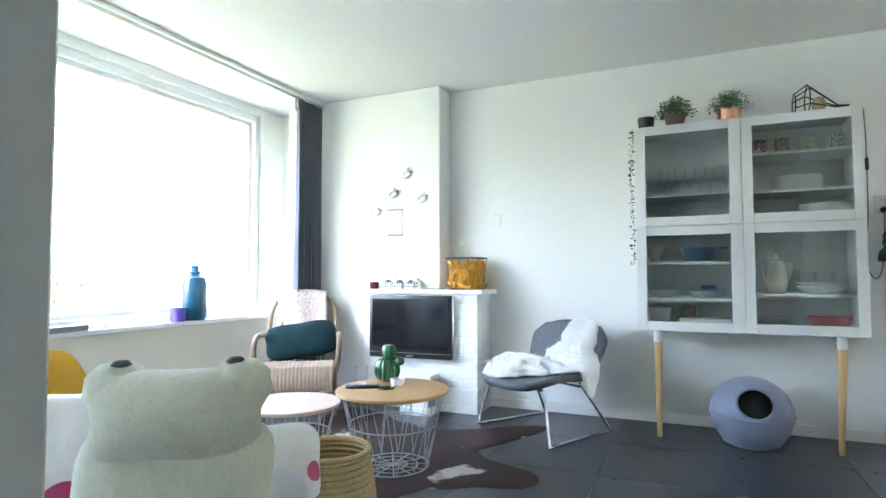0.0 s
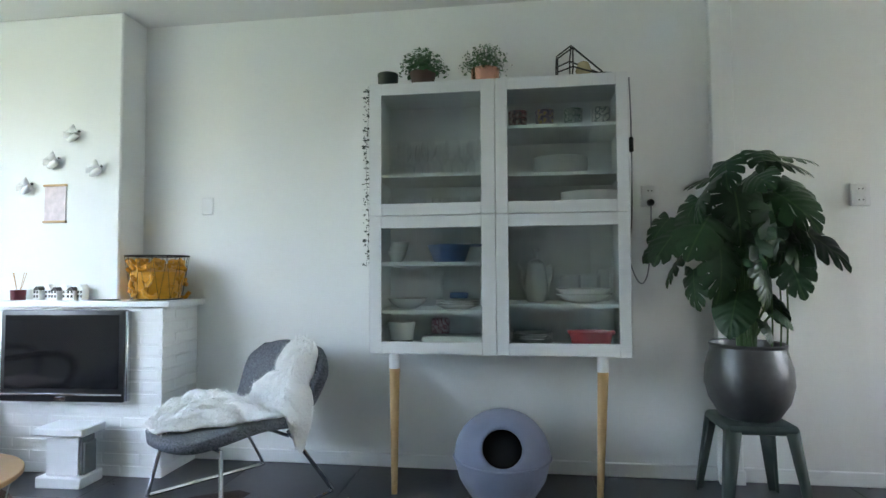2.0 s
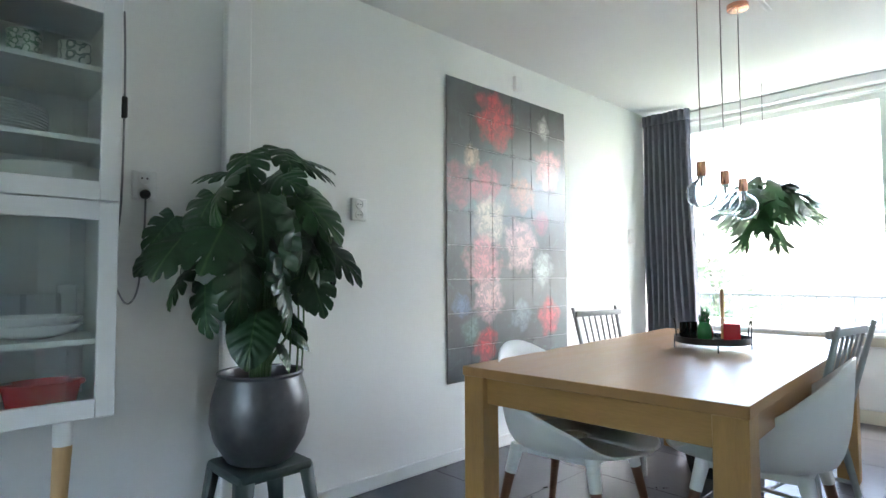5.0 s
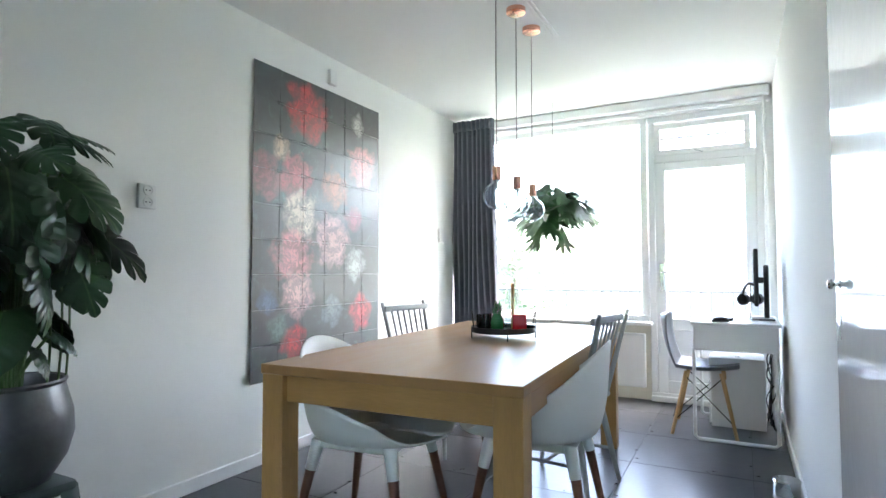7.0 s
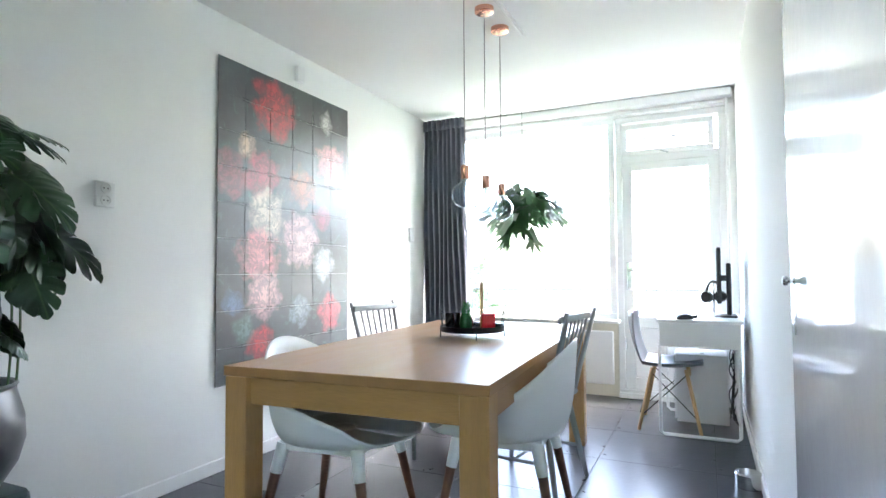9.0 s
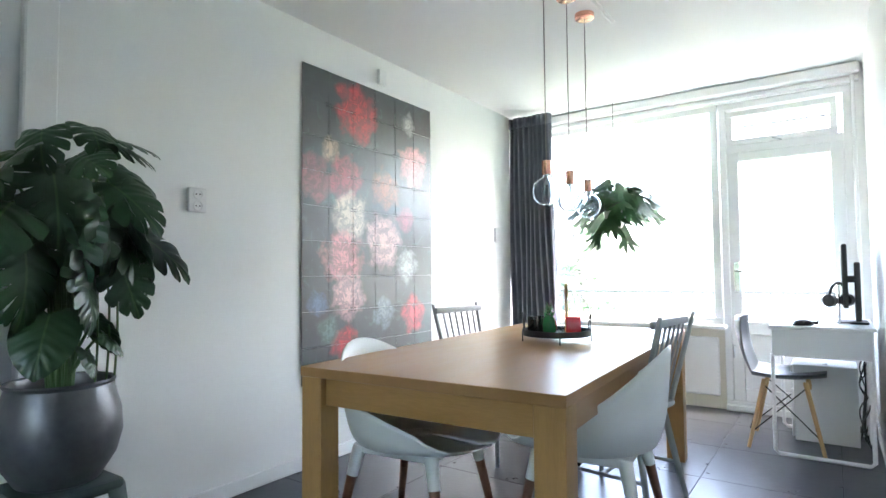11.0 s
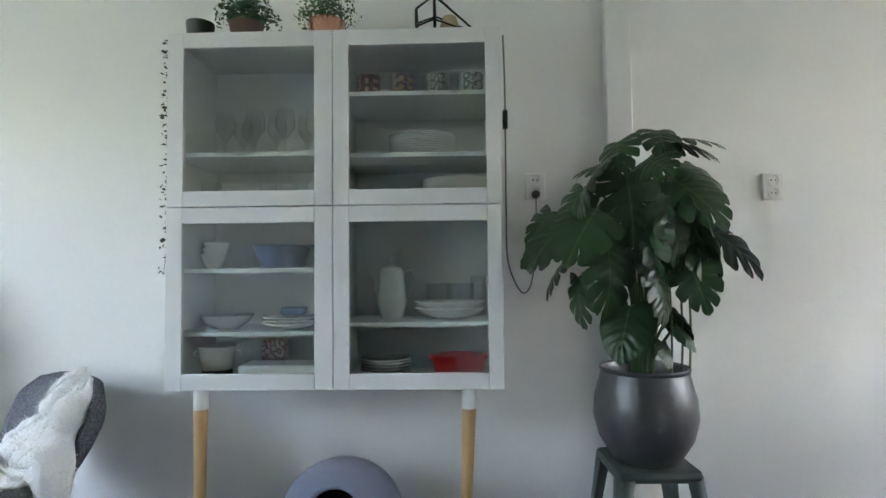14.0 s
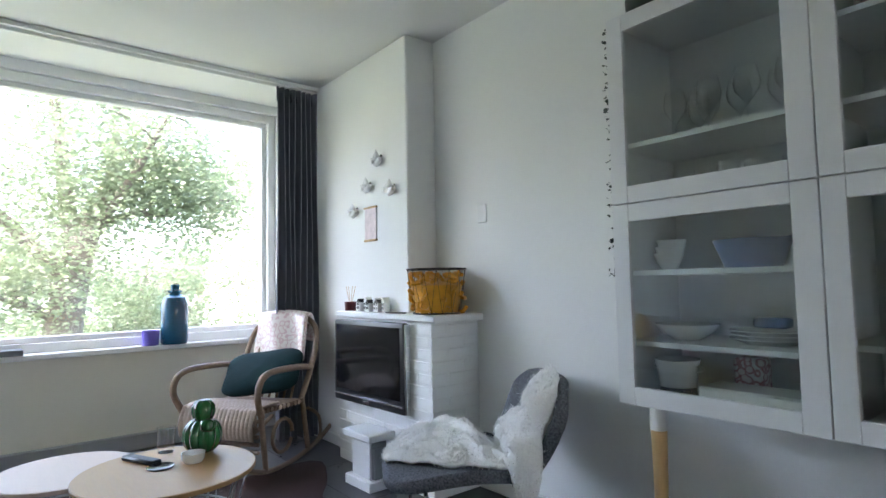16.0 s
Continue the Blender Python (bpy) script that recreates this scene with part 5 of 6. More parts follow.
# ---- hanging staghorn fern ----
fern = thing("hanging_fern", "green staghorn fern in a white hanging pot by the window", "plant", (4.66, -0.61, 0.005))
part("pot", lathe(B(), [(0, 1.40), (0.05, 1.40), (0.075, 1.44), (0.085, 1.52), (0.08, 1.54), (0, 1.53)], 24), M_CERAMIC, fern)
part("hanger", tube(B(), [(0, 0, 1.54), (0, 0, H - 0.001)], 0.002, 5), M_WIREBLK, fern)
rf = random.Random(21)
for k in range(66):
    a = k * 2.4 + rf.uniform(-0.3, 0.3)
    low = k % 24 == 0
    ln = rf.uniform(0.14, 0.22) if low else rf.uniform(0.14, 0.37)
    up = -0.05 if low else rf.uniform(0.0, 0.24)
    sag = rf.uniform(0.16, 0.26) if low else rf.uniform(0.02, 0.20)
    bm = B()

    def spine(t, a=a, ln=ln, up=up, sag=sag):
        r = ln * t
        return Vector((r * math.cos(a), r * math.sin(a), 1.55 + up * math.sin(t * 2.2) - sag * t * t))
    side = Vector((-math.sin(a), math.cos(a), rf.uniform(-0.5, 0.5))).normalized()
    prev = None
    for q in range(7):
        t = q / 6
        w = 0.008 + 0.048 * t ** 1.4
        c0 = spine(t)
        pair = [bm.verts.new(c0 - side * w), bm.verts.new(c0 + Vector((0, 0, 0.012))), bm.verts.new(c0 + side * w)]
        if prev:
            bm.faces.new((prev[0], prev[1], pair[1], pair[0])); bm.faces.new((prev[1], prev[2], pair[2], pair[1]))
        prev = pair
    end, d = spine(1.0), (spine(1.0) - spine(0.85)).normalized()
    # antler-like lobes at the end
    for off, turn in ((-0.042, -0.9), (-0.014, -0.25), (0.016, 0.3), (0.042, 0.95)):
        out = (d + side * turn * 0.9).normalized()
        n_ = d.cross(side)
        across = out.cross(n_).normalized()
        reach = rf.uniform(0.06, 0.13)
        b0 = end + side * off - d * 0.012
        ring_ = [b0 - across * 0.019, b0 + out * reach * 0.55 - across * 0.017, b0 + out * reach + n_ * 0.01, b0 + out * reach * 0.55 + across * 0.017, b0 + across * 0.019]
        bm.faces.new([bm.verts.new(v) for v in ring_])
    part("frond", bm, M_LEAF2, fern, smooth=60)

# ---- desk group ----
DX, DY = 4.06, -2.18
desk = thing("desk", "small white desk with a bent tube leg frame", "desk", (DX, DY, 0))
part("desktop", boxm(-0.01, 0, 0.725, 0.74, 0.50, 0.745, 0.003), M_CABWHITE, desk)
part("drawer_box", boxm(0.0, 0.02, 0.57, 0.735, 0.485, 0.725, 0.003), M_CABWHITE, desk)
for x in (0.02, 0.71):
    leg = [(x, 0.03, 0.58), (x, 0.03, 0.03), (x, 0.05, 0.012), (x, 0.465, 0.012), (x, 0.485, 0.03), (x, 0.485, 0.58)]
    part("leg_frame", tube(B(), leg, 0.011, 8), M_CABWHITE, desk, "white bent tube leg")
part("back_panel", boxm(0.05, 0.03, 0.12, 0.70, 0.045, 0.575, 0.002), M_CABWHITE, desk)
du = thing("drawer_unit", "low white drawer unit under the desk", "drawer unit", (DX + 0.42, DY + 0.08, 0.0))
part("carcass", boxm(0, 0, 0.0, 0.3, 0.33, 0.47, 0.004), M_CABWHITE, du)
for k in range(3):
    fr_ = part("drawer_front", boxm(0.006, 0.331, 0.02 + 0.15 * k, 0.294, 0.343, 0.162 + 0.15 * k, 0.002), M_CABWHITE, du)
    part("handle", boxm(0.10, 0.343, 0.12 + 0.15 * k, 0.20, 0.351, 0.13 + 0.15 * k, 0.002), M_GREYSH, fr_)
dch = thing("shell_chair", "grey plastic shell chair with wooden dowel legs", "chair", (DX + 0.30, -1.74, 0), 180)


def grey_shell(u, v):
    x = (u - 0.5) * 2
    if v < 0.5:
        y, z = 0.22 - 0.40 * (v / 0.5), 0.445 + 0.02 * (1 - v / 0.5) ** 2 - 0.015 * math.sin(v / 0.5 * math.pi)
        w = 0.215
    else:
        t = (v - 0.5) / 0.5
        y, z = -0.18 - 0.10 * math.sin(t * 1.5), 0.445 + 0.385 * t ** 1.15
        w = 0.215 - 0.045 * t * t
    edge = abs(x) ** 3
    return (x * w, y + 0.055 * edge * max(0, (v - 0.4) / 0.6), z + 0.045 * edge * (1 - max(0, (v - 0.5) * 2)))


dch.scale = (0.95, 0.95, 0.93)
part("shell", sheet(B(), grey_shell, 20, 28), M_GREYSH, dch, "grey moulded shell", solid=0.006, smooth=80)
for sx in (-1, 1):
    for sy in (-1, 1):
        part("leg", tube(B(), [(sx * 0.22, sy * 0.2, 0.0), (sx * 0.12, sy * 0.11, 0.43)], 0.011, 10, r1=0.015), M_BEECH, dch, "pale wooden dowel leg")
    part("brace", tube(B(), [(sx * 0.2, -0.18, 0.1 + 0.0), (sx * 0.13, 0.12, 0.4)], 0.004, 6), M_WIREBLK, dch)
    part("brace", tube(B(), [(sx * 0.2, 0.18, 0.1), (sx * 0.13, -0.12, 0.4)], 0.004, 6), M_WIREBLK, dch)
part("brace", tube(B(), [(-0.2, -0.19, 0.12), (0.13, -0.12, 0.4)], 0.004, 6), M_WIREBLK, dch)
part("brace", tube(B(), [(0.2, -0.19, 0.12), (-0.13, -0.12, 0.4)], 0.004, 6), M_WIREBLK, dch)
ms = thing("monitor", "black flat monitor on a tall stand", "monitor", (DX + 0.36, DY + 0.05, 0.745))
part("panel", boxm(-0.27, 0.065, 0.10, 0.27, 0.09, 0.46, 0.005), M_BLACK, ms)
part("screen", boxm(-0.262, 0.09, 0.112, 0.262, 0.092, 0.452), M_SCREEN, ms, "dark screen")
part("stand_pole", boxm(-0.025, 0.0, 0.01, 0.025, 0.03, 0.36, 0.006), M_BLACK, ms)
part("arm", boxm(-0.02, 0.03, 0.24, 0.02, 0.066, 0.28, 0.003), M_BLACK, ms)
part("foot", boxm(-0.11, -0.03, 0, 0.11, 0.14, 0.012, 0.005), M_BLACK, ms)
hp = thing("headphones", "black headphones on a small stand", "headphones", (DX + 0.20, DY + 0.16, 0.745), 55)
part("headband", tube(B(), [(0, 0.075 * math.cos(a), 0.155 + 0.085 * math.sin(a)) for a in [i * math.pi / 14 for i in range(15)]], 0.009, 8), M_BLACK, hp)
for s in (-1, 1):
    part("earcup", tube(B(), [(0, s * 0.055, 0.14), (0, s * 0.085, 0.14)], 0.036, 16), M_BLACK, hp)
part("stand", tube(tube(B(), [(0, 0, 0.0), (0, 0, 0.235)], 0.006, 8), [(0, 0, 0), (0, 0, 0.008)], 0.05, 20), M_CHROME, hp, "thin metal stand")
ms2 = lathe(B(), [(0, 0), (0.034, 0), (0.036, 0.008), (0.028, 0.026), (0.012, 0.035), (0, 0.036)], 20, sx=0.9, sy=1.6)
single("mouse", ms2, M_BLACK, "black computer mouse on the desk", "mouse", (DX + 0.05, DY + 0.33, 0.745), 30)
single("keyboard", boxm(-0.2, -0.06, 0, 0.2, 0.06, 0.018, 0.005), M_BLACK, "black keyboard on the desk", "keyboard", (DX + 0.36, DY + 0.32, 0.745))
cb = thing("desk_cables", "tangle of black cables under the desk", "cables", (0, 0, 0))
rcb = random.Random(4)
for k in range(7):
    x = DX + 0.1 + 0.05 * k
    ptsc = [(x, DY + 0.025, 0.57)] + [(x + rcb.uniform(-0.06, 0.06), DY + 0.028 + rcb.uniform(-0.01, 0.06), 0.5 - 0.1 * q) for q in range(5)] + [(x + 0.1, DY + 0.03, 0.57)]
    part("cable", tube(B(), curve_pts(ptsc, 5), 0.004, 5), M_BLACK, cb)
single("metal_tin", lathe(B(), [(0, 0), (0.056, 0), (0.06, 0.004), (0.06, 0.05), (0.063, 0.052), (0.063, 0.066), (0.058, 0.072), (0, 0.074)], 32), M_CHROME, "round shiny metal tin on the floor", "tin", (3.33, -2.145, 0))

# ---- grey shell armchair with sheepskin ----
ac = thing("lounge_chair", "grey tweed shell chair with a chrome sled base", "armchair", (-1.18, -0.075, 0), -32)


def lounge(u, v):
    x = (u - 0.5) * 2
    if v < 0.5:
        t = v / 0.5
        y, z = -0.40 + 0.50 * t, 0.335 + 0.012 * math.sin(t * 3) - 0.012 * t
        w = 0.30 - 0.09 * (1 - t) ** 4 - 0.04 * t
        y += 0.06 * abs(x) ** 3 * (1 - t) ** 2
    else:
        t = (v - 0.5) / 0.5
        y, z = 0.10 + 0.20 * t ** 0.75, 0.323 + 0.365 * t ** 1.1
        w = 0.26 + 0.055 * math.sin(t * 2.3) - 0.75 * max(0, t - 0.72) ** 2
    e = abs(x) ** 2.5
    back = max(0, v - 0.45)
    return (x * w, y - 0.10 * e * back, z + 0.045 * e * math.sin(min(1, v * 1.2) * math.pi) - 0.16 * e * max(0, v - 0.8))


part("shell", sheet(B(), lounge, 24, 30), M_GREYFAB, ac, "grey woven upholstery", solid=0.045, smooth=80)
for sx in (-1, 1):
    part("sled_leg", tube(B(), curve_pts([(sx * 0.25, -0.25, 0.318), (sx * 0.325, -0.288, 0.04), (sx * 0.334, -0.285, 0.011), (sx * 0.325, -0.24, 0.010), (sx * 0.31, 0.0, 0.010), (sx * 0.292, 0.24, 0.010), (sx * 0.288, 0.275, 0.012), (sx * 0.284, 0.272, 0.04), (sx * 0.22, 0.09, 0.32)], 6), 0.0095, 8), M_CHROME, ac, "chrome sled leg")
part("cross_bar", tube(B(), [(-0.25, -0.25, 0.315), (0.25, -0.25, 0.315)], 0.008, 8), M_CHROME, ac)
part("cross_bar", tube(B(), [(-0.22, 0.09, 0.297), (0.22, 0.09, 0.297)], 0.008, 8), M_CHROME, ac)
fur = B()


def along(v, knots):
    for (a, p), (b, q) in zip(knots, knots[1:]):
        if v <= b:
            f = (v - a) / (b - a)
            return p + (q - p) * f * f * (3 - 2 * f)
    return knots[-1][1]


def pelt(u, v):
    wob = 0.03 * math.sin(19 * v) + 0.02 * math.sin(43 * v + 1)
    lo = along(v, [(0, 0.04), (0.2, 0.0), (0.4, 0.06), (0.52, 0.16), (0.65, 0.30), (0.8, 0.44), (1, 0.60)]) + wob
    hi = along(v, [(0, 0.50), (0.12, 0.62), (0.3, 0.74), (0.42, 1.02), (0.5, 1.16), (0.6, 1.13), (0.72, 0.97), (0.85, 0.90), (1, 0.90)]) - wob
    uu = lo + (hi - lo) * u
    vv = 0.01 + 0.985 * v
    x, y, z = lounge(min(max(uu, 0.0), 1.0), min(vv, 1.0))
    over = max(0.0, uu - 1.0)
    n = noise.noise(Vector((u * 4, v * 7, 3))) * 0.6 + noise.noise(Vector((u * 11, v * 17, 7))) * 0.3
    rim = min(1, 5 * min(u, 1 - u, v, 1 - v) + 0.12)
    lift = (0.045 + 0.085 * max(0, n + 0.35)) * rim
    seat = 1 - min(1, max(0, (v - 0.35) / 0.25))
    return (x + over * 0.12 + 0.02 * min(1, over * 30), y - lift * (0.1 + 0.85 * (1 - seat)) - 0.012 * (1 - seat), z + lift * (0.45 + 0.55 * seat) + 0.026 - over * 0.9)


sk = single("sheepskin", sheet(fur, pelt, 44, 70), M_FUR, "white fluffy sheepskin draped over the chair", "sheepskin", (-1.18, -0.075, 0), -32, solid=0.02, smooth=80)
rr_ = random.Random(9)
hair = B()
for k in range(30000):
    u, v = rr_.random(), rr_.random()
    p = Vector(pelt(u, v))
    q = Vector(pelt(min(u + 0.01, 1), v)) - p
    w = Vector(pelt(u, min(v + 0.01, 1))) - p
    n = q.cross(w)
    n = n.normalized() if n.length > 1e-9 else Vector((0, 0, 1))
    if n.z < 0 and v < 0.5 or (v >= 0.5 and n.y > 0):
        n = -n
    d = (n + Vector((rr_.uniform(-.8, .8), rr_.uniform(-.8, .8), rr_.uniform(-1.0, .2)))).normalized()
    s = rr_.uniform(0.014, 0.030)
    a = ring_frame(d)[0] * 0.0022
    hair.faces.new([hair.verts.new(x) for x in (p + n * 0.004 - a, p + n * 0.004 + a, p + d * s)])
part("wool", hair, M_FUR, sk, smooth=False)

# ---- cowhide rug ----
rug = B()
outline = []
for k in range(96):
    a = 2 * math.pi * k / 96
    r = 0.60 + 0.025 * math.sin(11 * a + 1) + 0.015 * math.sin(23 * a)
    for mid, wide, far in ((50, 11, 0.62), (-6, 15, 0.38), (128, 16, 0.45), (196, 15, 0.5), (-72, 22, 0.25), (160, 30, 0.2)):
        off = (math.degrees(a) - mid + 180) % 360 - 180
        r += far * math.exp(-(off / wide) ** 2)
    outline.append((r * math.cos(a), r * math.sin(a)))
rings = []
for f in (1.0, 0.94, 0.8, 0.6, 0.35, 0.12):
    rings.append([rug.verts.new((x * f, y * f, 0.002 + 0.006 * min(1, (1 - f) * 16))) for x, y in outline])
for A, C in zip(rings, rings[1:]):
    for k in range(96):
        rug.faces.new((A[k], A[(k + 1) % 96], C[(k + 1) % 96], C[k]))
rug.faces.new(rings[-1])
rm = M_RUG
rn = rm.node_tree
pn = rn.nodes.new("ShaderNodeTexNoise"); pn.inputs["Scale"].default_value, pn.inputs["Detail"].default_value = 2.6, 4
tcr = rn.nodes.new("ShaderNodeTexCoord"); rn.links.new(tcr.outputs["Object"], pn.inputs["Vector"])
rpp = rn.nodes.new("ShaderNodeValToRGB")
rpp.color_ramp.elements[0].position, rpp.color_ramp.elements[0].color = 0.62, (0, 0, 0, 1)
rpp.color_ramp.elements[1].position, rpp.color_ramp.elements[1].color = 0.66, (1, 1, 1, 1)
rn.links.new(pn.outputs[0], rpp.inputs[0])
mixr = rn.nodes.new("ShaderNodeMix"); mixr.data_type = "RGBA"
old = rn.nodes["Principled BSDF"].inputs["Base Color"].links[0].from_socket
rn.links.new(rpp.outputs[0], mixr.inputs["Factor"]); rn.links.new(old, mixr.inputs["A"]); mixr.inputs["B"].default_value = (0.55, 0.5, 0.45, 1)
rn.links.new(mixr.outputs["Result"], rn.nodes["Principled BSDF"].inputs["Base Color"])
single("cowhide_rug", rug, M_RUG, "dark brown and white cowhide rug on the tiles", "rug", (-1.95, -0.95, 0.0), 0)

# ---- wire basket tables ----
def basket_table(label, at, r, h, material, n, group):
    t = thing("wire_table", label, "side table", at, 0, group)
    top = part("tabletop", lathe(B(), [(0, h - 0.018), (r - 0.004, h - 0.018), (r, h - 0.014), (r, h - 0.003), (r - 0.003, h), (0, h)], 56), material, t, "round wooden tabletop")
    rt, rb = r * 0.9, r * 0.62
    for zz, rr in ((0.004, rb), (h * 0.55, rb + (rt - rb) * 0.55), (h - 0.022, rt)):
        part("hoop", tube(B(), [(rr * math.cos(a * math.pi / 24), rr * math.sin(a * math.pi / 24), zz) for a in range(48)], 0.004, 6, True), M_STEELW, t)
    for k in range(n):
        a, b = 2 * math.pi * k / n, 2 * math.pi * (k + 0.5) / n
        part("wire", tube(B(), [(rb * math.cos(a), rb * math.sin(a), 0.004), (rt * math.cos(b), rt * math.sin(b), h - 0.02)], 0.0025, 5), M_STEELW, t)
        part("wire", tube(B(), [(rb * math.cos(a), rb * math.sin(a), 0.004), (rt * math.cos(b - 2 * math.pi / n), rt * math.sin(b - 2 * math.pi / n), h - 0.02)], 0.0025, 5), M_STEELW, t)
    for k in range(6):
        a = math.pi * k / 6
        part("base_wire", tube(B(), [(-rb * math.cos(a), -rb * math.sin(a), 0.004), (rb * math.cos(a), rb * math.sin(a), 0.004)], 0.003, 5), M_STEELW, t)
    for q in (0.4, 0.7):
        part("base_wire", tube(B(), [(rb * q * math.cos(a * math.pi / 16), rb * q * math.sin(a * math.pi / 16), 0.004) for a in range(32)], 0.003, 5, True), M_STEELW, t)
    return t


M_TOPA = mat("warm_veneer", (0.46, 0.265, 0.105), 0.4, vary=0.1, scale=3, fine=0.08, fine_scale=18, stretch=(1, 8, 1))
M_TOPB = mat("pale_pink_veneer", (0.60, 0.46, 0.37), 0.4, vary=0.06, scale=3, fine=0.05, fine_scale=18, stretch=(1, 8, 1))
TA = (-1.745, -1.10, 0.008)
basket_table("wire basket table with a warm wooden top", TA, 0.30, 0.40, M_TOPA, 13, "basket tables")
basket_table("low wire basket table with a pale pinkish top", (-2.19, -1.37, 0.008), 0.25, 0.345, M_TOPB, 12, "basket tables")
ct = thing("ceramic_cactus", "glossy green ceramic cactus with a round head", "ornament", (TA[0] - 0.12, TA[1] + 0.15, 0.408))


def ribbed(r, h, c, ribs=12):
    return sheet(B(), lambda u, v: (c[0] + r * math.sin(math.pi * v) ** 0.7 * (1 + 0.10 * abs(math.sin(ribs * math.pi * u))) * math.cos(2 * math.pi * u), c[1] + r * math.sin(math.pi * v) ** 0.7 * (1 + 0.10 * abs(math.sin(ribs * math.pi * u))) * math.sin(2 * math.pi * u), c[2] + h * (1 - math.cos(math.pi * v)) / 2), 72, 16, wrap=True)


part("body", ribbed(0.068, 0.135, (0, 0, 0)), M_CACTUS, ct)
part("head", ribbed(0.042, 0.085, (0.012, 0, 0.125), 10), M_CACTUS, ct)
part("arm", ribbed(0.028, 0.05, (0.075, 0, 0.095), 8), M_CACTUS, ct)
single("white_bowl", lathe(B(), [(0, 0), (0.032, 0), (0.04, 0.012), (0.042, 0.035), (0.038, 0.035), (0.035, 0.012), (0, 0.01)], 28), M_CERAMIC, "small white ceramic bowl on the table", "bowl", (TA[0] - 0.02, TA[1] + 0.09, 0.408))
single("remote_control", boxm(-0.09, -0.022, 0, 0.09, 0.022, 0.018, 0.006), M_BLACK, "black remote control on the wooden table", "remote control", (TA[0] - 0.15, TA[1] - 0.06, 0.408), 25)
single("coaster", lathe(B(), [(0, 0), (0.045, 0), (0.047, 0.006), (0.04, 0.008), (0, 0.005)], 24), M_SCREEN, "small dark saucer on the table", "saucer", (TA[0] - 0.03, TA[1] - 0.02, 0.408))
single("drinking_glass", lathe(B(), TUMBLER, 20), M_GLASSWARE, "clear drinking glass on the wooden table", "glass", (TA[0] - 0.22, TA[1] + 0.04, 0.408))

# ---- under the television ----
hs = thing("white_stand", "small white wooden block stand before the fireplace", "stand", (-2.12, -0.035, 0), 2)
hs.scale = (0.86, 0.86, 0.96)
part("foot", boxm(-0.14, -0.09, 0, 0.14, 0.09, 0.055, 0.006), M_CABWHITE, hs)
part("column", boxm(-0.10, -0.06, 0.055, 0.10, 0.06, 0.26, 0.004), M_CABWHITE, hs)
part("top", boxm(-0.15, -0.095, 0.26, 0.15, 0.095, 0.30, 0.006), M_CABWHITE, hs)
part("side_panel", box(boxm(0.10, -0.05, 0.06, 0.115, 0.05, 0.25, 0.002), 0.116, -0.045, 0.06, 0.13, 0.045, 0.22, 0.002), M_GREYSH, hs, "dark speckled side panel")

# ---- on the mantel ----
MZ = 0.897
rdf = thing("reed_diffuser", "burgundy glass reed diffuser with pale sticks", "diffuser", (-2.60, 0.13, MZ))
part("jar", lathe(B(), [(0, 0), (0.034, 0), (0.037, 0.055), (0.034, 0.055), (0.031, 0.006), (0, 0.006)], 24), M_BURG, rdf)
for k, (dx, dy) in enumerate(((-0.04, 0.01), (-0.015, -0.02), (0.03, 0.02), (0.045, -0.01))):
    part("stick", tube(B(), [(0, 0, 0.01), (dx, dy, 0.15)], 0.0018, 5), M_BEECH, rdf)
rh = random.Random(3)
for k, (x, w, hgt) in enumerate(((-2.47, 0.045, 0.075), (-2.42, 0.04, 0.085), (-2.365, 0.045, 0.07), (-2.315, 0.04, 0.08), (-2.27, 0.045, 0.072), (-2.225, 0.04, 0.085))):
    c = thing("ceramic_house", "small white ceramic candle house with dark windows" if k % 2 else "small white ceramic candle house with a dark roof", "ornament", (x, 0.13 + 0.02 * (k % 2), MZ), rh.uniform(-12, 12), "candle houses")
    hb = boxm(-w / 2, -0.02, 0, w / 2, 0.02, hgt * 0.72, 0.002)
    part("house", hb, M_CERAMIC, c)
    rf2 = B()
    a = [rf2.verts.new(p) for p in ((-w / 2, -0.022, hgt * 0.72), (w / 2, -0.022, hgt * 0.72), (0, -0.022, hgt), (-w / 2, 0.022, hgt * 0.72), (w / 2, 0.022, hgt * 0.72), (0, 0.022, hgt))]
    for q in ((0, 1, 2), (5, 4, 3), (0, 2, 5, 3), (1, 4, 5, 2), (0, 3, 4, 1)):
        rf2.faces.new([a[i] for i in q])
    part("gable", rf2, M_CERAMIC if k % 2 else M_BLACK, c)
    for zz in (0.015, 0.038):
        for dx in (-0.01, 0.01):
            part("window", boxm(dx - 0.005, -0.0225, zz, dx + 0.005, -0.0195, zz + 0.014), M_BLACK, c)
wb = thing("wire_basket", "black wire basket on the mantel", "basket", (-1.845, 0.225, MZ))
for zz, rr in ((0.004, 0.125), (0.235, 0.158)):
    part("hoop", tube(B(), [(rr * math.cos(a * math.pi / 24), rr * math.sin(a * math.pi / 24), zz) for a in range(48)], 0.004, 6, True), M_WIREBLK, wb)
for k in range(14):
    a, b = 2 * math.pi * k / 14, 2 * math.pi * (k + 0.5) / 14
    for bb_ in (b, b - 2 * math.pi / 14):
        part("wire", tube(B(), [(0.125 * math.cos(a), 0.125 * math.sin(a), 0.004), (0.158 * math.cos(bb_), 0.158 * math.sin(bb_), 0.235)], 0.0011, 4), M_WIREBLK, wb)
yarn = thing("yarn", "mustard yellow knitted yarn heap in the basket", "yarn", (-1.845, 0.225, MZ))
ry = random.Random(6)
yb = B()
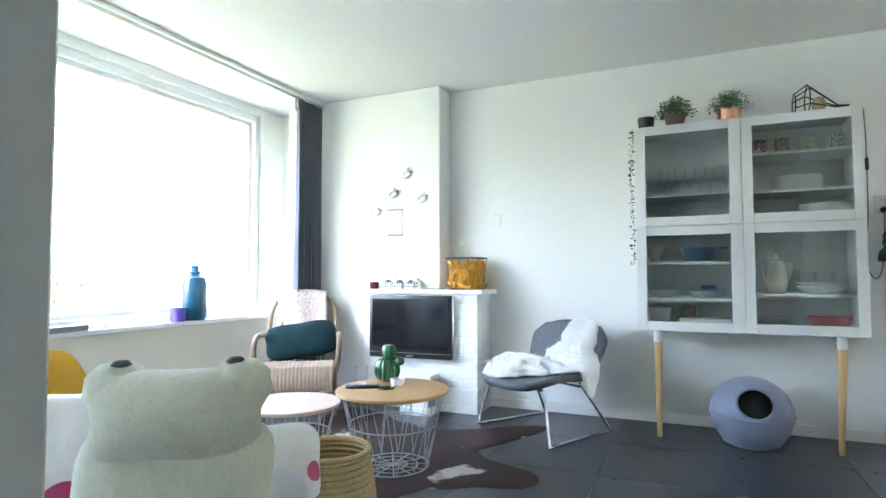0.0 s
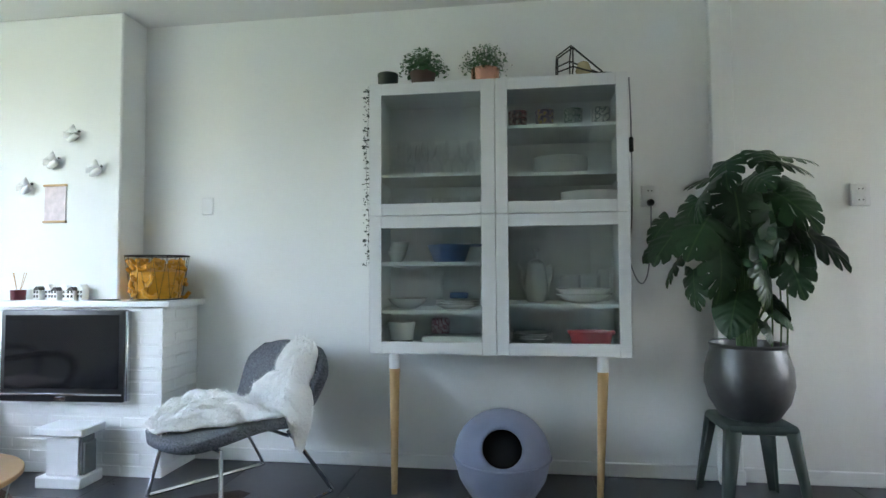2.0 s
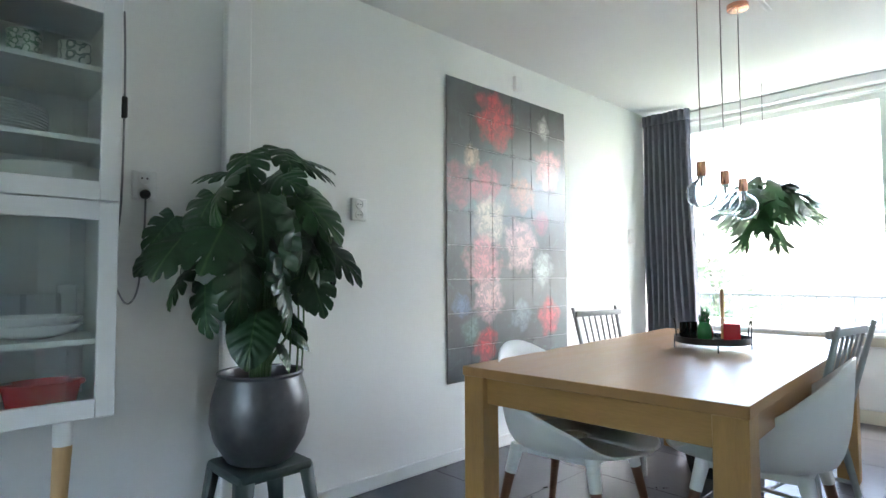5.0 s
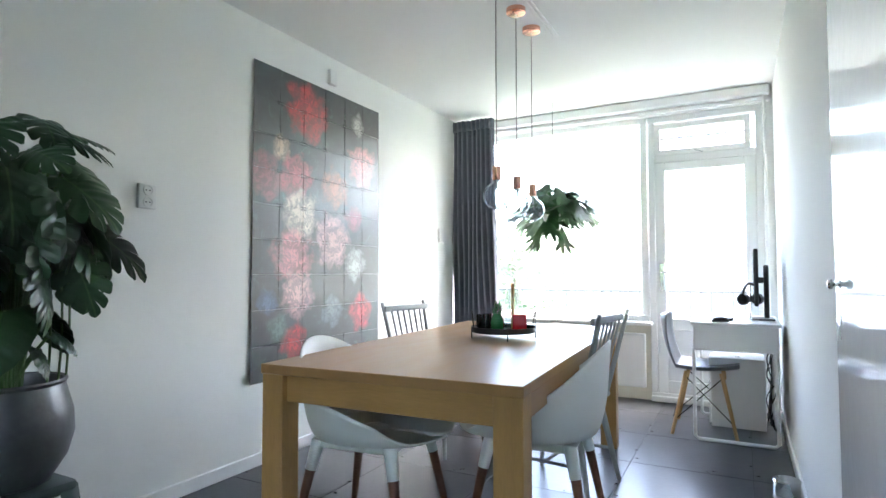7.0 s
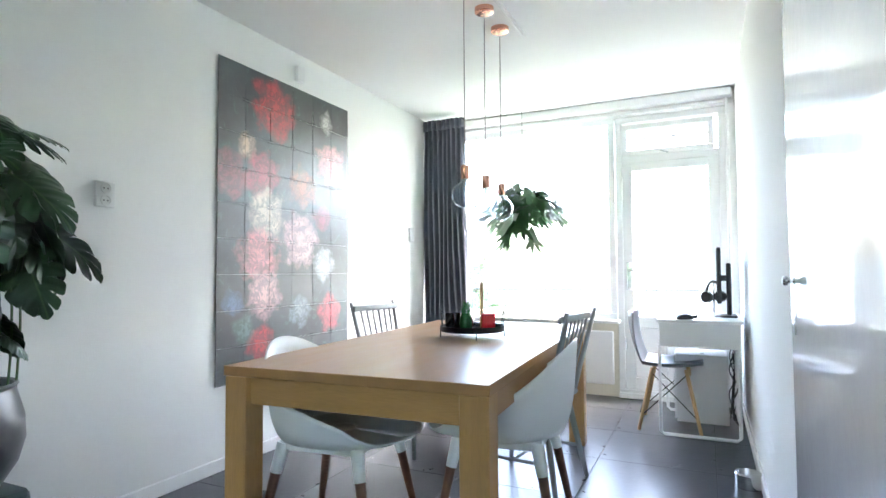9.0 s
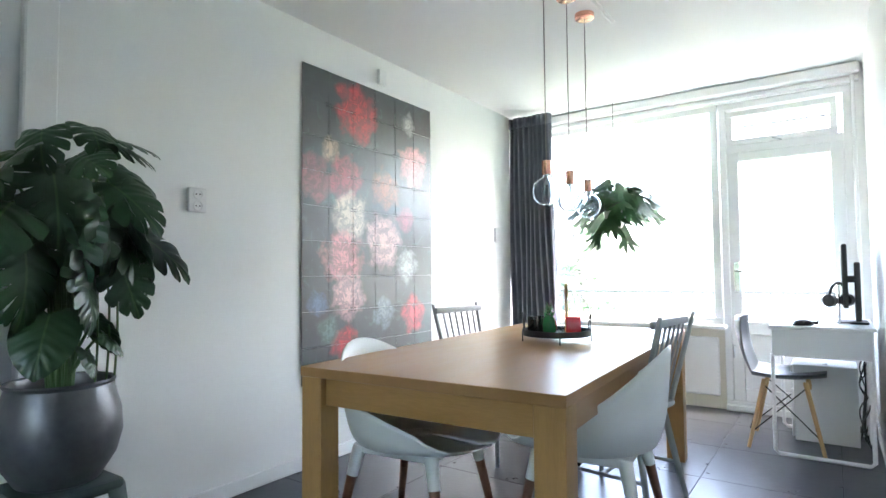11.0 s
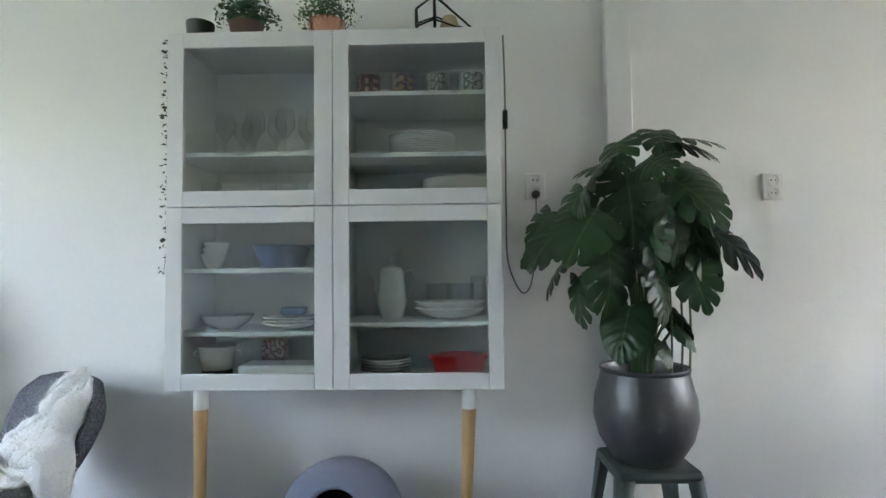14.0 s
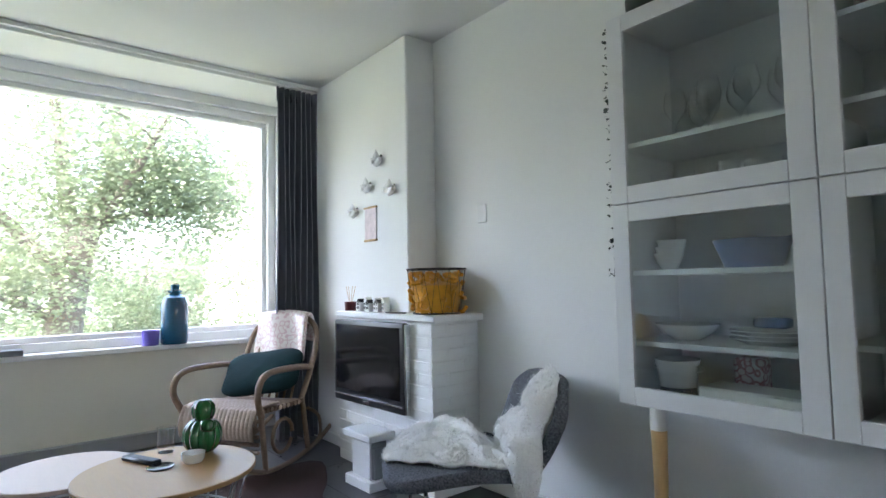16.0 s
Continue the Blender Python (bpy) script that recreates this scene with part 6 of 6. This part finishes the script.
for k in range(60):
    a, r0, z0 = ry.uniform(0, 6.28), 0.125 * ry.random() ** 0.4, ry.uniform(0.03, 0.185)
    c0 = Vector((r0 * math.cos(a), r0 * math.sin(a), z0))
    u, v = ring_frame(Vector((ry.uniform(-1, 1), ry.uniform(-1, 1), ry.uniform(-1, 1) + 0.01)))
    s = ry.uniform(0.02, 0.04)
    tube(yb, [c0 + u * s * math.cos(q * 0.9) + v * s * math.sin(q * 0.9) + Vector((0, 0, 0.002 * q)) for q in range(7)], 0.012, 6)
lathe(yb, [(0, 0.008), (0.115, 0.008), (0.136, 0.15), (0.07, 0.185), (0, 0.18)], 20)
tagged(part("yarn_heap", yb, M_YARN, yarn), kind="stuff")
mc = single("black_cable", tube(B(), curve_pts([(-2.15, 0.1, MZ + 0.004), (-2.08, 0.06, MZ + 0.006), (-2.03, 0.09, MZ + 0.004), (-1.98, 0.12, MZ + 0.004)], 6), 0.004, 6), M_BLACK, "short black cable lying on the mantel", "cable")

# ---- birds and picture on the chimney breast ----
def wall_bird(at, rz):
    b = thing("wall_bird", "small white ceramic bird with a dark head, flying on the wall", "ornament", at, 0, "wall birds")
    body = lathe(B(), [(0, -0.05), (0.012, -0.04), (0.02, -0.01), (0.016, 0.02), (0, 0.035)], 14)
    bmesh.ops.rotate(body, verts=body.verts, matrix=Euler((0, radians(60), 0)).to_matrix())
    part("body", body, M_CERAMIC, b)
    part("head", lathe(B(), [(0, -0.009), (0.009, 0), (0, 0.010)], 12, (0.028, 0, 0.026)), M_BLACK, b, "dark head")
    for s in (-1, 1):
        wg = B()
        wg.faces.new([wg.verts.new(p) for p in ((-0.02, 0, 0.0), (0.02, 0, 0.012), (-0.012 + 0.03 * s, -0.03, 0.06 if s > 0 else 0.02), (-0.055, -0.012, 0.02 if s > 0 else -0.012))])
        part("wing", wg, M_CERAMIC, b, solid=0.005)
    return b


for p in ((-2.315, 0.168, 1.795), (-2.437, 0.168, 1.65), (-2.176, 0.168, 1.598), (-2.60, 0.168, 1.512)):
    wall_bird(p, 0)
pic = thing("wall_print", "narrow pale paper print with pink pattern between two battens", "wall art", (-2.44, 0.19, 1.428))
part("paper", boxm(-0.065, -0.006, -0.10, 0.065, -0.003, 0.10), mat("pale_pink_print", (0.72, 0.62, 0.63), 0.8, vary=0.35, scale=26), pic, smooth=False)
part("batten", boxm(-0.072, -0.012, 0.095, 0.072, 0, 0.107, 0.002), M_BEECH, pic)
part("batten", boxm(-0.072, -0.012, -0.107, 0.072, 0, -0.095, 0.002), M_BEECH, pic)

# ---- rattan rocking chair ----
rk = thing("rattan_rocker", "brown rattan rocking chair with bent arms", "rocking chair", (-2.94, -0.35, 0), 34)
rk.scale = (1, 1, 0.95)
for sx in (-1, 1):
    x = sx * 0.25
    part("rocker", tube(B(), curve_pts([(x, -0.48, 0.13), (x, -0.25, 0.035), (x, 0.02, 0.014), (x, 0.3, 0.05), (x, 0.55, 0.14)], 8), 0.015, 8), M_RATTAN, rk)
    part("arm", tube(B(), curve_pts([(x * 1.05, -0.30, 0.36), (x * 1.12, -0.36, 0.50), (x * 1.12, -0.28, 0.60), (x * 1.12, 0.0, 0.60), (x * 1.05, 0.22, 0.57)], 8), 0.019, 10), M_RATTAN, rk)
    part("leg", tube(B(), [(x, -0.24, 0.035), (x * 1.02, -0.30, 0.40)], 0.016, 8), M_RATTAN, rk)
    part("leg", tube(B(), [(x, 0.20, 0.035), (x * 0.98, 0.14, 0.38)], 0.016, 8), M_RATTAN, rk)
    part("scroll", tube(B(), [(x, -0.08 + 0.10 * math.cos(q * 0.42), 0.20 + 0.10 * math.sin(q * 0.42)) for q in range(15)], 0.011, 7), M_RATTAN, rk)
    part("scroll", tube(B(), curve_pts([(x, 0.2, 0.3), (x, 0.33, 0.22), (x, 0.35, 0.09), (x, 0.27, 0.05)], 6), 0.011, 7), M_RATTAN, rk)
loop = curve_pts([(-0.235, 0.14, 0.36), (-0.255, 0.26, 0.62), (-0.23, 0.34, 0.80), (-0.13, 0.38, 0.89), (0, 0.39, 0.91), (0.13, 0.38, 0.89), (0.23, 0.34, 0.80), (0.255, 0.26, 0.62), (0.235, 0.14, 0.36)], 8)
part("back_loop", tube(B(), loop, 0.018, 10), M_RATTAN, rk)
for k in range(7):
    x = -0.16 + 0.053 * k
    part("back_cane", tube(B(), [(x, 0.15, 0.37), (x, 0.27, 0.66), (x, 0.37 - 0.2 * x * x, 0.88 - 1.6 * x * x)], 0.008, 6), M_RATTAN, rk)
for k in range(12):
    y = -0.30 + 0.04 * k
    part("seat_cane", tube(B(), [(-0.25, y, 0.385 - 0.06 * (y + 0.3)), (0, y, 0.375 - 0.06 * (y + 0.3)), (0.25, y, 0.385 - 0.06 * (y + 0.3))], 0.017, 7), M_RATTAN, rk)
for k in range(5):
    z = 0.16 + 0.045 * k
    part("front_cane", tube(B(), [(-0.25, -0.285 - 0.03 * math.sin(z * 5), z), (0.25, -0.285 - 0.03 * math.sin(z * 5), z)], 0.012, 6), M_RATTAN, rk)


def woven(u, v):
    x = -0.245 + 0.49 * u
    rib = 0.005 * abs(math.sin(u * 60)) + 0.002 * math.sin(v * 90)
    if v < 0.4:
        return (x, -0.10 - 0.22 * v / 0.4, 0.402 + rib + 0.008 * math.sin(v / 0.4 * math.pi))
    t = (v - 0.4) / 0.6
    return (x, -0.32 - 0.035 * math.sin(t * 2.4) - rib, 0.402 - 0.17 * t)


part("woven_seat", sheet(B(), woven, 120, 30), mat("pale_cane", (0.36, 0.27, 0.205), 0.6, vary=0.25, scale=12, fine=0.3, fine_scale=70, bump=0.3, bump_scale=60), rk, "pale woven cane seat", solid=0.006, smooth=80)


def cushion(bm, sx, sy, sz, seed=1, ears=0.0):
    def fn(u, v):
        a, b = 2 * math.pi * u, math.pi * (v - 0.5)
        ca, sa = math.cos(a), math.sin(a)
        f = (abs(ca) ** 4 + abs(sa) ** 4) ** -0.25
        r = math.cos(b) ** 0.55
        x, y = ca * f * r, sa * f * r
        th = max(0.0, 1 - 0.55 * (x * x + y * y))
        pin = 1 - 0.07 * (1 - abs(x * y))
        w = noise.noise(Vector((x * 2 + seed, y * 2, math.sin(b)))) * 0.10
        return (x * sx * pin, y * sy * pin, math.sin(b) * sz * (0.55 + 0.45 * th) + w * sz)
    return sheet(bm, fn, 40, 18, wrap=True)


tc_ = single("velvet_cushion", cushion(B(), 0.275, 0.16, 0.062, 3), M_TEAL, "dark teal velvet cushion lying in the rocking chair", "cushion", smooth=80)
tc_.matrix_basis = pose(-2.94, -0.35, 0, 0, 0, 34) @ pose(0.0, 0.08, 0.52, 52) @ pose(0, 0, 0, 0, 0, 9)
th_ = B()


def throw(u, v):
    x = -0.20 + 0.38 * u
    if v < 0.6:
        t = v / 0.6
        return (x, 0.29 + 0.075 * t + 0.012 * math.sin(9 * u + 2 * t) - 0.035, 0.62 + 0.31 * t - 0.6 * x * x)
    t = (v - 0.6) / 0.4
    return (x, 0.345 + 0.07 * math.sin(t * 1.6), 0.935 - 0.6 * x * x - 0.20 * t * t)


tw = single("throw_blanket", sheet(th_, throw, 20, 24), cup_mat("pink_white_print", (0.66, 0.60, 0.56), (0.58, 0.42, 0.41), (0.68, 0.62, 0.58), 30), "pink and white printed throw over the chair back", "throw", (-2.94, -0.35, 0), 34, solid=0.02, smooth=80)
tw.matrix_basis = tw.matrix_basis @ Matrix.Diagonal((1, 1, 0.95, 1))

# ---- on the window sill ----
SZ = 0.675
bv = thing("blue_vase", "tall blue glazed bottle vase on the window sill", "vase", (-3.71, -0.63, SZ))
bv.scale = (1.06, 1.06, 1.06)
part("body", lathe(B(), [(0, 0), (0.075, 0), (0.082, 0.012), (0.084, 0.25), (0.07, 0.30), (0.03, 0.325), (0.026, 0.36), (0.028, 0.385), (0.022, 0.385), (0.02, 0.34), (0, 0.33)], 36), M_BLUEVASE, bv)
part("collar", lathe(B(), [(0.03, 0.325), (0.045, 0.335), (0.045, 0.345), (0.028, 0.35)], 28), M_BLUEVASE, bv)
single("violet_candle_glass", lathe(B(), [(0, 0), (0.05, 0), (0.055, 0.10), (0.051, 0.10), (0.046, 0.06), (0, 0.06)], 28), M_PURPLE, "violet candle glass beside the vase", "candle holder", (-3.705, -0.78, SZ))
single("dark_book", boxm(-0.07, -0.15, 0, 0.07, 0.15, 0.035, 0.003), M_GREYSH, "dark closed book on the window sill", "book", (-3.72, -1.62, SZ), 4)

# ---- sofa corner ----
sf = thing("sofa", "pale grey upholstered sofa with a low back", "sofa", (-2.09, -3.02, 0))
part("base", boxm(-1.0, -0.38, 0.10, 0.95, 0.42, 0.30, 0.03, seg=3), M_SOFA, sf)
part("seat_cushion", boxm(-0.86, -0.18, 0.30, -0.02, 0.43, 0.44, 0.05, seg=4), M_SOFA, sf)
part("seat_cushion", boxm(-0.01, -0.18, 0.30, 0.80, 0.43, 0.44, 0.05, seg=4), M_SOFA, sf)
part("backrest", boxm(-0.98, -0.42, 0.28, 0.93, -0.18, 0.70, 0.06, seg=4), M_SOFA, sf)
part("armrest", boxm(-1.03, -0.42, 0.10, -0.86, 0.42, 0.58, 0.05, seg=4), M_SOFA, sf)
part("armrest", boxm(0.80, -0.42, 0.10, 0.97, 0.42, 0.555, 0.05, seg=4), M_SOFA, sf)
for x in (-0.9, 0.85):
    for y in (-0.33, 0.36):
        part("leg", tube(B(), [(x, y, 0), (x, y, 0.11)], 0.02, 10), M_WALNUT, sf)
plush = thing("plush_cushion", "cream plush cushion with two rounded ears on the sofa", "cushion", (-1.20, -2.93, 0.55), 36)
plush.scale = (0.88, 1.0, 0.97)
q = part("body", cushion(B(), 0.215, 0.15, 0.10, 5), M_PLUSH, plush, smooth=80)
q.matrix_basis = pose(0, 0, 0.045, 70)
q = part("head", cushion(B(), 0.185, 0.098, 0.12, 8), M_PLUSH, plush, smooth=80)
q.matrix_basis = pose(0, 0.02, 0.19, 78)
for s in (-1, 1):
    e = part("ear", lathe(B(), [(0, -0.055), (0.035, -0.045), (0.055, -0.01), (0.05, 0.03), (0.03, 0.05), (0, 0.056)], 20), M_PLUSH, plush)
    e.matrix_basis = pose(s * 0.128, 0.03, 0.243) @ Matrix.Diagonal((1.25, 1.15, 1.05, 1))
    k_ = part("ear_tuft", lathe(B(), [(0, -0.010), (0.018, -0.005), (0.022, 0.0), (0.014, 0.008), (0, 0.009)], 14), M_GREYFAB, plush, "grey fluffy patch")
    k_.matrix_basis = pose(s * 0.118, 0.016, 0.296)
mc_ = single("mustard_cushion", cushion(B(), 0.16, 0.16, 0.07, 9), M_MUSTARD, "mustard yellow cushion on the sofa", "cushion", smooth=80)
mc_.matrix_basis = pose(-2.12, -2.64, 0.60, 75, 0, 55) @ pose(0, 0, 0, 0, 0, 30)
mp_ = single("print_cushion", cushion(B(), 0.15, 0.15, 0.055, 12), cup_mat("melon_print", (0.45, 0.04, 0.13), (0.72, 0.68, 0.66), (0.75, 0.72, 0.70), 7), "white cushion with magenta print on the sofa", "cushion", smooth=80)
mp_.matrix_basis = pose(-1.21, -2.63, 0.55, 60, 0, 40) @ Matrix.Scale(0.7, 4)
mw_ = single("print_cushion", cushion(B(), 0.19, 0.19, 0.07, 14), mp_.data.materials[0], "white cushion with magenta print leaning on the sofa seat", "cushion", smooth=80)
mw_.matrix_basis = pose(-1.80, -2.76, 0.53, 55, 0, 40)
wk = thing("wicker_basket", "round straw basket with a coarse weave", "basket", (-1.375, -2.19, 0))
part("weave", sheet(B(), lambda u, v: ((0.12 + 0.03 * math.sin(v * 3.0) + 0.003 * math.sin(v * 150)) * math.cos(2 * math.pi * u), (0.12 + 0.03 * math.sin(v * 3.0) + 0.003 * math.sin(v * 150)) * math.sin(2 * math.pi * u), 0.004 + 0.44 * v), 40, 70, wrap=True), M_STRAW, wk, solid=0.008, smooth=60)
part("bottom", lathe(B(), [(0, 0.002), (0.118, 0.002), (0.118, 0.012), (0, 0.012)], 32), M_STRAW, wk)
part("rim", tube(B(), [(0.127 * math.cos(a * math.pi / 24), 0.127 * math.sin(a * math.pi / 24), 0.445) for a in range(48)], 0.009, 6, True), M_STRAW, wk)

# ---- outside ----
M_GRASS = mat("grass_ground", (0.065, 0.08, 0.05), 0.9, vary=0.3, scale=0.6, fine=0.2, fine_scale=8)
struct("ground", boxm(-400, -400, -3.3, 400, 400, -3.1), M_GRASS, "green ground far below the windows", "ground")
M_BARK = mat("tree_bark", (0.085, 0.078, 0.068), 0.9, vary=0.3, scale=2, fine=0.3, fine_scale=12, bump=0.8, bump_scale=12)
M_FOL = mat("tree_leaves", (0.10, 0.125, 0.085), 0.5, vary=0.3, scale=1.5, island=True, per_object=0.4)


ft = M_FOL.node_tree
trn = ft.nodes.new("ShaderNodeBsdfTranslucent"); trn.inputs[0].default_value = (0.20, 0.27, 0.16, 1)
mxs = ft.nodes.new("ShaderNodeMixShader"); mxs.inputs[0].default_value = 0.5
ft.links.new(ft.nodes["Principled BSDF"].outputs[0], mxs.inputs[1]); ft.links.new(trn.outputs[0], mxs.inputs[2])
ft.links.new(mxs.outputs[0], ft.nodes["Material Output"].inputs[0])


def tree(label, at, seed, height, lean, trunk_r, branches, leaf, count, spread, group="trees"):
    rnd = random.Random(seed)
    t = thing("tree", label, "tree", at, 0, group)
    tr = B()
    path = curve_pts([(0, 0, 0), (lean * 0.2, 0.1, height * 0.3), (lean * 0.6, -0.1, height * 0.6), (lean, 0.2, height)], 6)
    tube(tr, path, trunk_r, 12, r1=trunk_r * 0.25)
    ends = []
    for k in range(branches):
        f = rnd.uniform(0.4, 0.95)
        b0 = path[int(f * (len(path) - 1))]
        a, up = rnd.uniform(0, 6.283), rnd.uniform(0.1, 0.8)
        ln = spread * rnd.uniform(0.5, 1.0)
        p1 = b0 + Vector((math.cos(a) * ln * 0.5, math.sin(a) * ln * 0.5, ln * 0.35 * up))
        p2 = b0 + Vector((math.cos(a + 0.3) * ln, math.sin(a + 0.3) * ln, ln * 0.6 * up))
        tube(tr, curve_pts([b0, p1, p2], 5), trunk_r * 0.32 * (1.2 - f), 7, r1=0.015)
        ends += [p1, (p1 + p2) / 2, p2]
    part("trunk", tr, M_BARK, t)
    vs, fs = [], []
    for k in range(count):
        c = rnd.choice(ends) + Vector((rnd.gauss(0, 0.42), rnd.gauss(0, 0.42), rnd.gauss(-0.1, 0.32)))
        u, v = ring_frame(Vector((rnd.uniform(-1, 1), rnd.uniform(-1, 1), rnd.uniform(-1, 1) + 0.01)))
        s = leaf * rnd.uniform(0.6, 1.3)
        i = len(vs)
        vs += [c - u * s, c + v * s * 0.5, c + u * s, c - v * s * 0.5]
        fs.append((i, i + 1, i + 2, i + 3))
    me = bpy.data.meshes.new("crown")
    me.from_pydata(vs, [], fs)
    me.materials.append(M_FOL)
    cr = new("crown", me)
    cr.parent = t
    return t


def old_tree(label, at, seed, count, leaf):
    """A broad tree with a leaning trunk that forks into long limbs, leafy at their ends."""
    rnd = random.Random(seed)
    t = thing("tree", label, "tree", at, 0, "trees")
    limbs = (([(0, -0.1, 0), (0, -0.05, 2.0), (0, 0.0, 3.4), (0, 0.2, 4.7), (0, 0.45, 5.6)], 0.44, 0.2), ([(0, 0.2, 4.6), (-0.2, 0.0, 6.0), (0, -0.2, 7.6), (0.1, -0.7, 9.2)], 0.19, 0.05),
             ([(0, 0.45, 5.5), (0.1, 0.75, 6.5), (0, 0.8, 7.7), (0, 1.1, 9.3)], 0.17, 0.04), ([(0, 0.35, 5.3), (0.1, 1.1, 5.65), (0.1, 1.8, 5.72), (0, 2.5, 6.05), (0, 3.4, 6.1)], 0.10, 0.02),
             ([(0, 0.1, 4.3), (0, -1.2, 5.7), (0.2, -2.6, 6.6), (0, -4.2, 7.4)], 0.15, 0.03), ([(0, -0.05, 3.6), (0.3, -1.8, 4.5), (0.2, -3.4, 4.9)], 0.11, 0.03), ([(0, 0.3, 5.0), (1.2, 0.9, 6.2), (2.0, 1.4, 7.4)], 0.12, 0.03))
    wood = B()
    ends = []
    for k, (way, r0, r1) in enumerate(limbs):
        way = curve_pts(way, 6)
        tube(wood, way, r0, 10, r1=r1)
        if k:
            for f in range(5):
                b0 = way[int((0.3 + 0.17 * f) * (len(way) - 1))]
                tip = b0 + Vector((rnd.uniform(-1.1, 1.1), rnd.uniform(-1.2, 1.2), rnd.uniform(-0.5, 0.9)))
                tube(wood, curve_pts([b0, (b0 + tip) / 2 + Vector((0, 0, 0.12)), tip], 4), 0.035, 6, r1=0.008)
                ends += [tip, (b0 + tip) / 2, tip + Vector((rnd.uniform(-0.4, 0.4), rnd.uniform(-0.5, 0.5), -0.3))]
    part("trunk", wood, M_BARK, t)
    vs, fs = [], []
    for k in range(count):
        c = rnd.choice(ends) + Vector((rnd.gauss(0, 0.55), rnd.gauss(0, 0.62), rnd.gauss(-0.15, 0.42)))
        u, v = ring_frame(Vector((rnd.uniform(-1, 1), rnd.uniform(-1, 1), rnd.uniform(-1, 1) + 0.01)))
        s = leaf * rnd.uniform(0.6, 1.3)
        i = len(vs)
        vs += [c - u * s, c + v * s * 0.5, c + u * s, c - v * s * 0.5]
        fs.append((i, i + 1, i + 2, i + 3))
    me = bpy.data.meshes.new("crown")
    me.from_pydata(vs, [], fs)
    me.materials.append(M_FOL)
    new("crown", me).parent = t
    return t


old_tree("broad old tree with a thick leaning trunk before the window", (-12.2, -0.6, -3.1), 3, 50000, 0.05)
tree("leafy green tree behind the first one", (-19, -4.5, -3.1), 5, 7.6, -0.6, 0.3, 22, 0.07, 26000, 3.6)
tree("leafy green tree further along the street", (-17, 6.2, -3.1), 6, 5.2, 0.5, 0.25, 16, 0.07, 9000, 2.6)
tree("low leafy tree under the window line", (-17, 1.5, -3.1), 7, 5.0, 0.3, 0.16, 26, 0.06, 24000, 3.2)
tree("slim green tree beyond the balcony", (13, 3.0, -3.1), 8, 5.2, 0.3, 0.14, 18, 0.09, 4000, 1.4)


def flats(label, x0, y0, x1, y1, h, material, face):
    hse = thing("apartment_block", label, "building", (0, 0, -3.1))
    part("wall", boxm(x0, y0, 0, x1, y1, h), material, hse, smooth=False)
    part("roof", boxm(x0 - 0.3, y0 - 0.3, h, x1 + 0.3, y1 + 0.3, h + 0.3), M_GREYCH, hse, smooth=False)
    xf = x1 if face > 0 else x0
    n = int((y1 - y0) / 3)
    wm = box_mesh("window", 0.12, 1.7, 1.4, 0, M_FARWIN)
    fm = box_mesh("balcony", 0.9, 2.2, 0.9, 0, M_CABWHITE)
    for k in range(n):
        for q in range(int(h / 2.8)):
            piece("window", wm, hse, pose(xf, y0 + 1.5 + 3 * k, 1.5 + 2.8 * q))
            if k % 3 == 0:
                piece("balcony", fm, hse, pose(xf + face * 0.4, y0 + 1.5 + 3 * k, 0.6 + 2.8 * q))
    return hse


M_FARWIN = mat("far_window_glass", (0.26, 0.27, 0.28), 0.3)
M_PLASTER = mat("pale_render", (0.50, 0.49, 0.47), 0.9, vary=0.1, scale=0.5)
flats("pale apartment block seen past the trees", -38, 9, -30, 30, 11, M_PLASTER, 1)
flats("long pale apartment block beyond the balcony", 38, -22, 46, 24, 4.6, M_PLASTER, -1)
M_RAIL = mat("grey_rail_paint", (0.09, 0.095, 0.10), 0.5)
bal = thing("balcony", "concrete balcony with a grey metal railing", "balcony", (0, 0, 0))
part("slab", boxm(XE + 0.22, -2.6, -0.2, XE + 1.5, 0.7, -0.05), mat("weathered_concrete", (0.19, 0.19, 0.185), 0.9, vary=0.2, scale=3, bump=0.3), bal, smooth=False)
part("top_rail", tube(B(), [(XE + 1.42, -2.6, 0.86), (XE + 1.42, 0.7, 0.86)], 0.02, 8), M_RAIL, bal)
part("low_rail", tube(B(), [(XE + 1.42, -2.6, 0.05), (XE + 1.42, 0.7, 0.05)], 0.015, 8), M_RAIL, bal)
for k in range(34):
    part("bar", tube(B(), [(XE + 1.42, -2.6 + 0.1 * k, 0.05), (XE + 1.42, -2.6 + 0.1 * k, 0.86)], 0.008, 6), M_RAIL, bal)
bushy("balcony_plant", "small green plant in a pot on the balcony", XE + 1.15, 0.12, -0.05, M_TERRA, 0.14, 0.28, 31, 0.55, 420, 0.05)
part("prop", boxm(-0.0, -0.0, 0.0, 0.01, 0.01, 0.28), M_STEM, bpy.data.objects["balcony_plant"])

# ---- floor tiles, last ----
flo = bpy.data.objects["floor"]
TX, TY, GAP = 0.60, 0.60, 0.002
tile_me = [box_mesh("tile", TX - GAP, TY - GAP, 0.012, 0.0012, M_FLOOR) for _ in range(1)]
x = -3.74 + TX / 2
while x - TX / 2 < XE:
    y = YN - TY / 2
    while y > YS - 1.2:
        piece("tile", tile_me[0], flo, pose(x, y, -0.006))
        y -= TY
    x += TX
